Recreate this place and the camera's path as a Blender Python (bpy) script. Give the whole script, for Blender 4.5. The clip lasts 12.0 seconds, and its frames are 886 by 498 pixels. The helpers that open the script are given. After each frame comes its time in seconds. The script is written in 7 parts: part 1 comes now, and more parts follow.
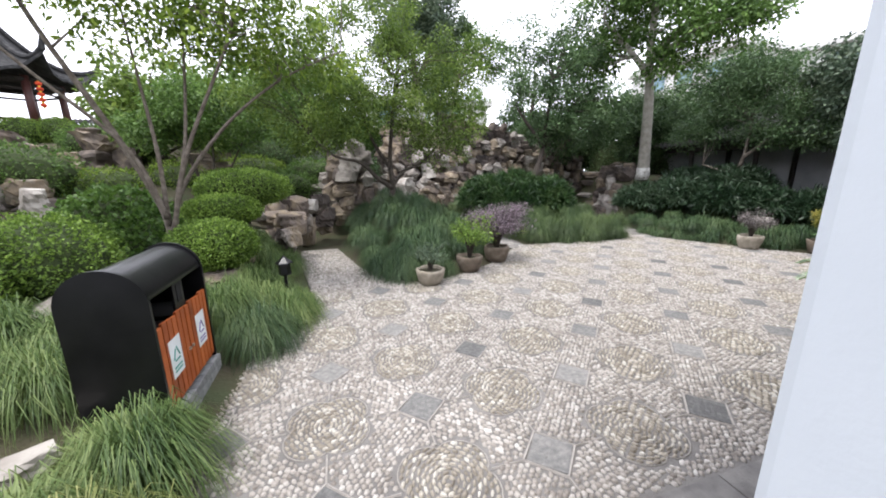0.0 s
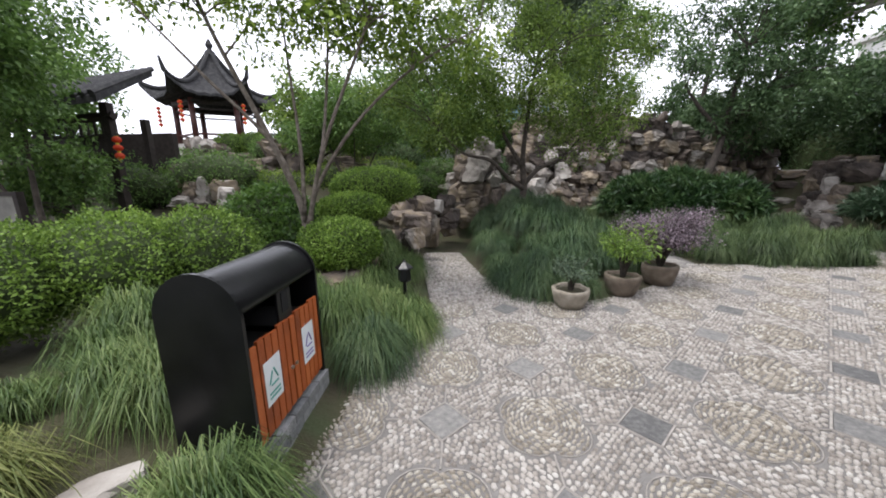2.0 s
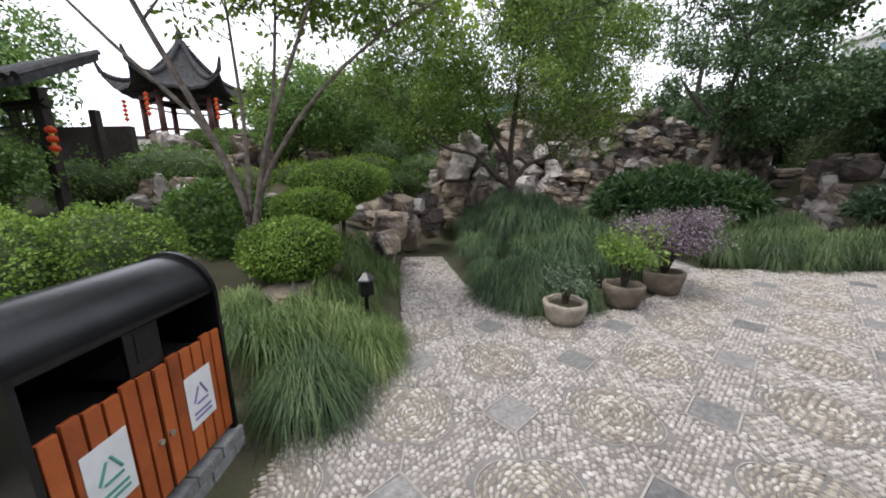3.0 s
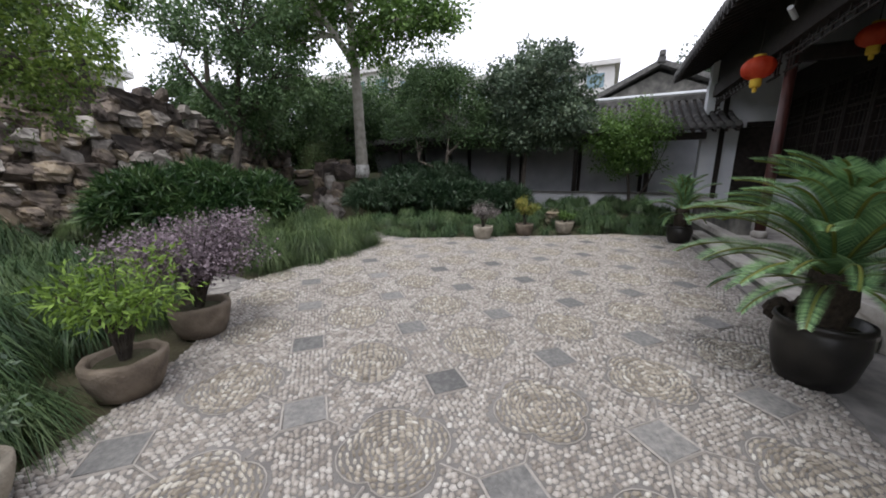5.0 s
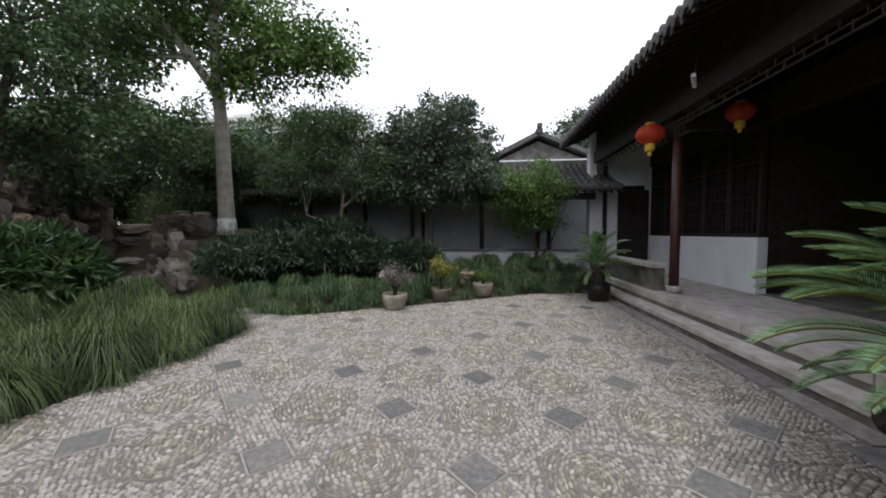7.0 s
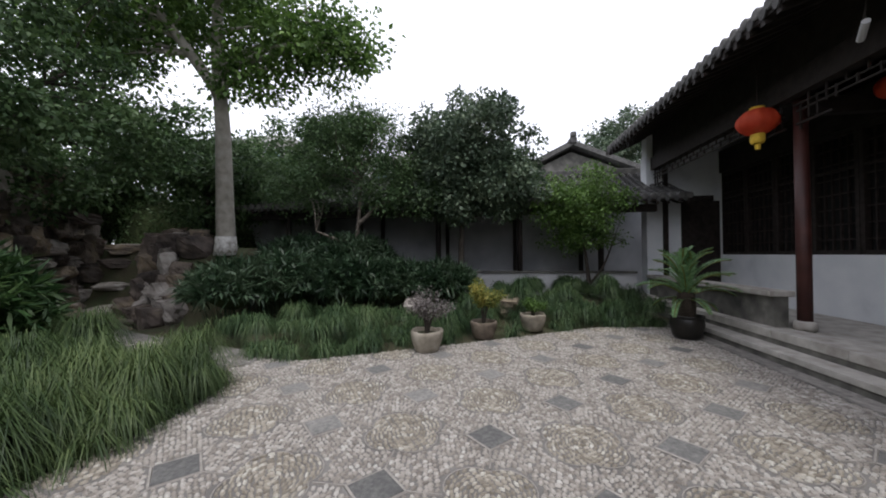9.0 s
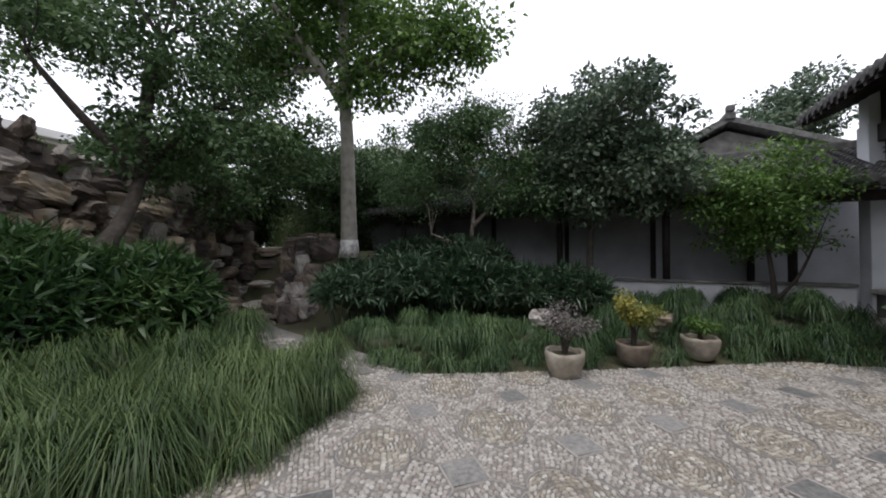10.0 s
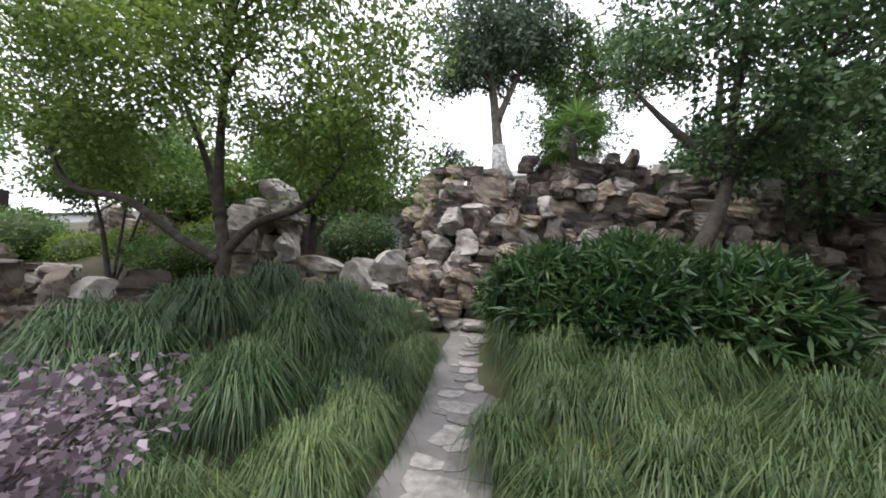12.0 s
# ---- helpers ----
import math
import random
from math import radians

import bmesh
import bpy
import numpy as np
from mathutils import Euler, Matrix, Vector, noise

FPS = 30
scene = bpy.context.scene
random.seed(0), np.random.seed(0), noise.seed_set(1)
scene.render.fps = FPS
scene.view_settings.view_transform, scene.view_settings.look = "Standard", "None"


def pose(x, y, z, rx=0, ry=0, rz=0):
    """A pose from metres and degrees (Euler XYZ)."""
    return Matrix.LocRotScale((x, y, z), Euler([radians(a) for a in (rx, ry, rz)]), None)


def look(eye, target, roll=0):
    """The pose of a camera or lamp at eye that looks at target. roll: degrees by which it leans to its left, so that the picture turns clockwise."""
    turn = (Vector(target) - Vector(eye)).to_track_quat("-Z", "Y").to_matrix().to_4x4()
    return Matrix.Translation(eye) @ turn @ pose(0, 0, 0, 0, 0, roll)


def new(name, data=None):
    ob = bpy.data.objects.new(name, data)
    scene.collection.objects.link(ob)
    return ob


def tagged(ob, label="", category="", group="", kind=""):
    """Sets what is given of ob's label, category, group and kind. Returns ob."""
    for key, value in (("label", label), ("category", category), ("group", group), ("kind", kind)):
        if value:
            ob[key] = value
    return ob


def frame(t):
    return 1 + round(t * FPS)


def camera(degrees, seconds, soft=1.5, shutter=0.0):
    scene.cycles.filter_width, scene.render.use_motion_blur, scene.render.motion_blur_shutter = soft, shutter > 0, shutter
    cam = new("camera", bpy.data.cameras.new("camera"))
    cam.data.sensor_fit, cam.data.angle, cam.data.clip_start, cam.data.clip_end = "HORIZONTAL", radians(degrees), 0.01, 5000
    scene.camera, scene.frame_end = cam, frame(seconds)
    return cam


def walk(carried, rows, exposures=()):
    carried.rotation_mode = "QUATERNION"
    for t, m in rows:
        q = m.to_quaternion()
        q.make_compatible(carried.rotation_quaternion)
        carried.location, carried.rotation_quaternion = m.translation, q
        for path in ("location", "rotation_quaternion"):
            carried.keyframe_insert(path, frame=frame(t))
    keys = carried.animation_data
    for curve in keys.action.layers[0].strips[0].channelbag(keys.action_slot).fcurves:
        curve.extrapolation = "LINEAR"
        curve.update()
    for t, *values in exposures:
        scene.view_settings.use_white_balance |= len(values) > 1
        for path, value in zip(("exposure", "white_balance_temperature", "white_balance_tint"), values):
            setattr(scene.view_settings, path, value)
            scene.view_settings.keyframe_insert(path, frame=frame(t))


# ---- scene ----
# the camera and its walk: seconds, place in metres, turn in degrees
cam = camera(105.0, 12.0, 1.85)
PATH = [
    (0.0, 0.903, 0.027, 1.905, 77.26, 0.42, -17.04),
    (0.5, 0.736, 0.365, 1.920, 77.61, 0.65, -3.93),
    (1.0, 0.648, 0.575, 1.945, 77.96, 0.79, 2.19),
    (1.5, 0.719, 0.723, 1.871, 78.10, 0.81, 2.91),
    (2.0, 0.841, 0.959, 1.799, 78.03, 0.84, 3.02),
    (2.5, 0.914, 1.306, 1.707, 78.11, 0.76, 2.92),
    (2.7, 0.956, 1.463, 1.713, 78.10, 0.83, 2.97),
    (4.3, 1.623, 2.573, 1.632, 77.95, 0.02, -34.03),
    (4.5, 1.805, 2.637, 1.592, 77.96, 0.28, -42.89),
    (5.0, 2.193, 2.921, 1.610, 77.77, 0.18, -64.96),
    (5.5, 2.441, 3.234, 1.617, 77.89, 0.12, -76.95),
    (6.0, 2.814, 3.445, 1.571, 77.82, 0.06, -83.30),
    (6.5, 3.246, 3.608, 1.576, 79.35, 0.29, -83.25),
    (7.0, 3.688, 3.915, 1.585, 87.26, 0.09, -83.69),
    (7.2, 3.854, 3.986, 1.569, 89.86, 0.25, -83.67),
    (9.0, 5.207, 4.649, 1.530, 90.89, 0.33, -81.81),
    (9.5, 5.551, 4.894, 1.556, 90.95, 0.20, -74.92),
    (10.0, 5.757, 5.244, 1.573, 91.24, -0.02, -65.23),
    (10.5, 5.852, 5.570, 1.564, 91.56, -0.22, -55.40),
    (11.0, 5.885, 5.910, 1.546, 91.60, -0.31, -33.58),
    (11.5, 5.905, 6.160, 1.534, 91.85, -0.46, -10.18),
    (12.0, 5.800, 6.195, 1.544, 91.89, -0.90, 13.82),
]
EXPOSURES = [(0.0, 1.55), (0.5, 1.3), (1.0, 1.14), (2.5, 1.13), (4.5, 0.93), (5.5, 0.76), (7.0, 0.62), (9.5, 0.58), (10.5, 0.66), (11.2, 0.88), (12.0, 1.38)]
walk(cam, [(t, pose(x, y, z, rx, ry, rz)) for t, x, y, z, rx, ry, rz in PATH], EXPOSURES)

# ---- light: a white hazy sky and a weak wide sun ----
world = bpy.data.worlds.new("hazy_sky")
scene.world = world
world.use_nodes = True
wn, wl = world.node_tree.nodes, world.node_tree.links
sky = wn.new("ShaderNodeTexSky")
sky.sky_type = "NISHITA"
sky.sun_disc = False
sky.sun_elevation, sky.sun_rotation = radians(74), radians(248)
sky.air_density, sky.dust_density = 1.0, 4.0
haze = wn.new("ShaderNodeMix")
haze.data_type = "RGBA"
haze.inputs["Factor"].default_value = 0.9
wl.new(sky.outputs["Color"], haze.inputs["A"])
haze.inputs["B"].default_value = (9.4, 9.5, 10.7, 1)
wl.new(haze.outputs["Result"], wn["Background"].inputs["Color"])
wn["Background"].inputs["Strength"].default_value = 0.12
sun = new("sun", bpy.data.lights.new("sun", "SUN"))
sun.data.energy, sun.data.angle, sun.data.color = 1.15, radians(14), (1.0, 0.98, 0.95)
sun.matrix_world = look((0, 0, 30), (5.0, 2.0, 11.0))


# ---- materials ----
def shade(name, stops, rough=0.8, scale=8.0, metal=0.0, bump=0.0, bump_scale=60.0, island=0.0, objrand=0.0, translucent=0.0, detail=6.0, spec=0.4, stain=0.0):
    """A material whose colour runs over stops by noise at two scales, by island and by object."""
    m = bpy.data.materials.new(name)
    m.use_nodes = True
    n, k = m.node_tree.nodes, m.node_tree.links
    b = n["Principled BSDF"]
    b.inputs["Roughness"].default_value, b.inputs["Metallic"].default_value = rough, metal
    b.inputs["Specular IOR Level"].default_value = spec
    geo = n.new("ShaderNodeNewGeometry")
    tex = n.new("ShaderNodeTexNoise")
    k.new(geo.outputs["Position"], tex.inputs["Vector"])
    tex.inputs["Scale"].default_value, tex.inputs["Detail"].default_value = scale, detail
    value = tex.outputs["Fac"]

    def add(socket, amount, start):
        a = n.new("ShaderNodeMath")
        a.operation = "MULTIPLY_ADD"
        k.new(socket, a.inputs[0])
        a.inputs[1].default_value = amount
        s = n.new("ShaderNodeMath")
        s.operation = "SUBTRACT"
        k.new(start, s.inputs[0])
        s.inputs[1].default_value = amount / 2
        k.new(s.outputs[0], a.inputs[2])
        return a.outputs[0]
    if island:
        value = add(geo.outputs["Random Per Island"], island, value)
    if objrand:
        info = n.new("ShaderNodeObjectInfo")
        value = add(info.outputs["Random"], objrand, value)
    if stain:
        big = n.new("ShaderNodeTexNoise")
        k.new(geo.outputs["Position"], big.inputs["Vector"])
        big.inputs["Scale"].default_value, big.inputs["Detail"].default_value = scale * 0.13, 4.0
        value = add(big.outputs["Fac"], stain, value)
    ramp = n.new("ShaderNodeValToRGB")
    k.new(value, ramp.inputs["Fac"])
    el = ramp.color_ramp.elements
    while len(el) < len(stops):
        el.new(0.5)
    for e, (p, c) in zip(el, stops):
        e.position, e.color = p, (*c, 1)
    k.new(ramp.outputs["Color"], b.inputs["Base Color"])
    if bump:
        fine = n.new("ShaderNodeTexNoise")
        k.new(geo.outputs["Position"], fine.inputs["Vector"])
        fine.inputs["Scale"].default_value, fine.inputs["Detail"].default_value = bump_scale, 8.0
        bn = n.new("ShaderNodeBump")
        bn.inputs["Strength"].default_value, bn.inputs["Distance"].default_value = bump, 0.02
        k.new(fine.outputs["Fac"], bn.inputs["Height"])
        k.new(bn.outputs["Normal"], b.inputs["Normal"])
    if translucent:
        tr = n.new("ShaderNodeBsdfTranslucent")
        k.new(ramp.outputs["Color"], tr.inputs["Color"])
        mix = n.new("ShaderNodeMixShader")
        mix.inputs["Fac"].default_value = translucent
        k.new(b.outputs["BSDF"], mix.inputs[1])
        k.new(tr.outputs["BSDF"], mix.inputs[2])
        k.new(mix.outputs["Shader"], n["Material Output"].inputs["Surface"])
    return m


def leafy(name, dark, mid, light, rough=0.55, trans=0.3):
    return shade(name, [(0.2, dark), (0.5, mid), (0.85, light)], rough, 1.3, island=0.5, translucent=trans, detail=3.0, spec=0.35)


M_PEBBLE = shade("river_pebble", [(0.0, (0.15, 0.13, 0.112)), (0.3, (0.248, 0.223, 0.195)), (0.55, (0.318, 0.292, 0.26)), (0.8, (0.385, 0.36, 0.328)), (1.0, (0.46, 0.445, 0.41))], 0.6, 14, island=0.7, bump=0.25, bump_scale=120, stain=0.35)
M_PEBBLE_P = shade("river_pebble_single", [(0.0, (0.15, 0.13, 0.112)), (0.3, (0.248, 0.223, 0.195)), (0.55, (0.318, 0.292, 0.26)), (0.8, (0.385, 0.36, 0.328)), (1.0, (0.46, 0.445, 0.41))], 0.6, 14, objrand=0.7, bump=0.25, bump_scale=120, stain=0.35)
M_ROSE = shade("rosette_pebble", [(0.0, (0.13, 0.11, 0.088)), (0.35, (0.235, 0.207, 0.165)), (0.65, (0.335, 0.303, 0.25)), (1.0, (0.54, 0.525, 0.475))], 0.55, 14, island=0.65, bump=0.25, bump_scale=120)
M_MORTAR = shade("mortar_bed", [(0.25, (0.112, 0.105, 0.0987)), (0.6, (0.177, 0.168, 0.157)), (0.9, (0.252, 0.238, 0.223))], 0.95, 3.0, bump=0.6, bump_scale=90, stain=0.5)
M_SLATE = shade("slate_tile", [(0.2, (0.085, 0.084, 0.082)), (0.55, (0.15, 0.147, 0.14)), (0.9, (0.24, 0.23, 0.215))], 0.8, 26, bump=1.0, bump_scale=38, objrand=0.5, stain=0.4)
M_EDGE = shade("edge_set_tile", [(0.2, (0.2, 0.185, 0.17)), (0.8, (0.34, 0.315, 0.285))], 0.9, 20)
M_SOIL = shade("garden_soil", [(0.2, (0.035, 0.028, 0.018)), (0.5, (0.06, 0.055, 0.03)), (0.8, (0.05, 0.075, 0.03))], 0.97, 2.2, bump=0.9, bump_scale=25, stain=0.5)
M_ROCK = shade("weathered_limestone", [(0.1, (0.0273, 0.0226, 0.0203)), (0.36, (0.08, 0.064, 0.054)), (0.55, (0.152, 0.123, 0.1)), (0.72, (0.226, 0.18, 0.122)), (1.0, (0.359, 0.328, 0.304))], 0.9, 3.4, bump=1.0, bump_scale=14, objrand=0.55, detail=9)
M_ROCKP = shade("pale_limestone", [(0.15, (0.08, 0.07, 0.062)), (0.45, (0.24, 0.215, 0.19)), (0.85, (0.46, 0.43, 0.39))], 0.9, 4.0, bump=1.0, bump_scale=14, objrand=0.3, detail=9)
M_FLAG = shade("path_flagstone", [(0.2, (0.12, 0.113, 0.104)), (0.5, (0.2, 0.187, 0.172)), (0.85, (0.34, 0.318, 0.288))], 0.85, 13, bump=1.0, bump_scale=22, objrand=0.45, detail=9)
M_STONE = shade("dressed_granite", [(0.2, (0.269, 0.246, 0.218)), (0.55, (0.448, 0.426, 0.386)), (0.9, (0.616, 0.594, 0.549))], 0.85, 5, bump=0.4, bump_scale=60, stain=0.6)
# Stained stone; on the risers its dark tone imitates shade.
M_STONE_D = shade("stained_and_shaded_stone", [(0.2, (0.05, 0.05, 0.047)), (0.5, (0.13, 0.125, 0.11)), (0.85, (0.26, 0.25, 0.22))], 0.85, 4, bump=0.4, bump_scale=50, stain=0.7)
M_WHITE = shade("limewashed_wall", [(0.1, (0.475, 0.494, 0.513)), (0.45, (0.665, 0.684, 0.703)), (0.8, (0.76, 0.769, 0.779))], 0.9, 2.0, bump=0.15, bump_scale=40, stain=0.4)
M_GREYWALL = shade("aged_limewash", [(0.1, (0.3, 0.3, 0.3)), (0.5, (0.5, 0.5, 0.5)), (0.9, (0.66, 0.66, 0.65))], 0.9, 1.2, bump=0.2, bump_scale=30, stain=0.5)
M_PLASTER = shade("smooth_blue_grey_plaster", [(0.1, (0.39, 0.42, 0.45)), (0.5, (0.44, 0.47, 0.505)), (0.9, (0.49, 0.515, 0.545))], 0.85, 1.6, bump=0.04, bump_scale=60, stain=0.3)
# Aged limewash lowered in tone for the trees' shade on the corridor wall.
M_AGED_SHADE = shade("aged_limewash_shade_tone", [(0.1, (0.245, 0.25, 0.261)), (0.5, (0.445, 0.453, 0.468)), (0.9, (0.66, 0.668, 0.675))], 0.9, 1.2, bump=0.2, bump_scale=30, stain=0.6)
M_WOOD_D = shade("dark_stained_timber", [(0.2, (0.014, 0.0115, 0.0105)), (0.8, (0.042, 0.034, 0.03))], 0.65, 9, bump=0.2, bump_scale=40, spec=0.15)
M_RED = shade("oxblood_lacquer_column", [(0.2, (0.036, 0.013, 0.011)), (0.55, (0.062, 0.02, 0.016)), (0.9, (0.1, 0.04, 0.033))], 0.5, 4, bump=0.15, bump_scale=60, stain=0.4)
M_TILE = shade("grey_roof_tile", [(0.1, (0.03, 0.03, 0.03)), (0.5, (0.075, 0.073, 0.07)), (0.9, (0.16, 0.155, 0.145))], 0.85, 7, bump=0.5, bump_scale=40, island=0.4)
# Roof tile darkened to near black; on the gallery it imitates tree shade.
M_TILE_D = shade("darkened_roof_tile", [(0.1, (0.012, 0.012, 0.013)), (0.5, (0.03, 0.03, 0.031)), (0.9, (0.075, 0.073, 0.07))], 0.9, 7, bump=0.5, bump_scale=40, spec=0.2)
M_BARK = shade("grey_brown_bark", [(0.2, (0.05, 0.04, 0.03)), (0.5, (0.12, 0.1, 0.08)), (0.9, (0.24, 0.21, 0.18))], 0.95, 12, bump=0.9, bump_scale=35)
M_BARK_PALE = shade("pale_smooth_bark", [(0.2, (0.18, 0.17, 0.14)), (0.5, (0.3, 0.28, 0.24)), (0.9, (0.42, 0.4, 0.35))], 0.9, 6, bump=0.4, bump_scale=30)
M_LIME = shade("whitewashed_bark", [(0.3, (0.2, 0.19, 0.165)), (0.5, (0.45, 0.44, 0.41)), (0.75, (0.72, 0.72, 0.69))], 0.9, 9, bump=0.6, bump_scale=30)
M_BARK_DARK = shade("dark_moist_bark", [(0.2, (0.02, 0.017, 0.013)), (0.55, (0.055, 0.045, 0.036)), (0.9, (0.12, 0.1, 0.08))], 0.95, 12, bump=0.9, bump_scale=35)
M_L_BRIGHT = leafy("yellow_green_leaf", (0.06, 0.11, 0.015), (0.14, 0.22, 0.03), (0.27, 0.36, 0.06), trans=0.4)
# Brighter copy of the fresh green leaf, sunlight mixed into the colour.
M_L_SUN = leafy("sunlit_green_leaf", (0.05, 0.09, 0.015), (0.11, 0.175, 0.03), (0.21, 0.29, 0.06), trans=0.4)
M_L_MID = leafy("fresh_green_leaf", (0.0403, 0.0862, 0.0184), (0.0862, 0.161, 0.0345), (0.172, 0.276, 0.069), trans=0.35)
M_L_DARK = leafy("dark_evergreen_leaf", (0.0326, 0.0665, 0.0263), (0.0702, 0.125, 0.0477), (0.138, 0.213, 0.0878), 0.5, 0.32)
M_L_GREY = leafy("grey_green_leaf", (0.039, 0.065, 0.039), (0.078, 0.117, 0.0715), (0.169, 0.215, 0.13), 0.5, 0.25)
M_L_HEDGE = leafy("clipped_hedge_leaf", (0.059, 0.106, 0.0189), (0.142, 0.236, 0.0354), (0.283, 0.413, 0.0826), 0.55, 0.35)
M_L_IVY = leafy("ivy_leaf", (0.03, 0.07, 0.014), (0.07, 0.14, 0.025), (0.13, 0.22, 0.045), 0.5, 0.3)
M_L_BAMBOO = leafy("broad_bamboo_leaf", (0.0145, 0.039, 0.014), (0.036, 0.08, 0.025), (0.1, 0.16, 0.055), 0.45, 0.3)
# Darker copy of the bamboo leaf, tree shade put into its colour.
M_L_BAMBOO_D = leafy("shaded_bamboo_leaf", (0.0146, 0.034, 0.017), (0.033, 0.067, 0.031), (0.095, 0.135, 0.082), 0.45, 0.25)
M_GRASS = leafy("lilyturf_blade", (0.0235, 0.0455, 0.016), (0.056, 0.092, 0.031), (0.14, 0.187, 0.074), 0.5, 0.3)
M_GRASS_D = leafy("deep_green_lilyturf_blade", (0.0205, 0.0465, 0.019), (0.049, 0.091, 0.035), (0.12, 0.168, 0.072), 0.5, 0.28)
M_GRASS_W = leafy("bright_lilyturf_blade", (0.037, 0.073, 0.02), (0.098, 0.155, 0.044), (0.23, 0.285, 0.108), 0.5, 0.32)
# Lighter blade copy for tussocks by the path, light put into its colour.
M_GRASS_L = leafy("lit_lilyturf_blade", (0.033, 0.064, 0.022), (0.08, 0.128, 0.046), (0.2, 0.25, 0.108), 0.5, 0.3)
# Yellower blade copy that carries sunlight in its colour.
M_GRASS_Y = leafy("sunlight_toned_lilyturf_blade", (0.064, 0.092, 0.022), (0.155, 0.185, 0.052), (0.32, 0.33, 0.125), 0.5, 0.35)
M_PURPLE = leafy("mauve_leaf", (0.07, 0.058, 0.064), (0.165, 0.126, 0.148), (0.32, 0.255, 0.29), 0.6, 0.25)
M_TWIG = leafy("grey_mauve_leaf", (0.06, 0.055, 0.05), (0.13, 0.115, 0.11), (0.23, 0.2, 0.19), 0.6, 0.25)
# Dark green for solid cores: the shade inside foliage put into colour.
M_CORE = shade("inner_shade_core", [(0.2, (0.018, 0.03, 0.009)), (0.8, (0.05, 0.07, 0.022))], 0.95, 9, bump=0.8, bump_scale=30)
M_YELLOWL = leafy("gold_tipped_leaf", (0.07, 0.1, 0.02), (0.17, 0.2, 0.045), (0.34, 0.29, 0.07), 0.55, 0.3)
M_CYCAD = leafy("cycad_leaflet", (0.0553, 0.122, 0.0524), (0.152, 0.276, 0.121), (0.386, 0.585, 0.28), 0.3, 0.25)
M_CYCAD_TRUNK = shade("scaly_cycad_trunk", [(0.2, (0.015, 0.012, 0.009)), (0.7, (0.06, 0.045, 0.032))], 0.95, 25, bump=1.0, bump_scale=45)
M_POT = shade("grey_stone_pot", [(0.2, (0.135, 0.113, 0.088)), (0.5, (0.27, 0.237, 0.185)), (0.85, (0.44, 0.395, 0.325))], 0.9, 7, bump=0.6, bump_scale=45, stain=0.5)
M_POT_B = shade("brown_clay_pot", [(0.2, (0.09, 0.07, 0.053)), (0.5, (0.175, 0.14, 0.106)), (0.85, (0.285, 0.24, 0.19))], 0.85, 7, bump=0.5, bump_scale=45, stain=0.5)
M_GLAZE = shade("black_glazed_pot", [(0.3, (0.008, 0.008, 0.007)), (0.8, (0.03, 0.026, 0.022))], 0.35, 5, bump=0.1, bump_scale=30)
M_BLACK = shade("black_painted_steel", [(0.3, (0.004, 0.004, 0.005)), (0.7, (0.009, 0.009, 0.01)), (0.95, (0.025, 0.025, 0.03))], 0.28, 6, bump=0.05, bump_scale=30, stain=0.3, spec=0.3)
# Near-black colour imitating the shade of insides and openings.
M_DARK = shade("unlit_inside_black", [(0.3, (0.004, 0.004, 0.004)), (0.8, (0.01, 0.01, 0.01))], 0.9, 5)
M_SLAT = shade("orange_stained_slat", [(0.15, (0.2, 0.045, 0.012)), (0.5, (0.36, 0.085, 0.02)), (0.85, (0.47, 0.13, 0.035))], 0.5, 5, bump=0.2, bump_scale=50, objrand=0.3)
M_STICKER = shade("white_sticker", [(0.3, (0.62, 0.66, 0.66)), (0.7, (0.75, 0.78, 0.78))], 0.5, 8)
M_PRINT_G = shade("green_print", [(0.3, (0.05, 0.25, 0.2)), (0.7, (0.1, 0.34, 0.28))], 0.6, 9)
M_PRINT_P = shade("violet_print", [(0.3, (0.16, 0.13, 0.3)), (0.7, (0.24, 0.2, 0.4))], 0.6, 9)
M_STEEL = shade("brushed_steel", [(0.3, (0.5, 0.5, 0.5)), (0.7, (0.65, 0.65, 0.65))], 0.35, 9, metal=1.0)
M_LANTERN = shade("orange_red_silk", [(0.2, (0.58, 0.06, 0.025)), (0.6, (0.72, 0.11, 0.045)), (0.9, (0.8, 0.18, 0.08))], 0.6, 5, translucent=0.5)
M_GOLD = shade("yellow_fringe", [(0.2, (0.55, 0.33, 0.02)), (0.8, (0.72, 0.5, 0.06))], 0.7, 30)
M_CONC = shade("far_pale_render", [(0.2, (0.45, 0.44, 0.42)), (0.8, (0.62, 0.61, 0.59))], 0.9, 0.6, stain=0.3)
M_GLASS = shade("far_window_glass", [(0.3, (0.12, 0.2, 0.24)), (0.7, (0.2, 0.3, 0.34))], 0.12, 1.0)
M_CEMENT = shade("blotched_cement", [(0.25, (0.075, 0.073, 0.07)), (0.5, (0.16, 0.153, 0.145)), (0.8, (0.25, 0.238, 0.222))], 0.9, 6.0, bump=0.4, bump_scale=80, stain=0.9)
M_BRICK = shade("grey_plinth_brick", [(0.2, (0.13, 0.135, 0.135)), (0.55, (0.22, 0.225, 0.22)), (0.9, (0.34, 0.34, 0.33))], 0.9, 18, bump=0.6, bump_scale=70, objrand=0.4)


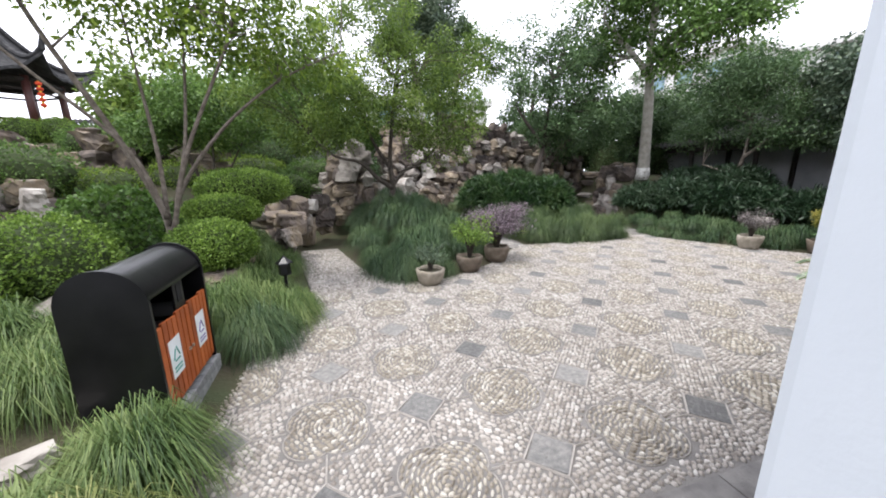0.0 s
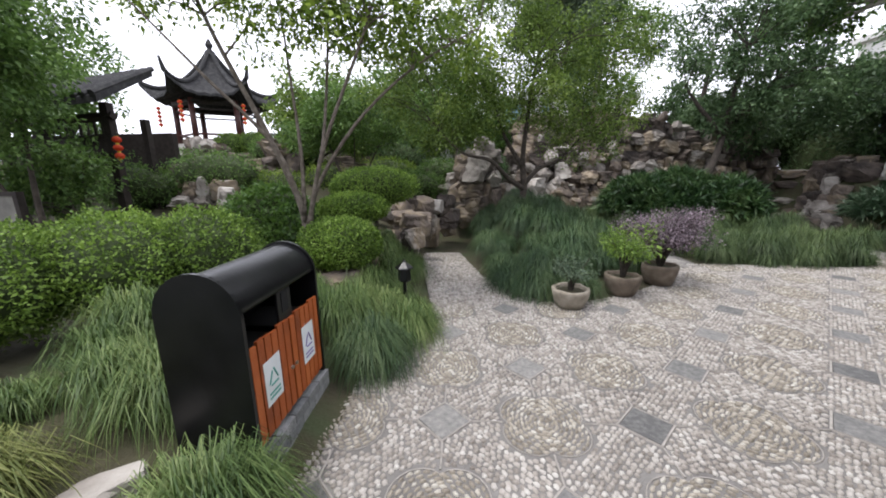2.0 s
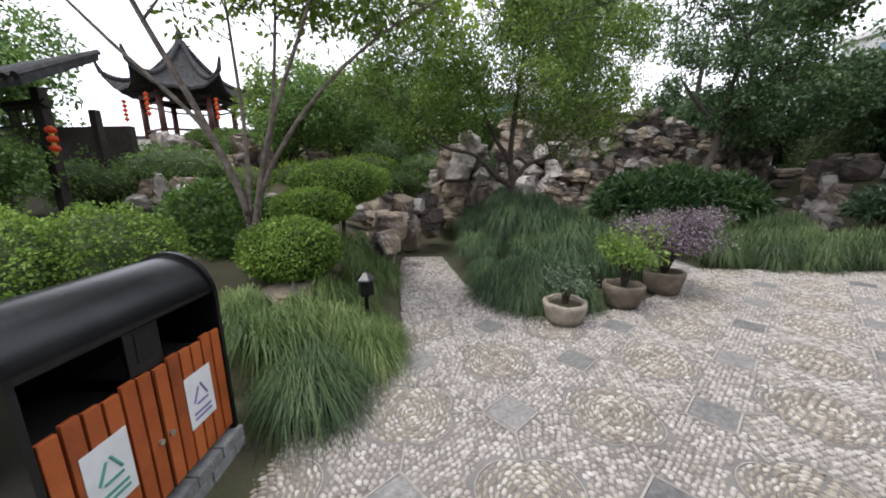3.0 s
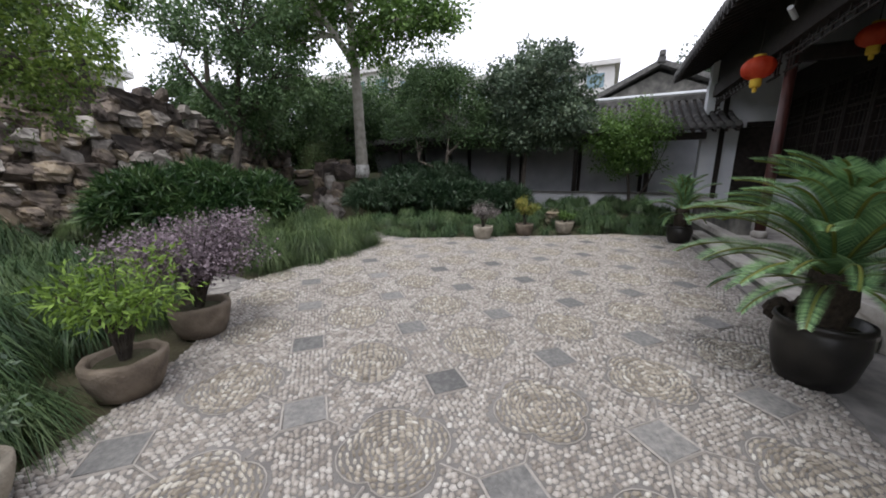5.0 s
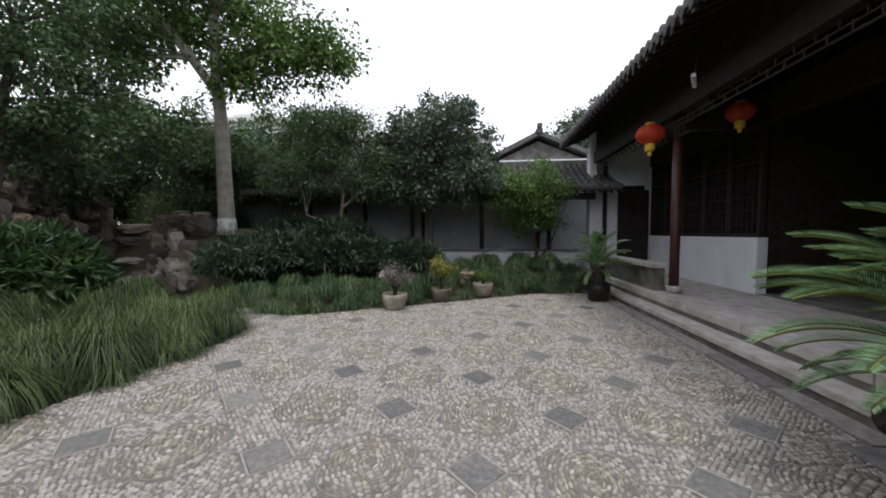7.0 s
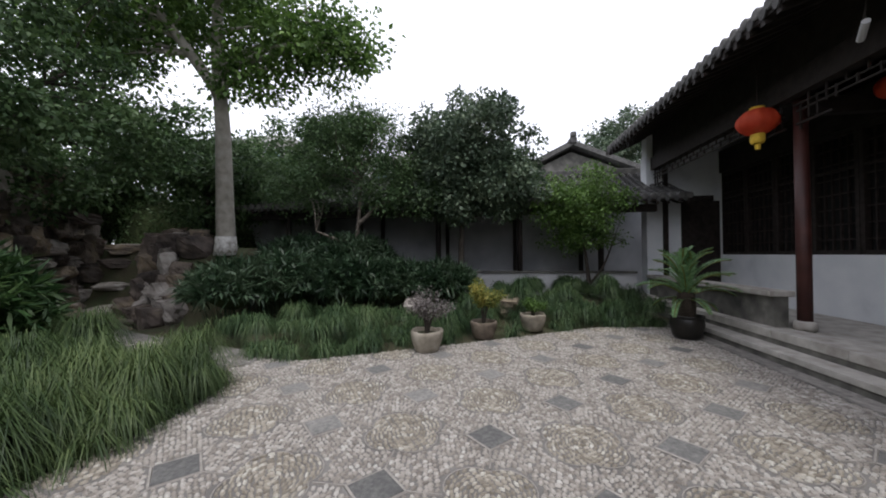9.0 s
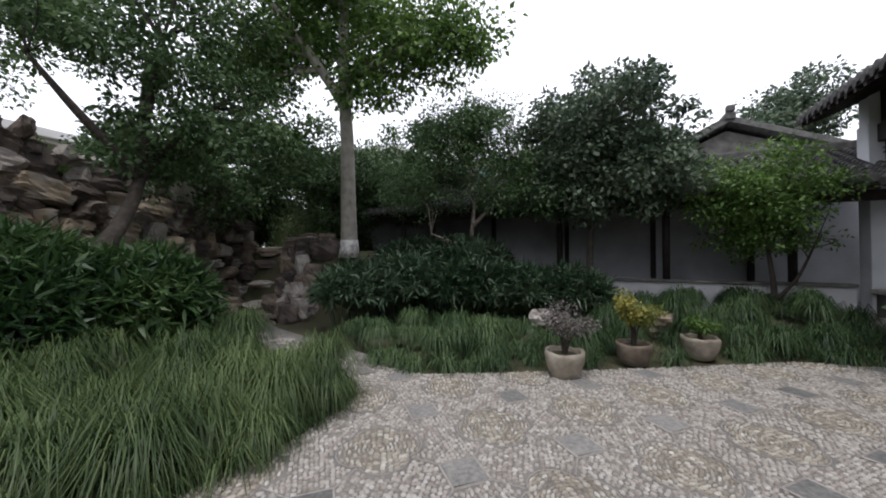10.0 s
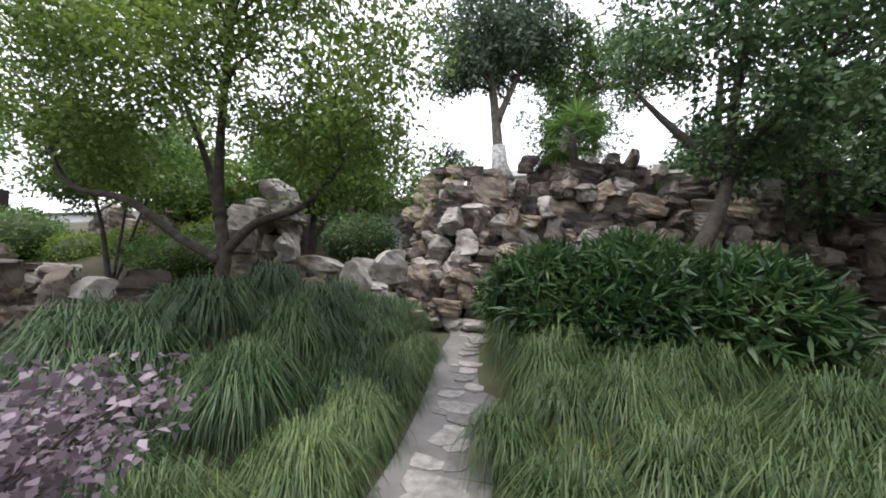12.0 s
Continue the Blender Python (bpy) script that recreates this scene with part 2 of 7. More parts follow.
# ---- mesh helpers ----
def fast_mesh(name, verts, faces, mat):
    """A mesh from arrays: verts (n, 3), faces (m, k)."""
    me = bpy.data.meshes.new(name)
    verts, faces = np.asarray(verts, np.float32), np.asarray(faces, np.int32)
    m, k = faces.shape
    me.vertices.add(len(verts))
    me.vertices.foreach_set("co", verts.ravel())
    me.loops.add(m * k)
    me.loops.foreach_set("vertex_index", faces.ravel())
    me.polygons.add(m)
    me.polygons.foreach_set("loop_start", np.arange(0, m * k, k, dtype=np.int32))
    me.update(calc_edges=True)
    me.materials.append(mat)
    return me


def thing(name, at, label, category, group="", kind=""):
    ob = new(name)
    ob.location = at
    ob.empty_display_size = 0.1
    return tagged(ob, label, category, group, kind)


def hang(name, me, parent, label=""):
    """A mesh object under a thing, the mesh given in world places."""
    ob = new(name, me)
    ob.parent = parent
    if parent is not None and parent.parent is None:
        ob.matrix_parent_inverse = Matrix.Translation(-parent.location)
    if label:
        ob["label"] = label
    return ob


def to_mesh(name, bm, mat, smooth=False):
    bmesh.ops.recalc_face_normals(bm, faces=bm.faces)
    me = bpy.data.meshes.new(name)
    bm.to_mesh(me)
    bm.free()
    if smooth:
        for p in me.polygons:
            p.use_smooth = True
    me.materials.append(mat)
    return me


def part(name, bm, mat, parent, label="", smooth=False):
    return hang(name, to_mesh(name, bm, mat, smooth), parent, label)


def box(x0, x1, y0, y1, z0, z1, bevel=0.0, bm=None):
    bm = bm or bmesh.new()
    made = bmesh.ops.create_cube(bm, size=1.0)["verts"]
    for v in made:
        v.co = Vector(((x0 + x1) / 2 + v.co.x * (x1 - x0), (y0 + y1) / 2 + v.co.y * (y1 - y0), (z0 + z1) / 2 + v.co.z * (z1 - z0)))
    if bevel:
        edges = list({e for v in made for e in v.link_edges})
        bmesh.ops.bevel(bm, geom=edges, offset=bevel, segments=2, affect="EDGES", profile=0.6)
    return bm


def lathe(profile, at, n=28, bm=None, wobble=0.0):
    """A turned shape: profile of (radius, height)."""
    bm = bm or bmesh.new()
    rings = []
    for r, z in profile:
        rings.append([bm.verts.new((at[0] + r * (1 + wobble * math.sin(3 * a + z * 9)) * math.cos(a), at[1] + r * (1 + wobble * math.cos(2 * a + z * 5)) * math.sin(a), at[2] + z)) for a in (2 * math.pi * i / n for i in range(n))])
    for a, b in zip(rings, rings[1:]):
        for i in range(n):
            bm.faces.new((a[i], a[(i + 1) % n], b[(i + 1) % n], b[i]))
    bm.faces.new(rings[0][::-1])
    bm.faces.new(rings[-1])
    return bm


def tube(points, radii, n=8, bm=None):
    """A tapered tube along points."""
    bm = bm or bmesh.new()
    pts = [Vector(p) for p in points]
    rings = []
    side = None
    for i, p in enumerate(pts):
        d = (pts[min(i + 1, len(pts) - 1)] - pts[max(i - 1, 0)]).normalized()
        if side is None:
            side = d.cross(Vector((0.31, 0.9, 0.2))).normalized()
        side = (side - d * side.dot(d)).normalized()
        up = d.cross(side)
        rings.append([bm.verts.new(p + radii[i] * (math.cos(a) * side + math.sin(a) * up)) for a in (2 * math.pi * k / n for k in range(n))])
    for a, b in zip(rings, rings[1:]):
        for k in range(n):
            bm.faces.new((a[k], a[(k + 1) % n], b[(k + 1) % n], b[k]))
    bm.faces.new(rings[0][::-1])
    bm.faces.new(rings[-1])
    return bm


def bend(points, steps=5):
    """A smooth curve through points (Catmull-Rom)."""
    p = [Vector(points[0])] + [Vector(q) for q in points] + [Vector(points[-1])]
    out = []
    for i in range(1, len(p) - 2):
        for s in range(steps):
            t = s / steps
            a, b, c, d = p[i - 1], p[i], p[i + 1], p[i + 2]
            out.append(0.5 * ((2 * b) + (c - a) * t + (2 * a - 5 * b + 4 * c - d) * t * t + (3 * b - a - 3 * c + d) * t ** 3))
    out.append(Vector(points[-1]))
    return out


rng = np.random.default_rng(7)


def inside(poly, x, y):
    """Which of the places x, y lie in the polygon."""
    x, y = np.asarray(x, float), np.asarray(y, float)
    odd = np.zeros(x.shape, bool)
    for (x0, y0), (x1, y1) in zip(poly, poly[1:] + poly[:1]):
        cross = ((y0 > y) != (y1 > y)) & (x < (x1 - x0) * (y - y0) / (y1 - y0 + 1e-12) + x0)
        odd ^= cross
    return odd


def ss(a, b, v):
    t = np.clip((np.asarray(v, float) - a) / (b - a), 0, 1)
    return t * t * (3 - 2 * t)


def terrain(x, y):
    """The garden's ground: flat court, mounds to the north, east and west."""
    x, y = np.asarray(x, float), np.asarray(y, float)
    hill = ss(2.4, 4.2, x) * (1 - ss(12.2, 13.2, x))
    back = y - 0.34 * np.maximum(0, x - 8.4)
    h = 2.7 * ss(13.7, 14.9, back) * hill + 1.5 * ss(15.4, 18.0, back) * hill
    h = h + 0.7 * np.exp(-((x - 7.2) / 2.0) ** 2 - ((y - 11.8) / 1.5) ** 2)
    h = h + 1.75 * ss(12.0, 13.2, x) * ss(8.2, 11.0, y)
    h = h + 0.75 * np.exp(-((x - 13.6) / 1.0) ** 2 - ((y - 7.8) / 1.5) ** 2)
    h = h + 0.9 * np.exp(-((x - 2.5) / 1.4) ** 2 - ((y - 9.8) / 2.0) ** 2) * ss(1.0, 2.1, x) * (1 - ss(3.7, 4.7, x))
    h = h + 0.45 * ss(12.7, 13.9, x) * ss(0.9, 2.0, y) * (1 - ss(6.0, 8.0, y))
    west = 1 - ss(-1.2, 0.1, x)
    h = h + west * (0.3 + 0.55 * ss(4.2, 6.5, y)) + 1.1 * ss(10.5, 13.5, y) * (1 - ss(1.5, 3.0, x))
    h = h + 1.3 * ss(14.0, 19.0, y) * (1 - ss(-3.0, 1.0, x))
    return h - 0.03


# ---- ground, court and paths ----
xs = np.concatenate([[-900, -300, -90, -40], np.arange(-22, 30.01, 0.4), [45, 90, 300, 900]])
ys = np.concatenate([[-900, -300, -90, -30, -12], np.arange(-6, 30.01, 0.4), [45, 90, 300, 900]])
GX, GY = np.meshgrid(xs, ys, indexing="ij")
GZ = terrain(GX, GY)
far = (np.abs(GX) > 35) | (np.abs(GY) > 35)
GZ = np.where(far | (GY < 0.3), -0.05, GZ) + np.where(far | (GY < 1), 0, 0.03 * np.sin(GX * 3.1) * np.cos(GY * 2.7) * (GZ > 0.02))
nx, ny = GX.shape
idx = np.arange(nx * ny).reshape(nx, ny)
quads = np.stack([idx[:-1, :-1], idx[1:, :-1], idx[1:, 1:], idx[:-1, 1:]], -1).reshape(-1, 4)
ground = new("ground", fast_mesh("ground", np.stack([GX, GY, GZ], -1).reshape(-1, 3), quads, M_SOIL))
tagged(ground, "dark garden soil rising into planted mounds", "ground", kind="structure")

STEP, OX, OY = 0.74, 4.403, 3.934
COURT = [(-0.45, 0.75), (-0.3, 1.9), (-0.5, 2.5), (-0.5, 3.6), (0.05, 4.2), (0.5, 4.8), (0.4, 5.6), (0.12, 7.2), (-0.1, 9.0), (0.8, 9.0), (1.2, 7.1), (1.7, 6.0), (2.3, 5.6), (3.3, 6.0), (4.3, 6.7), (4.9, 7.4), (5.3, 7.9), (7.3, 7.75), (8.0, 7.65), (8.9, 7.75), (9.15, 8.1), (9.9, 8.6), (9.8, 7.4), (10.5, 6.1), (11.3, 4.7), (12.6, 2.6), (12.8, 1.3), (12.9, 0.75)]


def sheet(name, poly, z0, z1, mat):
    bm = bmesh.new()
    top = bm.faces.new([bm.verts.new((x, y, z1)) for x, y in poly])
    more = bmesh.ops.extrude_face_region(bm, geom=[top])["geom"]
    for v in more:
        if isinstance(v, bmesh.types.BMVert):
            v.co.z = z0
    bmesh.ops.triangulate(bm, faces=bm.faces[:])
    return to_mesh(name, bm, mat)


court = new("pavement_court", sheet("pavement_court", COURT, -0.12, -0.003, M_MORTAR))
tagged(court, "court paved with beige river pebbles and slate diamonds", "pavement", kind="structure")


# ---- the hall with its porch ----
def structure(name, bm, mat, label, category, smooth=False):
    ob = new(name, to_mesh(name, bm, mat, smooth))
    return tagged(ob, label, category, kind="structure")


plinth = structure("floor_porch", box(-1.6, 16.2, -1.6, 0.44, -0.1, 0.35), M_STONE, "grey stone porch floor of the hall", "floor")
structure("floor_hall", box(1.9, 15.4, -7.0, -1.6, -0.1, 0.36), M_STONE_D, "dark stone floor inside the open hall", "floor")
edge_stones = thing("porch_kerb", (8, 0.5, 0), "pale dressed granite edge stones of the porch", "kerb")
x = -1.6
while x < 15.9:
    w = min(1.35 + 0.25 * math.sin(x * 3.7), 15.95 - x)
    part("stone", box(x + 0.006, x + w - 0.006, 0.1, 0.5, 0.24, 0.365, 0.012), M_STONE, edge_stones)
    # Dark riser colour imitates the unlit upright face below the pale top.
    part("riser", box(x + 0.003, x + w - 0.003, 0.4, 0.485, -0.05, 0.238), M_STONE_D if x > 6 else M_STONE, edge_stones, "riser stone, shade coloured in beyond x = 6")
    x += w
step_stone = thing("porch_step", (9, 0.62, 0), "long low granite step in front of the porch", "step")
x = 6.5
while x < 11.9:
    w = 1.32
    part("stone", box(x + 0.005, x + w - 0.005, 0.49, 0.79, 0.085, 0.168, 0.012), M_STONE, step_stone)
    # Riser coloured dark for its unlit upright face.
    part("riser", box(x + 0.003, x + w - 0.003, 0.5, 0.77, -0.05, 0.083), M_STONE_D, step_stone, "riser stone, shade coloured in beyond x = 6")
    x += w
drain = thing("gutter_strip", (6, 0.9, 0), "worn smooth stone strip along the step", "paving")
x = 6.46
while x < 12.4:
    part("slab", box(x + 0.008, x + 0.96, 0.79, 1.02, -0.04, 0.012, 0.006), M_FLAG, drain)
    x += 0.97

apron = thing("cement_apron", (4.0, 0.9, 0), "worn cement apron along the porch kerb, blotched darker", "paving", kind="structure")
x = -0.3
while x < 6.3:
    part("slab", box(x + 0.004, min(x + 1.69, 6.44), 0.49, 1.24, -0.06, 0.006, 0.004), M_CEMENT, apron)
    x += 1.7

WALL_TOP = 4.25
structure("wall_west", box(1.5, 1.85, -7.2, 0.31, 0.3, WALL_TOP, 0.02), M_PLASTER, "pale grey limewashed gable wall end", "wall")
structure("baseboard", box(1.478, 1.874, -7.2, -0.2, 0.3, 0.95, 0.006), M_STONE_D, "dark grey painted wall foot", "baseboard")
structure("wall_east", box(15.48, 15.84, -7.2, 0.33, 0.3, WALL_TOP, 0.02), M_WHITE, "white limewashed gable wall with a dark door frame", "wall")
# Back wall coloured dark to imitate the unlit depth of the hall.
structure("wall_south", box(1.9, 15.44, -7.3, -7.0, 0.3, 5.6), M_WOOD_D, "back wall of the hall, coloured dark for the dim interior", "wall")
structure("wall_dado", box(11.05, 15.46, -1.72, -1.52, 0.35, 1.48, 0.01), M_WHITE, "white wall below the dark lattice windows", "wall")
structure("wall_dado_west", box(1.87, 4.6, -1.72, -1.52, 0.35, 1.48, 0.01), M_WHITE, "white wall below the dark lattice windows", "wall")


def lattice_window(x0, x1, y, z0, z1):
    w = thing("window_lattice", ((x0 + x1) / 2, y, z0), "dark stained timber lattice window above the white dado", "window", "hall lattice windows", "structure")
    for a, b in ((x0, x0 + 0.07), (x1 - 0.07, x1)):
        part("window_frame", box(a, b, y - 0.05, y + 0.05, z0, z1, 0.006), M_WOOD_D, w)
    for a, b in ((z0, z0 + 0.08), (z1 - 0.08, z1), (z0 + (z1 - z0) * 0.68, z0 + (z1 - z0) * 0.68 + 0.05)):
        part("rail", box(x0 + 0.07, x1 - 0.07, y - 0.045, y + 0.045, a, b, 0.004), M_WOOD_D, w)
    n = 5
    for i in range(1, n):
        xx = x0 + 0.07 + (x1 - x0 - 0.14) * i / n
        part("bar", box(xx - 0.012, xx + 0.012, y - 0.02, y + 0.02, z0 + 0.08, z1 - 0.08), M_WOOD_D, w)
    for i in range(1, 8):
        zz = z0 + (z1 - z0) * i / 8
        part("bar", box(x0 + 0.07, x1 - 0.07, y - 0.016, y + 0.016, zz - 0.012, zz + 0.012), M_WOOD_D, w)
    # Black sheet standing in for the unlit room behind the lattice.
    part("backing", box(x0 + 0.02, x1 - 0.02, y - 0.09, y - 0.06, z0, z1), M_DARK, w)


for i in range(5):
    lattice_window(11.08 + i * 0.875, 11.08 + (i + 1) * 0.875 - 0.01, -1.62, 1.48, 3.7)
for i in range(3):
    lattice_window(1.9 + i * 0.9, 1.9 + (i + 1) * 0.9 - 0.01, -1.62, 1.48, 3.7)
# Panels added to hide the bright end walls and keep the hall dark.
structure("wall_partition", box(11.06, 11.16, -6.98, -1.74, 0.37, 5.58), M_WOOD_D, "added dark panel hiding the bright end wall of the hall", "wall")
structure("wall_partition_west", box(4.5, 4.6, -6.98, -1.74, 0.37, 5.58), M_WOOD_D, "added dark panel hiding the bright end wall of the hall", "wall")
structure("lintel", box(1.87, 15.46, -1.72, -1.52, 3.7, 4.3), M_WOOD_D, "dark timber beam above the windows", "beam")

# dark framed doorway in the east end of the porch
door = thing("door_side", (15.46, -0.75, 0.35), "dark timber side door panel in the porch end", "door", kind="structure")
part("door_frame", box(15.4, 15.476, -0.2, -0.08, 0.36, 3.9, 0.006), M_WOOD_D, door)
part("door_panel", box(15.42, 15.476, -1.5, -0.55, 0.36, 2.95, 0.01), M_WOOD_D, door)
part("door_cap", box(15.41, 15.476, -1.35, -0.7, 2.955, 3.1, 0.01), M_WOOD_D, door)


def column(x, y, z0, z1, r):
    c = thing("porch_column", (x, y, z0), "oxblood lacquered timber column on a pale stone drum", "column", "porch columns")
    part("base", lathe([(r * 1.25, 0), (r * 1.55, 0.05), (r * 1.5, 0.12), (r * 1.15, 0.15)], (x, y, z0), 24), M_STONE, c, "pale stone drum base", True)
    part("shaft", lathe([(r, 0.15), (r * 1.01, 1.2), (r * 0.95, z1 - z0)], (x, y, z0), 24), M_RED, c, "", True)


for cx in (6.35, 11.05):
    column(cx, 0.0, 0.35, 4.1, 0.088)
for cx in (6.35, 11.05):
    column(cx, -4.2, 0.35, 4.9, 0.13)

beam = thing("porch_beam", (8.7, 0.13, 4.0), "dark timber beam along the porch columns", "beam")
part("beam", box(1.87, 15.46, 0.04, 0.22, 3.85, 4.2, 0.01), M_WOOD_D, beam)
part("eave_board", box(1.87, 15.46, 0.1, 0.16, 4.203, 4.95), M_WOOD_D, beam)
for cx in (6.35, 11.05):
    part("tie", box(cx - 0.07, cx + 0.07, -1.6, 0.04, 3.6, 3.85, 0.01), M_WOOD_D, beam)
# carved fretwork under the beam
for c0, c1 in ((1.87, 6.25), (6.45, 10.95), (11.15, 15.46)):
    fret = thing("fretwork_panel", ((c0 + c1) / 2, 0.13, 3.7), "dark carved timber fretwork hung under the beam", "fretwork", "porch fretwork")
    part("rail", box(c0, c1, 0.115, 0.145, 3.62, 3.645), M_WOOD_D, fret)
    n = int((c1 - c0) / 0.13)
    for i in range(n):
        xx, w = c0 + (c1 - c0) * (i + 0.5) / n, (c1 - c0) / n
        drop = 0.3 * max(0.0, 1 - min(i, n - 1 - i) / 5.0)
        za, zb = (3.645, 3.76) if i % 2 else (3.72, 3.85)
        part("bar", box(xx - 0.011, xx + 0.011, 0.118, 0.142, za - drop, zb), M_WOOD_D, fret)
        part("key", box(xx - 0.011, xx + w - 0.011, 0.12, 0.14, 3.72, 3.742), M_WOOD_D, fret)
    for s in (0, 1):
        xa, xb = (c0, c0 + 0.55) if s == 0 else (c1 - 0.55, c1)
        part("bracket", box(xa, xb, 0.11, 0.15, 3.42, 3.45), M_WOOD_D, fret)


def low_wall(x0, x1):
    r = thing("low_wall", ((x0 + x1) / 2, 0.2, 0.35), "stained grey stone bench wall with a pale cap between the columns", "wall", "porch bench walls")
    part("panel", box(x0, x1, 0.1, 0.3, 0.35, 0.84, 0.008), M_STONE_D, r)
    n = max(2, int((x1 - x0) / 1.6))
    for i in range(n):
        a, b = x0 + (x1 - x0) * i / n, x0 + (x1 - x0) * (i + 1) / n
        part("cap", box(a - 0.03 + 0.034 * (i > 0), b + (0.03 if i == n - 1 else 0), 0.02, 0.38, 0.842, 0.93, 0.015), M_STONE, r, "pale stone cap")


low_wall(11.2, 15.44)
low_wall(1.9, 6.2)


def roof_slope(name, label, x0, x1, y_e, z_e, y_r, z_r, spacing=0.21, thick=0.1, under=M_WOOD_D, rafters=True, along="x"):
    """A tiled slope from the eave up to the ridge: a deck, rows of round tiles, drip tiles at the eave."""
    r = thing(name, ((x0 + x1) / 2, y_e, z_e), label, "roof", kind="structure")
    sw = (lambda p: p) if along == "x" else (lambda p: (p[1], p[0], p[2]))
    curve = lambda t: (y_e + (y_r - y_e) * t, z_e + (z_r - z_e) * (t ** 1.22))
    steps = [curve(i / 7) for i in range(8)]
    bm = bmesh.new()
    rows = [[bm.verts.new(sw((xx, y, z + dz))) for y, z in steps] for xx in (x0, x1) for dz in (-thick, 0)]
    for a, b in ((0, 2), (3, 1)):
        for i in range(7):
            bm.faces.new((rows[a][i], rows[a][i + 1], rows[b][i + 1], rows[b][i]))
    for a, b in ((1, 0), (2, 3)):
        for i in range(7):
            bm.faces.new((rows[a][i], rows[a][i + 1], rows[b][i + 1], rows[b][i]))
    bm.faces.new((rows[0][0], rows[2][0], rows[3][0], rows[1][0]))
    bm.faces.new((rows[0][7], rows[1][7], rows[3][7], rows[2][7]))
    part("deck", bm, under, r)
    n = int((x1 - x0) / spacing)
    bm = bmesh.new()
    sh = spacing * 0.33
    for seg in range(7):
        (ya, za), (yb, zb) = steps[seg], steps[seg + 1]
        for k in range(3):
            ta, tb = k / 3, (k + 1) / 3 + 0.05
            p0, p1 = (ya + (yb - ya) * ta, za + (zb - za) * ta + 0.012), (ya + (yb - ya) * tb, za + (zb - za) * tb)
            rings = []
            for (yy, zz), rr in ((p0, sh * 1.08), (p1, sh * 0.94)):
                rings.append([bm.verts.new(sw((rr * math.cos(a), yy, zz + 0.02 + rr * math.sin(a)))) for a in (math.pi * q / 5 for q in range(6))])
            for q in range(5):
                bm.faces.new((rings[0][q], rings[0][q + 1], rings[1][q + 1], rings[1][q]))
            bm.faces.new(rings[0])
    row = to_mesh("tile_row", bm, M_TILE)
    bm = bmesh.new()
    prof = [(-spacing * 0.32, 0.03), (-spacing * 0.3, -0.04), (-spacing * 0.15, -0.1), (0, -0.125), (spacing * 0.15, -0.1), (spacing * 0.3, -0.04), (spacing * 0.32, 0.03)]
    f = bm.faces.new([bm.verts.new(sw((px, y_e + 0.012 * (1 if y_e > y_r else -1), z_e + pz))) for px, pz in prof])
    ex = bmesh.ops.extrude_face_region(bm, geom=[f])["geom"]
    for v in ex:
        if isinstance(v, bmesh.types.BMVert):
            v.co += Vector(sw((0, 0.018 * (1 if y_e > y_r else -1), 0)))
    drip = to_mesh("drip_tile", bm, M_TILE)
    bm = lathe([(sh * 1.02, -0.02), (sh * 1.15, 0.0), (sh * 1.15, 0.02), (sh * 0.9, 0.03)], (0, 0, 0), 10)
    for v in bm.verts:
        v.co = Vector(sw((v.co.x, y_e + (v.co.z + 0.01) * (1 if y_e > y_r else -1), z_e + 0.03 + v.co.y)))
    disc = to_mesh("end_disc", bm, M_TILE)
    for i in range(n):
        off = Vector(sw((x0 + (i + 0.5) * spacing, 0, 0)))
        for nm, me, dx in (("tile_row", row, 0), ("end_disc", disc, 0), ("drip_tile", drip, spacing / 2)):
            if nm == "drip_tile" and i == n - 1:
                continue
            o = hang(nm, me, r)
            o.location = off + Vector(sw((dx, 0, 0)))
    if rafters:
        bm = bmesh.new()
        k = int((x1 - x0) / 0.25)
        for i in range(k):
            xx = x0 + 0.1 + i * 0.25
            for (ya, za), (yb, zb) in zip(steps[:4], steps[1:4]):
                vs = [bm.verts.new(sw((xx + sx * 0.035, yy, zz - thick - dz))) for yy, zz in ((ya, za), (yb, zb)) for dz in (0, 0.08) for sx in (-1, 1)]
                for q in ((0, 1, 3, 2), (4, 6, 7, 5), (0, 4, 5, 1), (2, 3, 7, 6), (0, 2, 6, 4), (1, 5, 7, 3)):
                    bm.faces.new([vs[w] for w in q])
        part("rafters", bm, under, r)["kind"] = "stuff"
    return r


roof_slope("roof_hall", "grey tiled hall roof with scalloped drip tiles and dark rafters", 1.2, 16.1, 1.2, 4.6, -3.3, 7.2)
structure("ceiling_hall", box(1.9, 15.44, -7.0, -3.3, 5.6, 5.75), M_WOOD_D, "dark timber boarding above the hall", "ceiling")
structure("roof_hall_back", box(1.2, 16.1, -7.6, -3.3, 5.76, 7.1), M_TILE, "grey tiled rear slope of the hall", "roof")
for gx in (1.5, 15.48):
    bm = bmesh.new()
    vs = [bm.verts.new((gx + d, y, z)) for d in (0.02, 0.33) for y, z in ((0.3, WALL_TOP + 0.002), (0.3, 4.9), (-3.3, 6.9), (-7.2, 5.5), (-7.2, WALL_TOP + 0.002))]
    bm.faces.new(vs[:5]); bm.faces.new(vs[5:][::-1])
    for i in range(5):
        bm.faces.new((vs[i], vs[(i + 1) % 5], vs[5 + (i + 1) % 5], vs[5 + i]))
    structure("wall_gable", bm, M_WHITE, "white upper gable of the hall", "wall")
# strip lamps glimpsed inside the hall
M_LAMP = bpy.data.materials.new("lit_tube")
M_LAMP.use_nodes = True
M_LAMP.node_tree.nodes["Principled BSDF"].inputs["Emission Color"].default_value = (1, 0.95, 0.85, 1)
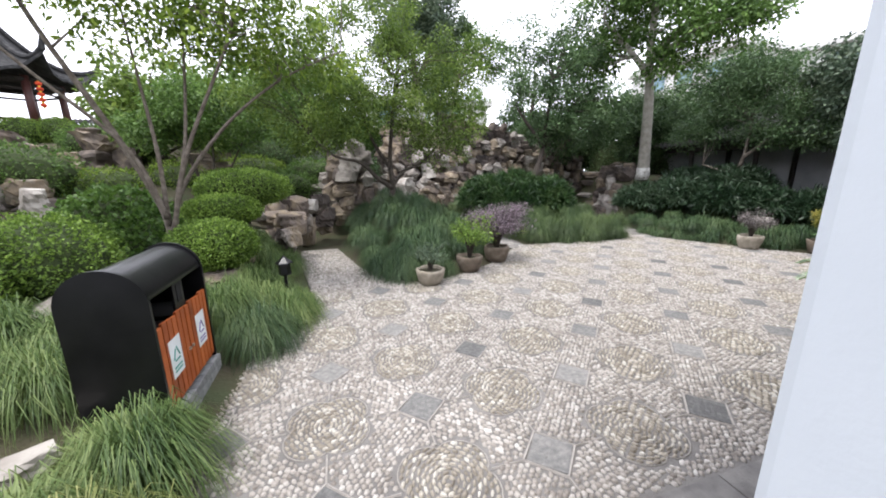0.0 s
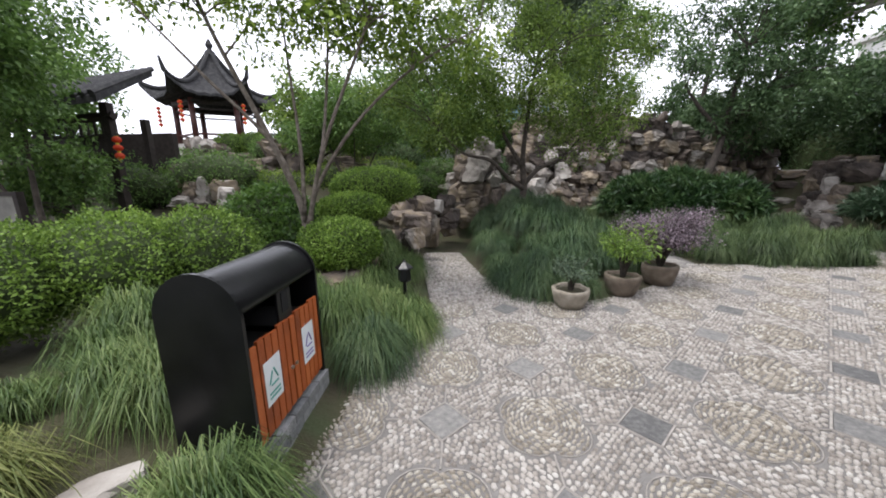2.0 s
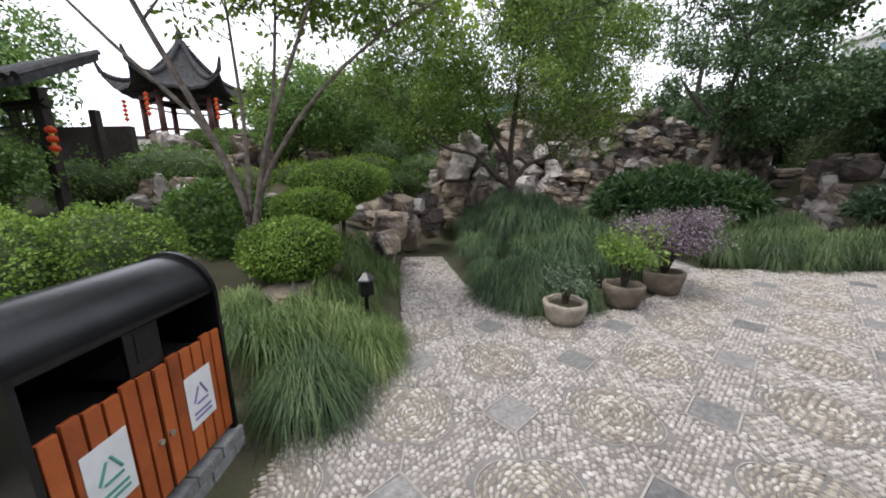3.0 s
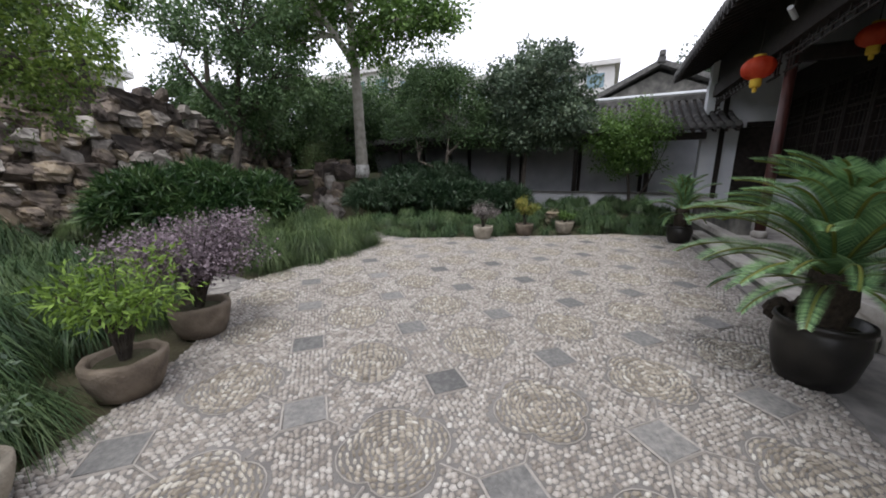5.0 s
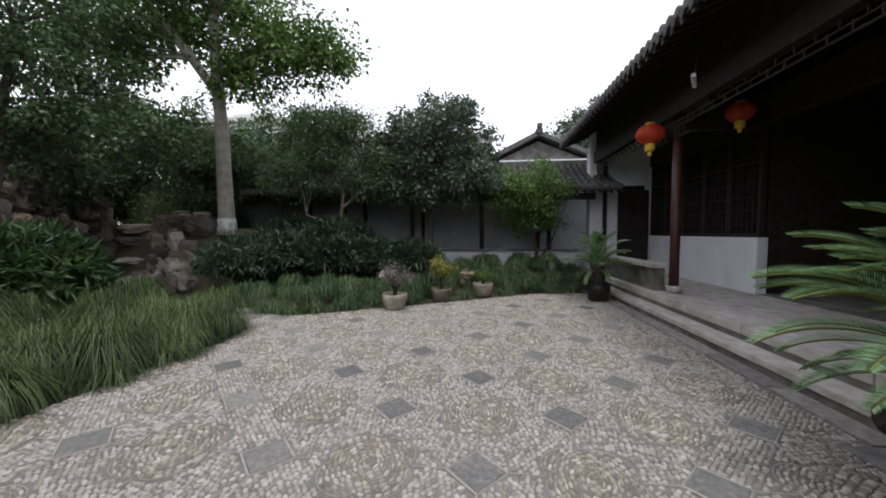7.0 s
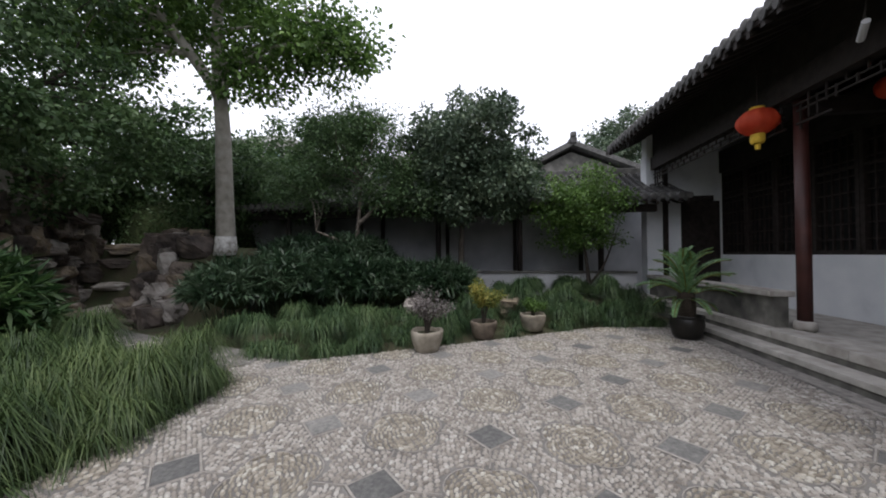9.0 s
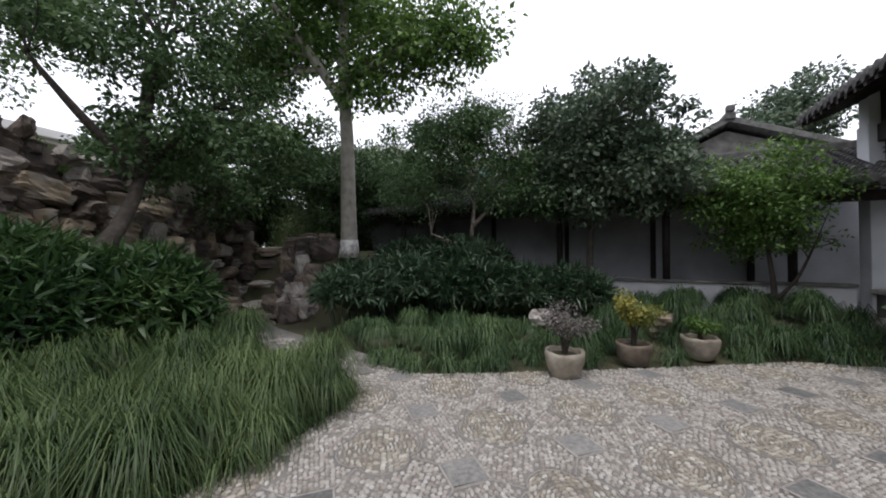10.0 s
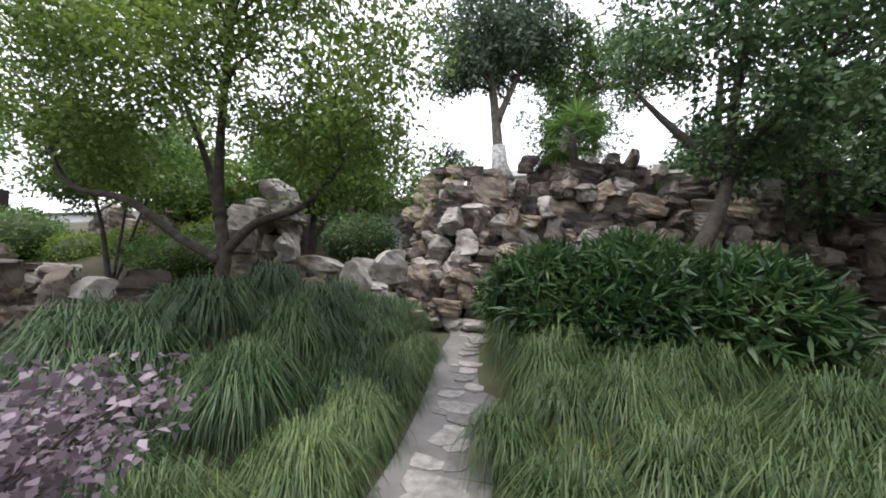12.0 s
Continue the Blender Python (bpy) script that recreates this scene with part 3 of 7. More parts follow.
M_LAMP.node_tree.nodes["Principled BSDF"].inputs["Emission Strength"].default_value = 2.5
for lx, ly, lz, w in ((11.0, -5.0, 3.79, 0.4), (11.8, -5.0, 3.97, 0.4)):
    t = thing("strip_lamp", (lx, ly, lz), "lit white tube lamp hanging inside the dim hall", "lamp", "hall strip lamps")
    part("tube", tube([(lx - w / 2, ly, lz), (lx + w / 2, ly, lz)], [0.025, 0.025], 10), M_LAMP, t)
    part("housing", box(lx - w / 2, lx + w / 2, ly - 0.04, ly + 0.04, lz + 0.03, lz + 0.08), M_STEEL, t)
    for s in (-0.4, 0.4):
        part("rod", box(lx + s * w - 0.006, lx + s * w + 0.006, ly - 0.006, ly + 0.006, lz + 0.08, 5.6), M_WOOD_D, t)


def lantern(x, y, z, size, cord_to, group="porch lanterns", label="round orange-red silk lantern with a yellow fringe"):
    """A ribbed silk lantern: z is the height of its middle."""
    t = thing("lantern", (x, y, z), label, "lantern", group)
    bm = bmesh.new()
    n, rings = 48, []
    for i in range(13):
        a = -1.25 + 2.5 * i / 12
        rings.append([bm.verts.new((x + size * math.cos(a) * (1 + 0.035 * math.cos(12 * b)) * math.cos(b), y + size * math.cos(a) * (1 + 0.035 * math.cos(12 * b)) * math.sin(b), z + 0.8 * size * math.sin(a))) for b in (2 * math.pi * k / n for k in range(n))])
    for a, b in zip(rings, rings[1:]):
        for k in range(n):
            bm.faces.new((a[k], a[(k + 1) % n], b[(k + 1) % n], b[k]))
    part("shade", bm, M_LANTERN, t, "", True)
    part("cap", lathe([(size * 0.36, 0), (size * 0.36, size * 0.14), (size * 0.1, size * 0.16)], (x, y, z + 0.74 * size), 20), M_GOLD, t, "yellow collar")
    part("fringe", lathe([(size * 0.3, -0.55 * size), (size * 0.36, -0.4 * size), (size * 0.36, 0)], (x, y, z - 0.75 * size), 20, wobble=0.02), M_GOLD, t, "yellow fringe skirt")
    part("tassel", lathe([(size * 0.13, -0.36 * size), (size * 0.15, -0.1 * size), (size * 0.1, 0)], (x, y, z - 1.3 * size), 12), M_GOLD, t, "yellow tassel")
    if cord_to:
        part("cord", tube([(x, y, z + 0.85 * size), (x, y, cord_to)], [0.006, 0.006], 6), M_WOOD_D, t)


lantern(11.29, 0.42, 3.62, 0.265, 4.9)
lantern(6.5, 0.46, 3.62, 0.24, 4.9)
lantern(10.58, -0.8, 3.78, 0.22, 4.3)
spot = thing("security_camera", (9.5, 0.6, 3.95), "small pale surveillance camera under the eave", "camera")
part("body", tube([(9.38, 0.7, 3.98), (9.6, 0.55, 3.9)], [0.035, 0.035], 12), M_GREYWALL, spot)
part("arm", tube([(9.5, 0.62, 3.98), (9.5, 0.5, 4.85)], [0.012, 0.012], 8), M_WOOD_D, spot)

# ---- the corridor to the east ----
structure("wall_corridor", box(17.0, 17.25, -4.0, 16.0, -0.1, 3.3), M_AGED_SHADE, "aged white wall behind the corridor, shade in its tone", "wall")
structure("floor_corridor", box(14.95, 17.0, 0.35, 16.0, -0.1, 0.4), M_STONE, "stone floor of the covered corridor", "floor")
bench = thing("corridor_bench", (14.85, 6, 0), "low white bench wall with a dark timber seat", "wall")
part("wall", box(14.75, 14.95, 0.9, 12.0, -0.05, 1.0, 0.01), M_GREYWALL, bench)
part("seat", box(14.68, 15.02, 0.9, 12.0, 1.003, 1.06, 0.01), M_STONE_D, bench)
for i, py in enumerate((1.75, 3.88, 6.17, 8.5, 10.8)):
    p = thing("corridor_post", (14.9, py, 1.06), "slender dark timber corridor post", "post", "corridor posts")
    part("shaft", lathe([(0.075, 0), (0.075, 2.0)], (14.85, py, 1.06), 14), M_WOOD_D, p, "", True)
    q = thing("wall_post", (16.95, py, 0.4), "dark timber post against the corridor wall", "post", "corridor wall posts")
    part("shaft", box(16.86, 16.995, py - 0.06, py + 0.06, 0.4, 3.0, 0.008), M_WOOD_D, q)
cb = thing("corridor_beam", (14.85, 6, 3.0), "dark timber eave beam of the corridor", "beam")
part("beam", box(14.78, 14.92, 0.36, 12.0, 2.62, 2.82, 0.01), M_WOOD_D, cb)
roof_slope("roof_corridor", "grey tiled corridor roof with drip tiles along the eave", -0.35, 13.0, 14.45, 2.95, 16.6, 4.0, along="y")
roof_slope("roof_corridor_rear", "grey tiled rear slope of the corridor roof", -0.35, 13.0, 17.6, 3.3, 16.6, 4.0, along="y", rafters=False, spacing=0.4)
rid = thing("corridor_ridge", (16.6, 6, 4.0), "grey tile ridge of the corridor roof", "ridge")
part("ridge", box(16.5, 16.7, -0.35, 13.0, 3.98, 4.2, 0.04), M_TILE, rid)

# ---- gabled house beyond the corridor ----
house = thing("house", (22, 0.8, 0), "far white house with a grey tiled gable roof", "house")
bm = bmesh.new()
gp = [(-2.6, 0), (-2.6, 4.4), (1.2, 5.95), (4.8, 4.3), (4.8, 0)]
va = [bm.verts.new((20.6, y, z)) for y, z in gp]
vb = [bm.verts.new((27, y, z)) for y, z in gp]
bm.faces.new(va); bm.faces.new(vb[::-1])
for i in range(5):
    bm.faces.new((va[i], va[(i + 1) % 5], vb[(i + 1) % 5], vb[i]))
part("wall", bm, M_STONE_D, house)
for (ya, za), (yb, zb) in (((-3.2, 4.25), (1.2, 6.15)), ((5.4, 4.1), (1.2, 6.15))):
    bm = bmesh.new()
    vs = [bm.verts.new((xx, y, z + d)) for xx in (20.2, 27.4) for (y, z) in ((ya, za), (yb, zb)) for d in (0, 0.16)]
    for q in ((0, 1, 3, 2), (4, 6, 7, 5), (0, 4, 5, 1), (2, 3, 7, 6), (0, 2, 6, 4), (1, 5, 7, 3)):
        bm.faces.new([vs[w] for w in q])
    rf = part("roof", bm, M_TILE, house)
    for i in range(22):
        xx = 20.35 + i * 0.32
        part("tile_row", tube([(xx, ya, za + 0.18), (xx, (ya + yb) / 2, (za + zb) / 2 + 0.17), (xx, yb, zb + 0.18)], [0.07] * 3, 6), M_TILE, rf)
part("ridge", box(20.1, 27.5, 1.05, 1.35, 6.2, 6.45, 0.05), M_TILE, house)
part("finial", box(20.05, 20.3, 1.08, 1.32, 6.45, 6.68, 0.06), M_TILE, house)
part("verge", box(20.2, 20.45, -3.2, 5.4, 4.9, 5.0, 0.02), M_WHITE, house, "white plaster band")

# ---- far apartment blocks ----
def block(x0, x1, y0, y1, z1, floors, label, side):
    b = thing("apartment_building", ((x0 + x1) / 2, (y0 + y1) / 2, 0), label, "building", "far apartment blocks")
    part("wall", box(x0, x1, y0, y1, -0.1, z1), M_CONC, b)
    part("roof", box(x0 - 0.5, x1 + 0.5, y0 - 0.5, y1 + 0.5, z1 + 0.003, z1 + 0.5, 0.05), M_CONC, b)
    part("stair_head", box((x0 + x1) / 2 - 2, (x0 + x1) / 2 + 2, (y0 + y1) / 2 - 2, (y0 + y1) / 2 + 2, z1 + 0.503, z1 + 2.6, 0.05), M_CONC, b)
    h = z1 / floors
    for f in range(floors):
        for face in side:
            length = (y1 - y0) if face == "w" else (x1 - x0)
            for i in range(int(length / 3.2)):
                a = 0.8 + i * 3.2
                z = f * h + 1.0
                if face == "w":
                    w = part("window", box(x0 - 0.05, x0 + 0.02, y0 + a, y0 + a + 1.9, z, z + 1.6), M_CONC, b)
                    part("pane", box(x0 - 0.07, x0 - 0.053, y0 + a + 0.1, y0 + a + 1.8, z + 0.1, z + 1.5), M_GLASS, w)
                else:
                    w = part("window", box(x0 + a, x0 + a + 1.9, y0 - 0.05, y0 + 0.02, z, z + 1.6), M_CONC, b)
                    part("pane", box(x0 + a + 0.1, x0 + a + 1.8, y0 - 0.07, y0 - 0.053, z + 0.1, z + 1.5), M_GLASS, w)


block(44, 58, 3, 24, 12.6, 4, "far pale apartment block with blue-grey windows", "ws")
block(37, 50, 25, 37, 13.0, 4, "far pale apartment block with blue-grey windows", "ws")
block(4, 16, 34, 44, 8.3, 3, "far low grey-white building behind the trees", "s")

# ---- boundary wall behind the garden ----
back_wall = thing("garden_wall", (-2, 22, 0), "white garden wall under a coping of grey tiles", "wall")
part("wall", box(-30, 16, 21.8, 22.1, -0.1, 4.1), M_GREYWALL, back_wall)
part("coping", box(-30, 16, 21.5, 22.4, 4.103, 4.25, 0.05), M_TILE, back_wall)
bm = bmesh.new()
for i in range(110):
    tube([(-12 + i * 0.2, 21.45, 4.3), (-12 + i * 0.2, 21.95, 4.52), (-12 + i * 0.2, 22.45, 4.3)], [0.06, 0.06, 0.06], 6, bm)
part("coping_tiles", bm, M_TILE, back_wall)["kind"] = "stuff"
structure("wall_rear_west", box(-30, -29.7, -8, 22, -0.1, 4), M_GREYWALL, "white wall closing the garden", "wall")
structure("wall_passage", box(-2.2, -1.9, -8, 0.4, -0.1, 3.6), M_WHITE, "white passage wall beside the steps", "wall")

# ---- pavilion on its rock ----
PX, PY, PZ = -12.4, 20.0, 3.6
pav = thing("pavilion", (PX, PY, PZ), "open pavilion with red columns and upswept grey tiled roof", "pavilion")
part("floor", lathe([(2.5, -1.4), (2.5, 0)], (PX, PY, PZ), 6), M_STONE, pav)
for i in range(6):
    a = math.pi / 6 + i * math.pi / 3
    cx, cy = PX + 1.9 * math.cos(a), PY + 1.9 * math.sin(a)
    part("column", lathe([(0.14, 0), (0.13, 2.2)], (cx, cy, PZ), 14), M_RED, pav, "", True)
    b = math.pi / 6 + (i + 1) * math.pi / 3
    dx, dy = PX + 1.9 * math.cos(b), PY + 1.9 * math.sin(b)
    part("beam", tube([(cx, cy, PZ + 2.05), (dx, dy, PZ + 2.05)], [0.14, 0.14], 8), M_WOOD_D, pav)
    part("rail", tube([(cx, cy, PZ + 0.5), (dx, dy, PZ + 0.5)], [0.06, 0.06], 6), M_RED, pav)
    part("screen", tube([(cx, cy, PZ + 1.7), (dx, dy, PZ + 1.7)], [0.05, 0.05], 6), M_WOOD_D, pav)
bm = bmesh.new()
grid = []
NA, NR = 72, 12
for j in range(NR + 1):
    t = j / NR
    ring = []
    for i in range(NA):
        a = 2 * math.pi * i / NA
        corner = abs((((a - math.pi / 6) / (math.pi / 3)) % 1) - 0.5) * 2
        reach = (2.5 + 0.65 * corner ** 3) * t + 0.08
        zz = PZ + 2.25 + 2.5 * (1 - t) ** 1.9 + 0.75 * (corner ** 4) * t ** 3 + (0.05 if i % 2 else 0.0) * t
        ring.append(bm.verts.new((PX + reach * math.cos(a), PY + reach * math.sin(a), zz)))
    grid.append(ring)
for a, b in zip(grid, grid[1:]):
    for i in range(NA):
        bm.faces.new((a[i], a[(i + 1) % NA], b[(i + 1) % NA], b[i]))
ex = bmesh.ops.extrude_face_region(bm, geom=bm.faces[:])["geom"]
for v in ex:
    if isinstance(v, bmesh.types.BMVert):
        v.co.z -= 0.12
roof_p = part("roof", bm, M_TILE_D, pav, "upswept dark tiled roof")
for i in range(6):
    a = math.pi / 6 + i * math.pi / 3
    pts = []
    for j in range(NR + 1):
        t = j / NR
        reach = 3.15 * t + 0.08
        pts.append((PX + reach * math.cos(a), PY + reach * math.sin(a), PZ + 2.33 + 2.5 * (1 - t) ** 1.9 + 0.75 * t ** 3))
    pts.append((PX + 3.4 * math.cos(a), PY + 3.4 * math.sin(a), PZ + 3.6))
    part("hip_ridge", tube(pts, [0.11] * (NR + 1) + [0.05], 7), M_TILE_D, roof_p)
part("finial", lathe([(0.3, 0), (0.22, 0.2), (0.1, 0.3), (0.18, 0.5), (0.05, 0.8)], (PX, PY, PZ + 4.65), 14), M_TILE_D, pav)
for i in (4, 5, 3):
    a = math.pi / 6 + i * math.pi / 3
    for k in range(5):
        lantern(PX + 2.6 * math.cos(a), PY + 2.6 * math.sin(a), PZ + 1.85 - 0.2 * k, 0.1, PZ + 2.2 if k == 0 else 0, "pavilion lanterns", "small red lantern in a hanging string")

# water-side gallery at the west edge, with dark posts
gal = thing("gallery", (-8, 9, 1), "dark timber garden gallery with fretwork under a tiled roof", "gallery")
for gx, gy in ((-7.4, 8.95), (-9.6, 9.3), (-11.5, 9.9), (-8.6, 11.2)):
    part("post", box(gx - 0.09, gx + 0.09, gy - 0.09, gy + 0.09, 0.3, 3.6, 0.01), M_WOOD_D, gal)
part("beam", tube([(-7.2, 8.9, 3.3), (-13, 10.3, 3.3)], [0.1, 0.1], 4), M_WOOD_D, gal)
part("rail", tube([(-7.4, 8.95, 0.95), (-13, 10.3, 0.95)], [0.05, 0.05], 4), M_WOOD_D, gal)
for i in range(22):
    t = i / 21
    part("fret_bar", box(-7.4 - 5.4 * t - 0.02, -7.4 - 5.4 * t + 0.02, 8.95 + 1.3 * t - 0.02, 8.95 + 1.3 * t + 0.02, 2.9, 3.25), M_WOOD_D, gal)
part("fret_rail", tube([(-7.4, 8.95, 2.9), (-12.8, 10.25, 2.9)], [0.025, 0.025], 4), M_WOOD_D, gal)
# Wall coloured dark in place of the gallery's unlit interior.
part("wall", box(-15, -9.0, 12.6, 12.8, 0, 3.4), M_WOOD_D, gal)
bm = bmesh.new()
vs = [bm.verts.new(p) for p in ((-6.8, 8.2, 3.6), (-14, 10.0, 3.6), (-14, 12.2, 4.7), (-7.4, 10.4, 4.7), (-6.8, 8.2, 3.45), (-14, 10.0, 3.45), (-14, 12.2, 4.55), (-7.4, 10.4, 4.55))]
for q in ((0, 1, 2, 3), (7, 6, 5, 4), (0, 4, 5, 1), (1, 5, 6, 2), (2, 6, 7, 3), (3, 7, 4, 0)):
    bm.faces.new([vs[w] for w in q])
# Darkened tile puts the trees' shade into the roof colour.
groof = part("roof", bm, M_TILE_D, gal)
for i in range(24):
    t = i / 23
    part("tile_row", tube([(-6.9 - 7 * t, 8.2 + 1.75 * t, 3.63), (-7.4 - 6.5 * t, 10.4 + 1.75 * t, 4.73)], [0.07, 0.07], 6), M_TILE_D, groof)
for k in range(3):
    lantern(-7.1, 8.75, 2.75 - 0.18 * k, 0.09, 3.3 if k == 0 else 0, "gallery lanterns", "small red lantern in a hanging string")


# ---- rocks ----
def rock_mesh(seed, mat):
    """An angular, bedded limestone block about one metre across."""
    bm = bmesh.new()
    bmesh.ops.create_cube(bm, size=1.0)
    bmesh.ops.subdivide_edges(bm, edges=bm.edges[:], cuts=6, use_grid_fill=True)
    r = random.Random(seed)
    off = Vector((seed * 3.1, seed * 1.7, seed * 0.6))
    for v in bm.verts:
        v.co = v.co.lerp(v.co.normalized() * 0.6, 0.16)
    for _ in range(10):
        d = Vector((r.gauss(0, 1), r.gauss(0, 1), r.gauss(0, 0.55))).normalized()
        lim = 0.34 + 0.17 * r.random()
        for v in bm.verts:
            over = v.co.dot(d) - lim
            if over > 0:
                v.co -= d * over * 0.97
    shelf = [r.uniform(0.86, 1.06) for _ in range(12)]
    dip = (r.uniform(-0.25, 0.25), r.uniform(-0.25, 0.25))
    for v in bm.verts:
        lay = (v.co.z + dip[0] * v.co.x + dip[1] * v.co.y + 0.6) * 5.2 + 0.5 * noise.noise(v.co * 2.0 + off)
        k = shelf[max(0, min(11, int(lay)))]
        crack = abs(noise.noise(v.co * Vector((2.6, 2.6, 4.2)) + off))
        n = noise.fractal(v.co * 3.0 + off, 0.9, 2.0, 4)
        g = 1 + 0.07 * n - 0.17 * max(0.0, 0.13 - crack) / 0.13
        v.co.x *= k * g
        v.co.y *= k * g
        v.co.z *= 1 + 0.06 * n
    return to_mesh("rock", bm, mat)


ROCKS = [rock_mesh(i, M_ROCK) for i in range(14)]
PALE = [rock_mesh(20 + i, M_ROCKP) for i in range(7)]
rr = random.Random(5)


def put_rock(parent, x, y, z, sx, sy, sz, rz=None, pale=False, tilt=12, name="rock"):
    o = new(name, rr.choice(PALE if pale else ROCKS))
    m = Matrix.LocRotScale((x, y, z), Euler((radians(rr.uniform(-tilt, tilt)), radians(rr.uniform(-tilt, tilt)), radians(rr.uniform(0, 360) if rz is None else rz))), (sx, sy, sz))
    if parent is not None:
        o.parent = parent
        m = Matrix.Translation(-parent.location) @ m
    o.matrix_basis = m
    return o


def rock_wall(line, z_low, z_top, label, size=0.55, lean=0.22, skip=0.0, pale=0.18):
    """A dry-stacked rockery face along a line in the plan."""
    t = thing("rockery", (*line[0], 0), label, "rockery", "rockeries")
    pts = bend([(x, y, 0) for x, y in line], 8)
    length = [0.0]
    for a, b in zip(pts, pts[1:]):
        length.append(length[-1] + (b - a).length)
    total, z = length[-1], z_low

    def along(s):
        i = max(1, next((k for k, l in enumerate(length) if l >= s), len(length) - 1))
        a, b = pts[i - 1], pts[i]
        d = (b - a).normalized()
        return a.lerp(b, min(1, (s - length[i - 1]) / max(1e-6, length[i] - length[i - 1]))), d, Vector((-d.y, d.x, 0))
    bm = bmesh.new()
    rows = []
    tall = max(z_top(q / 10) for q in range(11)) - z_low > 1.9
    for q in range(25 if tall else 0):
        p, d, nrm = along(total * q / 24)
        top = max(z_low + 0.15, z_top(q / 24) - 0.25)
        foot = p + nrm * size * 0.25
        crest = p + nrm * (size * 0.3 + lean * (top - z_low))
        rows.append([bm.verts.new((foot.x, foot.y, z_low - 0.3)), bm.verts.new((crest.x, crest.y, top)), bm.verts.new((crest.x + nrm.x * 0.25, crest.y + nrm.y * 0.25, top)), bm.verts.new((foot.x + nrm.x * 0.4, foot.y + nrm.y * 0.4, z_low - 0.3))])
    for a, b in zip(rows, rows[1:]):
        for q in range(4):
            bm.faces.new((a[q], a[(q + 1) % 4], b[(q + 1) % 4], b[q]))
    if tall:
        # Added backing strip that stops sky showing between the stones.
        part("core", bm, M_ROCK, t, "added rock-coloured backing behind the stones")
    while z < max(z_top(q / 10) for q in range(11)):
        hgt = size * rr.uniform(0.55, 0.95)
        s = rr.uniform(0, size * 0.5)
        while s < total:
            w = size * rr.choice((0.6, 0.8, 1.0, 1.25, 1.6)) * rr.uniform(0.85, 1.15)
            u = s / total
            if z < z_top(u) and rr.random() > skip:
                p, d, nrm = along(s)
                p = p + nrm * (lean * (z - z_low) + rr.choice((-0.14, -0.05, 0.0, 0.04, 0.12)) * size * 2)
                put_rock(t, p.x, p.y, z + hgt / 2 + rr.uniform(-0.1, 0.1) * hgt, w * 1.16, size * rr.uniform(0.9, 1.4), hgt * rr.choice((1.0, 1.1, 1.25, 1.7)), math.degrees(math.atan2(d.y, d.x)) + rr.uniform(-16, 16), rr.random() < pale, 9)
            s += w * 0.93
        z += hgt * 0.9
    return t


rock_wall([(2.5, 14.9), (3.3, 14.3), (4.6, 13.85), (5.9, 13.7), (7.3, 13.6), (8.7, 13.9), (10.0, 14.4), (11.2, 14.8), (12.2, 15.1), (12.9, 15.6), (13.2, 16.4)], 0.05, lambda u: 2.75 + 0.55 * min(1, 2.2 * u) + 0.25 * math.sin(u * 17) - 0.9 * max(0, u - 0.86) / 0.14, "tall rockery face of stacked brown and grey limestone", 0.46, 0.1, 0.0, 0.22)
rock_wall([(3.0, 15.3), (4.4, 15.7), (5.6, 16.3), (6.8, 16.6), (8.4, 16.6), (9.6, 16.9)], 2.8, lambda u: 3.75 + 0.35 * math.sin(u * 9) + 0.75 * (0.42 < u < 0.75), "craggy upper rockery behind the hill path", 0.5, 0.1)
rock_wall([(-9.5, 12.5), (-7.5, 11.2), (-5.4, 11.6), (-3.6, 12.0)], 0.5, lambda u: 1.6 + 0.5 * math.sin(u * 7), "low rockery bank of weathered limestone", 0.6, 0.2, 0.1)
rock_wall([(-12.5, 16.8), (-10.5, 16.2), (-8.0, 15.6), (-6.0, 15.2)], 1.4, lambda u: 3.1 - 0.5 * u + 0.4 * math.sin(u * 9), "rock mound under the pavilion", 0.75, 0.25, 0.05)
rock_wall([(-3.2, 12.6), (-1.9, 12.6), (-0.7, 12.4), (0.2, 11.8), (1.2, 11.2), (2.0, 11.2)], 0.5, lambda u: 1.9 + 0.7 * math.sin(2 + u * 6), "rockery of red-brown and pale stones among grass", 0.5, 0.15, 0.05, 0.35)
rock_wall([(-1.4, 10.0), (-0.6, 9.0), (-0.2, 8.0), (-0.1, 7.2)], 0.2, lambda u: 1.25 - 0.5 * u, "stones edging the narrow cobbled path", 0.42, 0.1, 0.1, 0.2)
rock_wall([(1.0, 11.0), (2.0, 11.4), (2.9, 11.9), (3.4, 12.5)], 0.3, lambda u: 1.7 - 0.4 * abs(math.sin(u * 5)), "dark hollow rockery behind the garden tree", 0.5, 0.1, 0.05, 0.25)
rock_wall([(-1.0, 8.4), (0.1, 9.6), (0.6, 10.5)], 0.2, lambda u: 0.9, "flat-topped stones beside the grass", 0.5, 0.05, 0.1, 0.3)
rock_wall([(3.2, 13.7), (3.8, 13.4), (4.5, 13.35), (5.3, 13.45), (6.2, 13.4)], 0.05, lambda u: 1.55 - 0.35 * abs(math.sin(u * 7)), "low foot of the rock face beside the path", 0.42, 0.2, 0.0, 0.3)
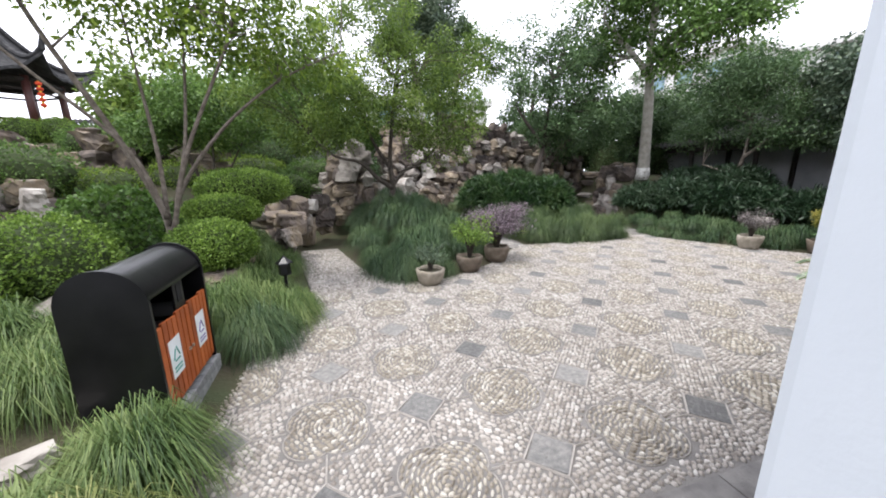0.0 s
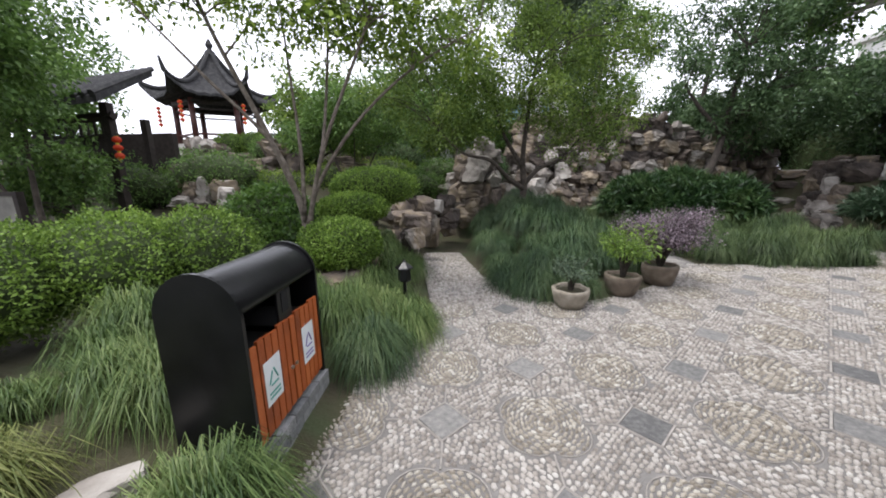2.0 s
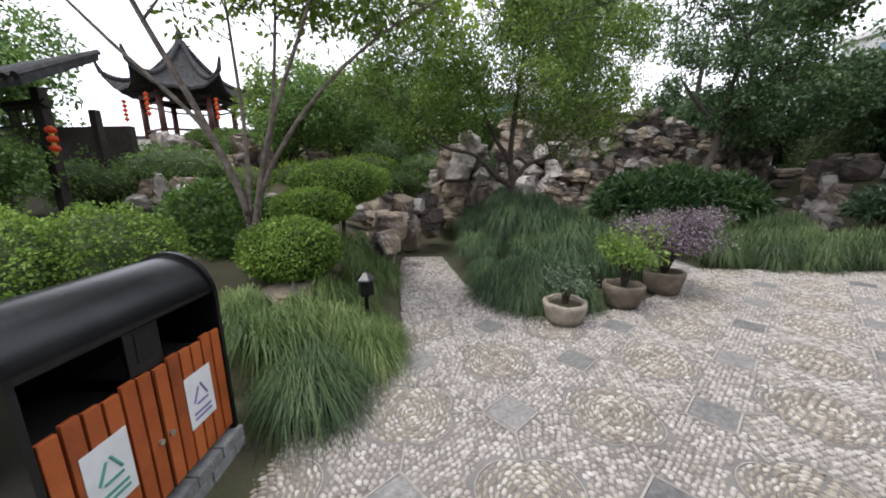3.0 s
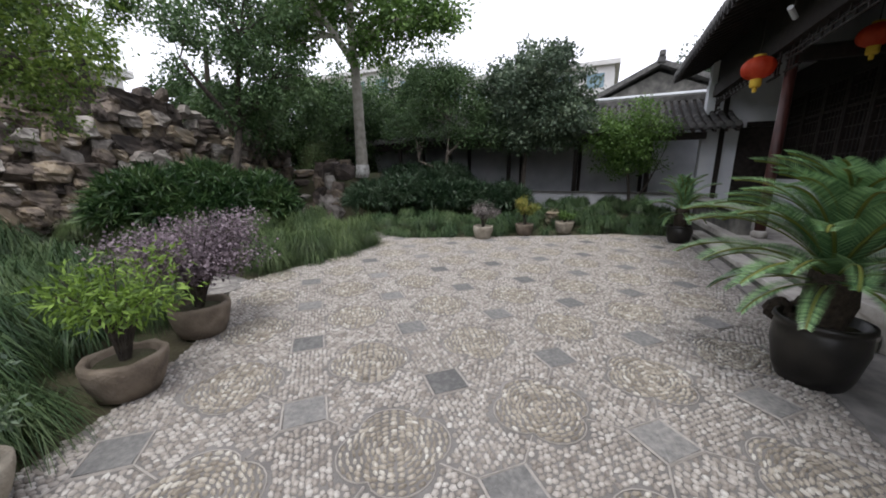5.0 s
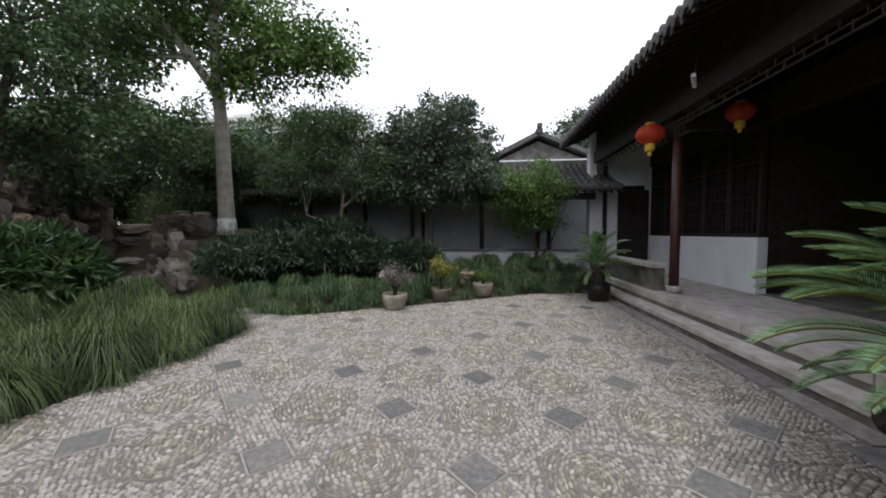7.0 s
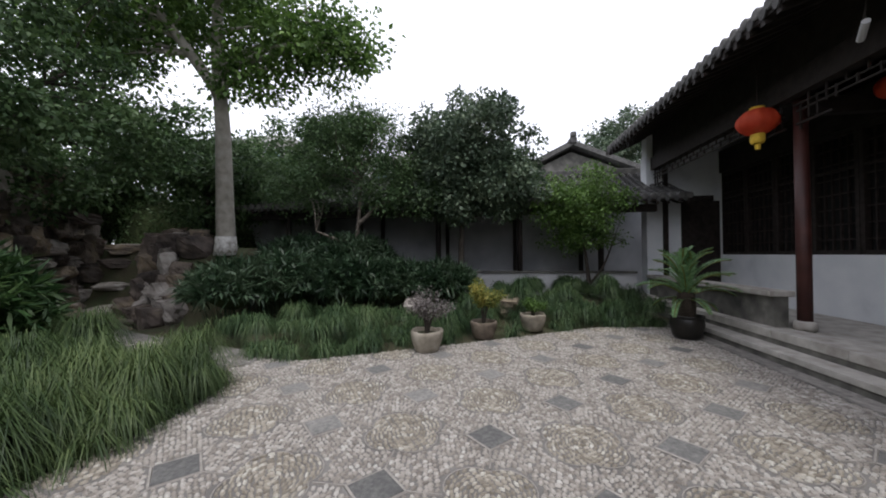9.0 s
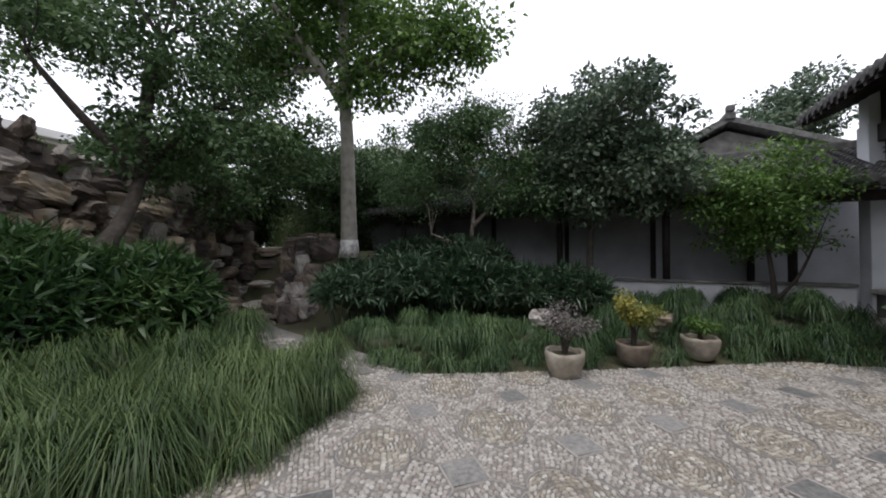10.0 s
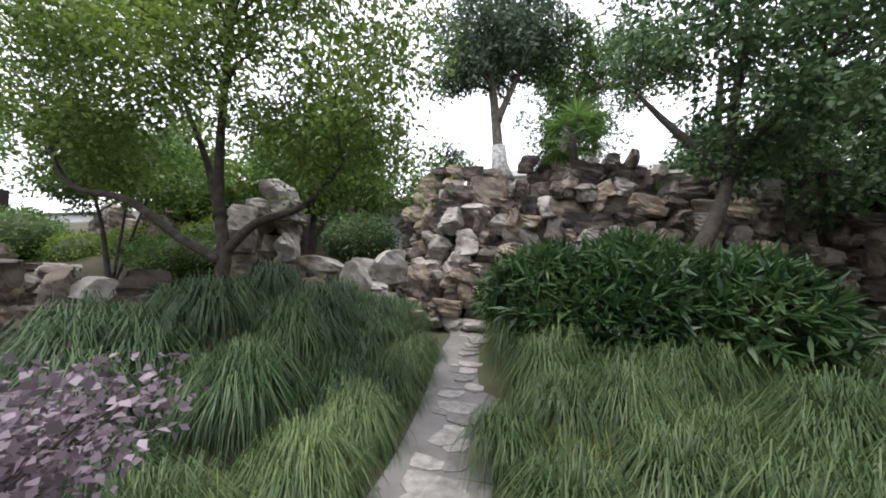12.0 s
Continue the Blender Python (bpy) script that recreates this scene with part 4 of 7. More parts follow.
for lab, x, y, z, s, pale in (("large pale boulder on the rockery", 1.3, 10.75, 2.0, (0.9, 0.7, 0.75), True), ("pale boulder beside the stone path", 3.6, 11.9, 0.35, (0.75, 0.6, 0.6), True), ("brown block beside the stone path", 3.3, 12.2, 0.5, (0.7, 0.5, 0.8), False),
                              ("pale round boulder on the bank", -5.9, 10.5, 1.25, (0.9, 0.7, 0.7), True), ("low pale stone among lilyturf", -0.98, 2.32, 0.22, (0.4, 0.34, 0.2), True), ("flat sandy stone slab among lilyturf", -1.05, 1.9, 0.12, (0.6, 0.5, 0.22), True),
                              ("stone half hidden beside the hedge", -1.75, 4.2, 0.6, (0.8, 0.5, 0.4), True), ("small pale stone beside the path", -0.3, 5.4, 0.22, (0.36, 0.3, 0.26), True), ("grey stone beneath the clipped shrub", -0.62, 6.05, 0.5, (0.45, 0.4, 0.4), False),
                              ("upright pale rock by the garden tree", 2.95, 11.5, 1.05, (0.6, 0.45, 0.9), True), ("grey rock under the clipped shrubs", -0.7, 5.2, 0.4, (0.6, 0.5, 0.4), False), ("pale edging stone among the bamboo", 11.9, 6.2, 0.45, (0.5, 0.4, 0.4), True), ("flat rock among the lilyturf", 13.3, 4.3, 0.3, (0.9, 0.6, 0.5), False), ("pale rock on the rock face", 4.1, 13.9, 2.45, (0.8, 0.6, 0.62), True), ("pale rock on the rock face", 4.5, 13.85, 1.95, (0.7, 0.6, 0.6), True), ("pale rock on the rock face", 3.8, 13.9, 1.85, (0.66, 0.6, 0.7), True), ("pale rock on the rock face", 4.2, 13.8, 1.4, (0.7, 0.6, 0.6), True)):
    tagged(put_rock(None, x, y, z, *s, None, pale, 10, "boulder"), lab, "rock", "garden boulders")

# stone steps climbing beside the rockery
steps = thing("rock_steps", (11.4, 12.8, 0), "rough stone steps climbing between the rocks", "steps")
CLIMB = bend([(11.0, 12.4, 0), (11.6, 13.3, 0), (12.7, 14.2, 0), (13.7, 15.0, 0), (14.3, 16.3, 0)], 4)
for a, b in zip(CLIMB, CLIMB[1:]):
    d = (b - a).normalized()
    m, nrm = (a + b) / 2, Vector((-d.y, d.x, 0))
    g = float(terrain(m.x, m.y))
    put_rock(steps, m.x, m.y, g + 0.02, 0.5, 1.05, 0.26, math.degrees(math.atan2(d.y, d.x)) + rr.uniform(-8, 8), rr.random() < 0.45, 2, "step")
    for side, up in ((0.8, 0.3), (-0.75, 0.2), (-1.15, 0.45)):
        q = m + nrm * side
        put_rock(steps, q.x, q.y, float(terrain(q.x, q.y)) + up * 0.5, rr.uniform(0.45, 0.75), 0.6, rr.uniform(0.4, 0.75), None, rr.random() < 0.2, 10, "rock")
for i in range(95):
    q = CLIMB[rr.randrange(len(CLIMB) - 1)]
    k = rr.choice((-1, 1)) * rr.uniform(0.75, 2.0)
    px, py = q.x - 0.75 * k + rr.uniform(-0.3, 0.3), q.y + 0.66 * k + rr.uniform(-0.3, 0.3)
    if py > 12.9 - 0.5 * (px - 11):
        put_rock(steps, px, py, float(terrain(px, py)) + rr.uniform(0.02, 0.2), rr.uniform(0.4, 0.75), rr.uniform(0.4, 0.65), rr.uniform(0.35, 0.7), None, rr.random() < 0.18, 10, "rock")
# a low dark cave mouth in the rock face
cave = thing("rock_hollow", (12.4, 15.2, 2.0), "dark hollow in the rock face", "hollow")
put_rock(cave, 12.4, 15.0, 2.5, 0.95, 0.6, 0.3, 20, False, 4)
put_rock(cave, 12.05, 14.9, 2.2, 0.3, 0.4, 0.45, 20, False, 4)
put_rock(cave, 12.75, 15.1, 2.2, 0.3, 0.4, 0.45, 20, True, 4)

# flagstone path through the lilyturf
def flag_path(line, width, label, n_across=2):
    pth = thing("stone_path", (*line[0], 0), label, "path", kind="structure")
    pts = bend([(x, y, 0) for x, y in line], 6)
    bm = bmesh.new()
    for a, b in zip(pts, pts[1:]):
        d = (b - a).normalized()
        nrm = Vector((-d.y, d.x, 0))
        vs = [bm.verts.new(p + nrm * s * (width / 2 + 0.03) + Vector((0, 0, float(terrain(p.x, p.y)) + 0.035))) for p, s in ((a, -1), (b, -1), (b, 1), (a, 1))]
        bm.faces.new(vs)
    bmesh.ops.remove_doubles(bm, verts=bm.verts, dist=0.002)
    ex = bmesh.ops.extrude_face_region(bm, geom=bm.faces[:])["geom"]
    for v in ex:
        if isinstance(v, bmesh.types.BMVert):
            v.co.z -= 0.15
    part("bed", bm, M_MORTAR, pth)
    for a, b in zip(pts, pts[1:]):
        d = (b - a).normalized()
        nrm = Vector((-d.y, d.x, 0))
        for k in range(n_across):
            if rr.random() < 0.2:
                continue
            s = (k + 0.5) / n_across - 0.5
            p = a.lerp(b, 0.5 if k % 2 else 1.0) + nrm * s * width * rr.uniform(0.2, 0.8) + Vector((rr.uniform(-0.04, 0.04), rr.uniform(-0.04, 0.04), 0))
            bm = bmesh.new()
            spin = rr.uniform(-0.5, 0.5)
            ca, sa = math.cos(math.atan2(d.y, d.x) + spin), math.sin(math.atan2(d.y, d.x) + spin)
            la, lb, zz = rr.uniform(0.1, 0.17), rr.uniform(0.1, 0.17), float(terrain(p.x, p.y)) + 0.04 + rr.uniform(-0.002, 0.006)
            ring = [(1, 0.35), (0.8, 0.95), (-0.2, 1.05), (-0.9, 0.8), (-1.05, -0.3), (-0.5, -1.0), (0.6, -0.95)]
            f = bm.faces.new([bm.verts.new((p.x + la * u * q * ca - lb * v * q * sa, p.y + la * u * q * sa + lb * v * q * ca, zz)) for u, v, q in ((u, v, rr.uniform(0.8, 1.12)) for u, v in ring)])
            ex = bmesh.ops.extrude_face_region(bm, geom=[f])["geom"]
            for v in ex:
                if isinstance(v, bmesh.types.BMVert):
                    v.co.z -= 0.04
            part("flagstone", bm, M_FLAG, pth)


flag_path([(5.15, 7.7), (5.2, 8.6), (5.1, 9.9), (4.95, 11.2), (4.85, 12.3), (4.65, 13.2)], 0.72, "narrow flagstone path winding between lilyturf banks")
flag_path([(9.6, 8.1), (9.95, 9.2), (10.2, 10.5), (10.5, 11.6), (11.0, 12.5)], 0.75, "worn stone path leading to the rock steps")


# ---- leaves and blades ----
def leaf_quads(c, d, up, length, width):
    """Folded leaf shapes: six vertices and two quads each, along d from c."""
    s = np.cross(d, up)
    s /= np.linalg.norm(s, axis=1, keepdims=True) + 1e-9
    nrm = np.cross(s, d)
    L, Wd = length[:, None], width[:, None]
    v = np.stack([c, c + d * L * 0.42 + s * Wd * 0.5 + nrm * Wd * 0.14, c + d * L - nrm * L * 0.08, c + d * L * 0.42 - s * Wd * 0.5 + nrm * Wd * 0.14], 1)
    base = np.arange(len(c))[:, None] * 4
    f = base + np.array([[0, 1, 2, 3]])
    return v.reshape(-1, 3), f


def unit(v):
    return v / (np.linalg.norm(v, axis=1, keepdims=True) + 1e-9)


def leaf_mass(name, centres, radius, per, leaf, mat, flat=0.75, droop=0.3, outward=None):
    """Many small leaves in clusters round the centres."""
    n = len(centres) * per
    c = np.repeat(centres, per, 0)
    rad = np.repeat(np.broadcast_to(radius, len(centres)), per)
    o = unit(rng.normal(size=(n, 3))) * (rng.random(n) ** 0.45 * rad)[:, None]
    o[:, 2] *= flat
    d = unit(unit(o) * 0.8 + rng.normal(size=(n, 3)) * 0.6 + np.array([0, 0, -droop]))
    up = unit(rng.normal(size=(n, 3)) * 0.7 + np.array([0, 0, 1.0]))
    v, f = leaf_quads(c + o, d, up, leaf[0] * rng.uniform(0.65, 1.25, n), leaf[1] * rng.uniform(0.7, 1.2, n))
    return fast_mesh(name, v, f, mat)


def tree(label, trunks, crown, clusters, per, cluster_r, leaf, leaf_mat, bark, limbs=16, r0=0.1, category="tree", name="tree", whitewash=None, droop=0.3, shell=0.5):
    """trunks: lists of points; crown: ellipsoids (x, y, z, rx, ry, rz)."""
    t = thing(name, trunks[0][0], label, category, "garden trees")
    vol = np.array([e[3] * e[4] * e[5] for e in crown]) ** 0.75
    pick = rng.choice(len(crown), clusters, p=vol / vol.sum())
    E = np.array(crown)[pick]
    u = unit(rng.normal(size=(clusters, 3))) * (rng.random(clusters) ** shell)[:, None]
    cen = E[:, :3] + u * E[:, 3:]
    bm = bmesh.new()
    ends = []
    for nth, pts in enumerate(trunks):
        q = bend(pts, 5)
        rad = [r0 * (1.0 if nth == 0 else 0.6) * (1 - 0.72 * i / (len(q) - 1)) for i in range(len(q))]
        rad[0] *= 1.25
        tube(q, rad, 10, bm)
        ends += [(p, r) for p, r in zip(q, rad)][len(q) // 3:]
    order = rng.permutation(clusters)[:limbs]
    for k in order:
        tip = Vector(cen[k])
        p, r = min(ends, key=lambda e: (e[0] - tip).length + 0.9 * max(0, e[0].z - tip.z + 0.2) + 0.15 * random.Random(int(k)).random())
        mid = p.lerp(tip, 0.5) + Vector((rng.normal() * 0.12, rng.normal() * 0.12, 0.1 * (tip - p).length))
        q = bend([p, mid, tip], 4)
        tube(q, [max(0.008, r * 0.6 * (1 - 0.85 * i / (len(q) - 1))) for i in range(len(q))], 6, bm)
    part("trunk", bm, bark, t, "", True)
    if whitewash:
        part("whitewash", tube(whitewash[0], whitewash[1], 12), M_LIME, t, "whitewashed foot of the trunk", True)
    hang("crown", leaf_mass("crown", cen, cluster_r * rng.uniform(0.75, 1.4, clusters), int(per * 1.75), (leaf[0] * 1.32, leaf[1] * 1.45), leaf_mat, droop=droop), t)
    return t


tree("slender multi-stemmed young tree with airy yellow-green leaves", [[(-1.4, 5.7, 0.7), (-1.45, 5.75, 1.4), (-1.8, 5.7, 2.4), (-2.3, 5.6, 3.6), (-2.6, 5.5, 4.6)], [(-1.38, 5.7, 0.7), (-1.3, 5.8, 1.5), (-1.1, 5.9, 2.4), (-1.0, 6.1, 3.8), (-1.0, 6.2, 4.9)], [(-1.38, 5.72, 0.75), (-1.25, 5.8, 1.6), (-0.6, 5.75, 2.5), (0.2, 5.8, 3.2), (1.1, 5.9, 3.7)], [(-1.4, 5.7, 1.2), (-1.5, 6.0, 2.2), (-1.7, 6.3, 3.4), (-1.8, 6.4, 4.6)], [(-1.36, 5.7, 1.1), (-1.0, 5.6, 2.2), (-0.4, 5.5, 3.4), (0.1, 5.5, 4.6)], [(-1.4, 5.7, 1.3), (-1.6, 5.5, 2.2), (-2.2, 5.2, 3.0), (-2.9, 5.1, 3.8)]],
     [(-2.5, 5.4, 4.3, 1.1, 0.9, 0.6), (-0.9, 5.8, 4.0, 1.4, 1.0, 0.8), (0.4, 5.9, 3.7, 1.1, 0.8, 0.5), (-1.3, 5.8, 4.8, 1.9, 1.2, 0.6), (0.3, 5.6, 4.6, 1.0, 0.9, 0.5)], 165, 44, 0.34, (0.075, 0.032), M_L_BRIGHT, M_BARK, 110, 0.058, droop=0.2)
tree("garden tree with a leaning knotty trunk and fresh green leaves", [[(2.2, 9.4, 0.3), (2.25, 9.4, 0.9), (2.36, 9.45, 1.5), (2.3, 9.42, 2.1), (2.35, 9.35, 2.9), (2.5, 9.3, 4.2)], [(2.33, 9.44, 1.55), (2.7, 9.55, 1.95), (3.2, 9.7, 2.15), (3.7, 9.75, 2.65)], [(2.33, 9.44, 1.5), (1.95, 9.25, 1.75), (1.5, 9.0, 2.15), (0.9, 8.85, 2.3), (0.4, 8.9, 2.75)], [(2.32, 9.42, 2.0), (1.9, 9.6, 2.7), (1.6, 9.5, 3.5)]],
     [(2.3, 9.2, 3.5, 1.6, 1.3, 0.9), (3.6, 9.6, 2.75, 1.05, 0.9, 0.65), (1.1, 8.9, 2.95, 1.2, 0.9, 0.6), (2.5, 9.3, 4.5, 1.3, 1.0, 0.9), (0.2, 9.4, 3.0, 0.9, 0.8, 0.7), (1.0, 9.0, 3.9, 1.2, 0.9, 0.8), (3.3, 9.5, 3.6, 1.1, 0.9, 0.7), (0.0, 9.2, 4.5, 1.1, 0.9, 0.7), (0.6, 9.5, 5.3, 1.4, 1.1, 0.8), (2.3, 9.5, 5.5, 1.3, 1.0, 0.7), (4.3, 9.2, 3.4, 0.7, 0.8, 0.7), (3.8, 9.2, 4.6, 1.0, 0.9, 0.8), (-0.8, 9.3, 3.6, 0.8, 0.7, 0.5)], 345, 74, 0.38, (0.055, 0.028), M_L_SUN, M_BARK_DARK, 46, 0.11)
tree("leaning dark-barked tree over the bamboo", [[(7.95, 11.7, 0.7), (8.1, 11.8, 1.5), (8.45, 12.0, 2.1), (8.75, 12.2, 2.8), (8.8, 12.1, 3.9), (8.9, 11.9, 5.2)], [(8.75, 12.2, 2.9), (9.3, 12.0, 3.8), (9.9, 11.7, 4.6)], [(8.75, 12.2, 2.9), (8.0, 12.2, 3.7), (7.5, 12.2, 4.3)]],
     [(9.6, 11.8, 4.0, 1.9, 1.5, 1.1), (9.2, 12.0, 5.6, 2.2, 1.7, 1.1), (11.0, 11.4, 3.9, 1.0, 1.1, 0.9), (7.7, 12.2, 4.7, 0.8, 1.0, 0.7), (9.2, 12.2, 3.2, 0.9, 0.8, 0.5), (8.7, 12.2, 6.7, 1.9, 1.5, 1.0)], 155, 70, 0.36, (0.085, 0.045), M_L_DARK, M_BARK_DARK, 40, 0.15)
tree("tall tree with a smooth pale trunk, whitewashed at its foot", [[(13.07, 11.41, 1.6), (13.0, 11.4, 3.0), (12.7, 11.2, 4.6), (12.3, 11.0, 6.2), (12.2, 10.9, 8.0), (12.2, 10.9, 9.6)], [(12.3, 11.0, 6.0), (13.4, 10.2, 7.2), (14.0, 9.6, 8.0)], [(12.5, 11.1, 5.4), (11.6, 11.6, 6.6), (11.0, 12.0, 7.4)]],
     [(12.2, 11.4, 8.4, 2.3, 2.4, 1.9), (12.8, 9.2, 6.6, 1.1, 1.6, 1.1), (11.4, 12.8, 6.6, 1.3, 1.4, 1.0), (12.5, 10.4, 5.7, 0.9, 1.2, 0.6), (12.8, 8.0, 6.4, 0.7, 0.9, 0.7)], 300, 52, 0.56, (0.105, 0.062), M_L_MID, M_BARK_PALE, 60, 0.235, whitewash=([(13.075, 11.415, 1.55), (13.055, 11.41, 1.8), (13.045, 11.408, 2.02)], [0.3, 0.25, 0.238]))
tree("spreading small tree with a pale forked trunk", [[(13.3, 8.06, 0.6), (13.35, 8.05, 1.7), (13.45, 8.0, 2.4), (13.4, 7.9, 3.4)], [(13.33, 8.05, 1.75), (13.0, 8.5, 1.95), (12.8, 8.8, 2.1)], [(13.42, 8.0, 2.3), (13.8, 7.4, 3.0), (14.0, 6.8, 3.6)]],
     [(13.6, 8.2, 4.3, 1.3, 1.7, 0.95), (13.5, 9.2, 3.4, 1.0, 1.4, 0.7), (13.7, 6.9, 3.3, 0.9, 1.2, 0.75), (13.6, 8.1, 4.9, 0.8, 1.0, 0.6)], 210, 75, 0.36, (0.07, 0.03), M_L_DARK, M_BARK, 30, 0.09)
tree("round-headed evergreen tree with dense dark leaves", [[(14.1, 5.45, 0.2), (14.1, 5.45, 1.6), (14.15, 5.4, 2.8), (14.1, 5.4, 4.4)]],
     [(14.1, 5.25, 4.2, 1.4, 1.75, 1.6), (14.1, 5.2, 3.2, 1.3, 1.8, 0.75)], 230, 80, 0.36, (0.1, 0.05), M_L_GREY, M_BARK_DARK, 24, 0.1)
tree("small bushy tree beside the corridor", [[(14.4, 2.2, 0.1), (14.4, 2.2, 0.9), (14.3, 2.3, 1.6), (14.3, 2.4, 2.6)], [(14.4, 2.2, 0.7), (14.5, 1.8, 1.2), (14.5, 1.5, 2.0)]],
     [(14.3, 2.4, 2.9, 0.8, 1.15, 0.95), (14.4, 2.4, 2.2, 0.7, 1.0, 0.6)], 95, 62, 0.32, (0.07, 0.035), M_L_MID, M_BARK_DARK, 22, 0.07)
tree("tall tree on the hilltop with a flared whitewashed foot", [[(5.0, 17.0, 4.1), (4.9, 17.0, 5.0), (4.75, 17.0, 6.6), (4.5, 16.9, 8.6), (4.4, 17, 10)], [(4.85, 17, 6.0), (5.5, 17.0, 7.4), (6.2, 17, 8.6)]],
     [(4.6, 17, 8.6, 2.2, 2.0, 1.7), (3.6, 16.8, 7.6, 1.3, 1.3, 0.8), (5.8, 17, 8.8, 1.5, 1.4, 1.3)], 150, 75, 0.5, (0.12, 0.06), M_L_GREY, M_BARK, 34, 0.22, whitewash=([(5.02, 17.0, 4.05), (4.95, 17.0, 4.6), (4.9, 17.0, 5.2)], [0.42, 0.26, 0.22]))
tree("bare-limbed hilltop tree with sparse bright leaves", [[(6.9, 18.0, 4.0), (7.0, 18, 5.6), (7.5, 18, 7.4), (7.9, 18, 9)]], [(7.6, 17.8, 8.2, 1.6, 1.4, 1.3), (6.6, 17.8, 7.4, 0.9, 0.9, 0.7), (9.3, 17.6, 7.4, 1.4, 1.4, 1.2)], 90, 60, 0.42, (0.1, 0.05), M_L_MID, M_BARK, 30, 0.13)
tree("dark broad evergreen behind the rockery", [[(10.2, 15.6, 2.3), (10.2, 15.6, 4.2), (10.3, 15.5, 6.5)]], [(10.5, 15.4, 3.7, 1.3, 1.3, 1.0), (11.6, 15.4, 3.4, 1.3, 1.3, 1.1)], 90, 60, 0.5, (0.12, 0.06), M_L_DARK, M_BARK_DARK, 24, 0.16)
tree("tall leafy tree behind the corridor", [[(18.5, 12.5, 0), (18.5, 12.5, 3), (18.6, 12.4, 6)]], [(18.5, 12.4, 5.2, 2.4, 2.8, 2.2), (17.2, 14.5, 4.4, 1.8, 2.2, 1.8)], 150, 70, 0.55, (0.13, 0.07), M_L_DARK, M_BARK_DARK, 20, 0.16)
tree("dense evergreen beside the rock steps", [[(14.6, 13.4, 1.6), (14.6, 13.4, 3.0), (14.7, 13.3, 4.6)]], [(14.6, 13.2, 3.8, 1.7, 1.7, 1.5), (15.4, 11.6, 3.4, 1.1, 1.4, 1.1)], 130, 80, 0.45, (0.11, 0.055), M_L_DARK, M_BARK_DARK, 20, 0.12)
tree("light-leaved tree rising behind the hall roof", [[(27, -3.5, 0), (27, -3.5, 5), (27.2, -3.4, 8)]], [(27, -3.2, 8.3, 2.2, 2.0, 1.7), (25.8, -1.5, 7.4, 1.2, 1.2, 0.9)], 80, 60, 0.6, (0.17, 0.09), M_L_GREY, M_BARK, 24, 0.18)
tree("leafy shrub tree by the gallery", [[(-7.0, 6.9, 0.5), (-7.0, 6.9, 1.6), (-6.9, 6.9, 3.0)], [(-7.0, 6.9, 0.8), (-7.6, 6.8, 1.9), (-8.0, 6.7, 3.0)]], [(-7.6, 6.7, 3.6, 1.3, 1.2, 0.9), (-6.8, 6.4, 2.9, 0.8, 0.9, 0.7), (-8.0, 6.4, 4.8, 1.7, 1.2, 0.9), (-6.3, 6.6, 4.4, 0.8, 0.9, 0.8)], 140, 100, 0.4, (0.068, 0.036), M_L_MID, M_BARK_DARK, 34, 0.07)
tree("dark leafy tree by the gallery", [[(-4.6, 3.6, 0.3), (-4.7, 3.7, 1.6), (-5.0, 4.0, 3.0), (-5.0, 4.2, 4.2)]], [(-4.9, 4.2, 3.9, 1.2, 1.2, 1.0), (-4.3, 4.6, 3.3, 0.6, 0.7, 0.6)], 110, 105, 0.36, (0.062, 0.032), M_L_MID, M_BARK, 26, 0.09)
tree("multi-stemmed shrub on the west bank", [[(-2.6, 11.4, 1.0), (-2.9, 11.4, 2.2), (-3.4, 11.4, 3.4)], [(-2.5, 11.4, 1.0), (-2.4, 11.5, 2.4), (-2.4, 11.6, 3.6)], [(-2.4, 11.4, 1.0), (-1.9, 11.4, 2.2), (-1.3, 11.4, 3.3)]], [(-2.4, 11.5, 3.6, 1.7, 1.2, 0.9), (-3.6, 11.5, 3.1, 0.9, 0.9, 0.6), (-1.1, 11.5, 3.2, 0.9, 0.9, 0.6)], 110, 60, 0.36, (0.08, 0.04), M_L_MID, M_BARK_DARK, 34, 0.06)
tree("multi-stemmed bush before the gallery", [[(-7.9, 8.3, 0.6), (-8.1, 8.3, 1.4), (-8.6, 8.2, 2.2)], [(-7.8, 8.3, 0.6), (-7.7, 8.3, 1.5), (-7.4, 8.2, 2.3)], [(-7.85, 8.3, 0.6), (-7.95, 8.2, 1.6), (-8.0, 8.1, 2.5)]], [(-8.0, 8.2, 2.0, 1.2, 0.8, 0.7), (-9.0, 8.5, 1.6, 0.9, 0.8, 0.6)], 80, 50, 0.34, (0.08, 0.04), M_L_MID, M_BARK_DARK, 26, 0.05)
tree("green tree behind the west rockery", [[(0.6, 15.5, 1.5), (0.6, 15.5, 3.2), (0.7, 15.4, 5)]], [(0.6, 15.3, 4.8, 1.8, 1.6, 1.4), (-1.3, 15.8, 4.0, 1.3, 1.3, 0.9)], 110, 70, 0.45, (0.1, 0.05), M_L_MID, M_BARK, 26, 0.12)
tree("dark conifer-like tree behind the rockery", [[(7.6, 22.9, 0), (7.6, 22.9, 5), (7.6, 22.9, 10)]], [(7.6, 22.9, 8.0, 2.2, 2.0, 3.0)], 110, 70, 0.6, (0.14, 0.06), M_L_DARK, M_BARK_DARK, 20, 0.18)
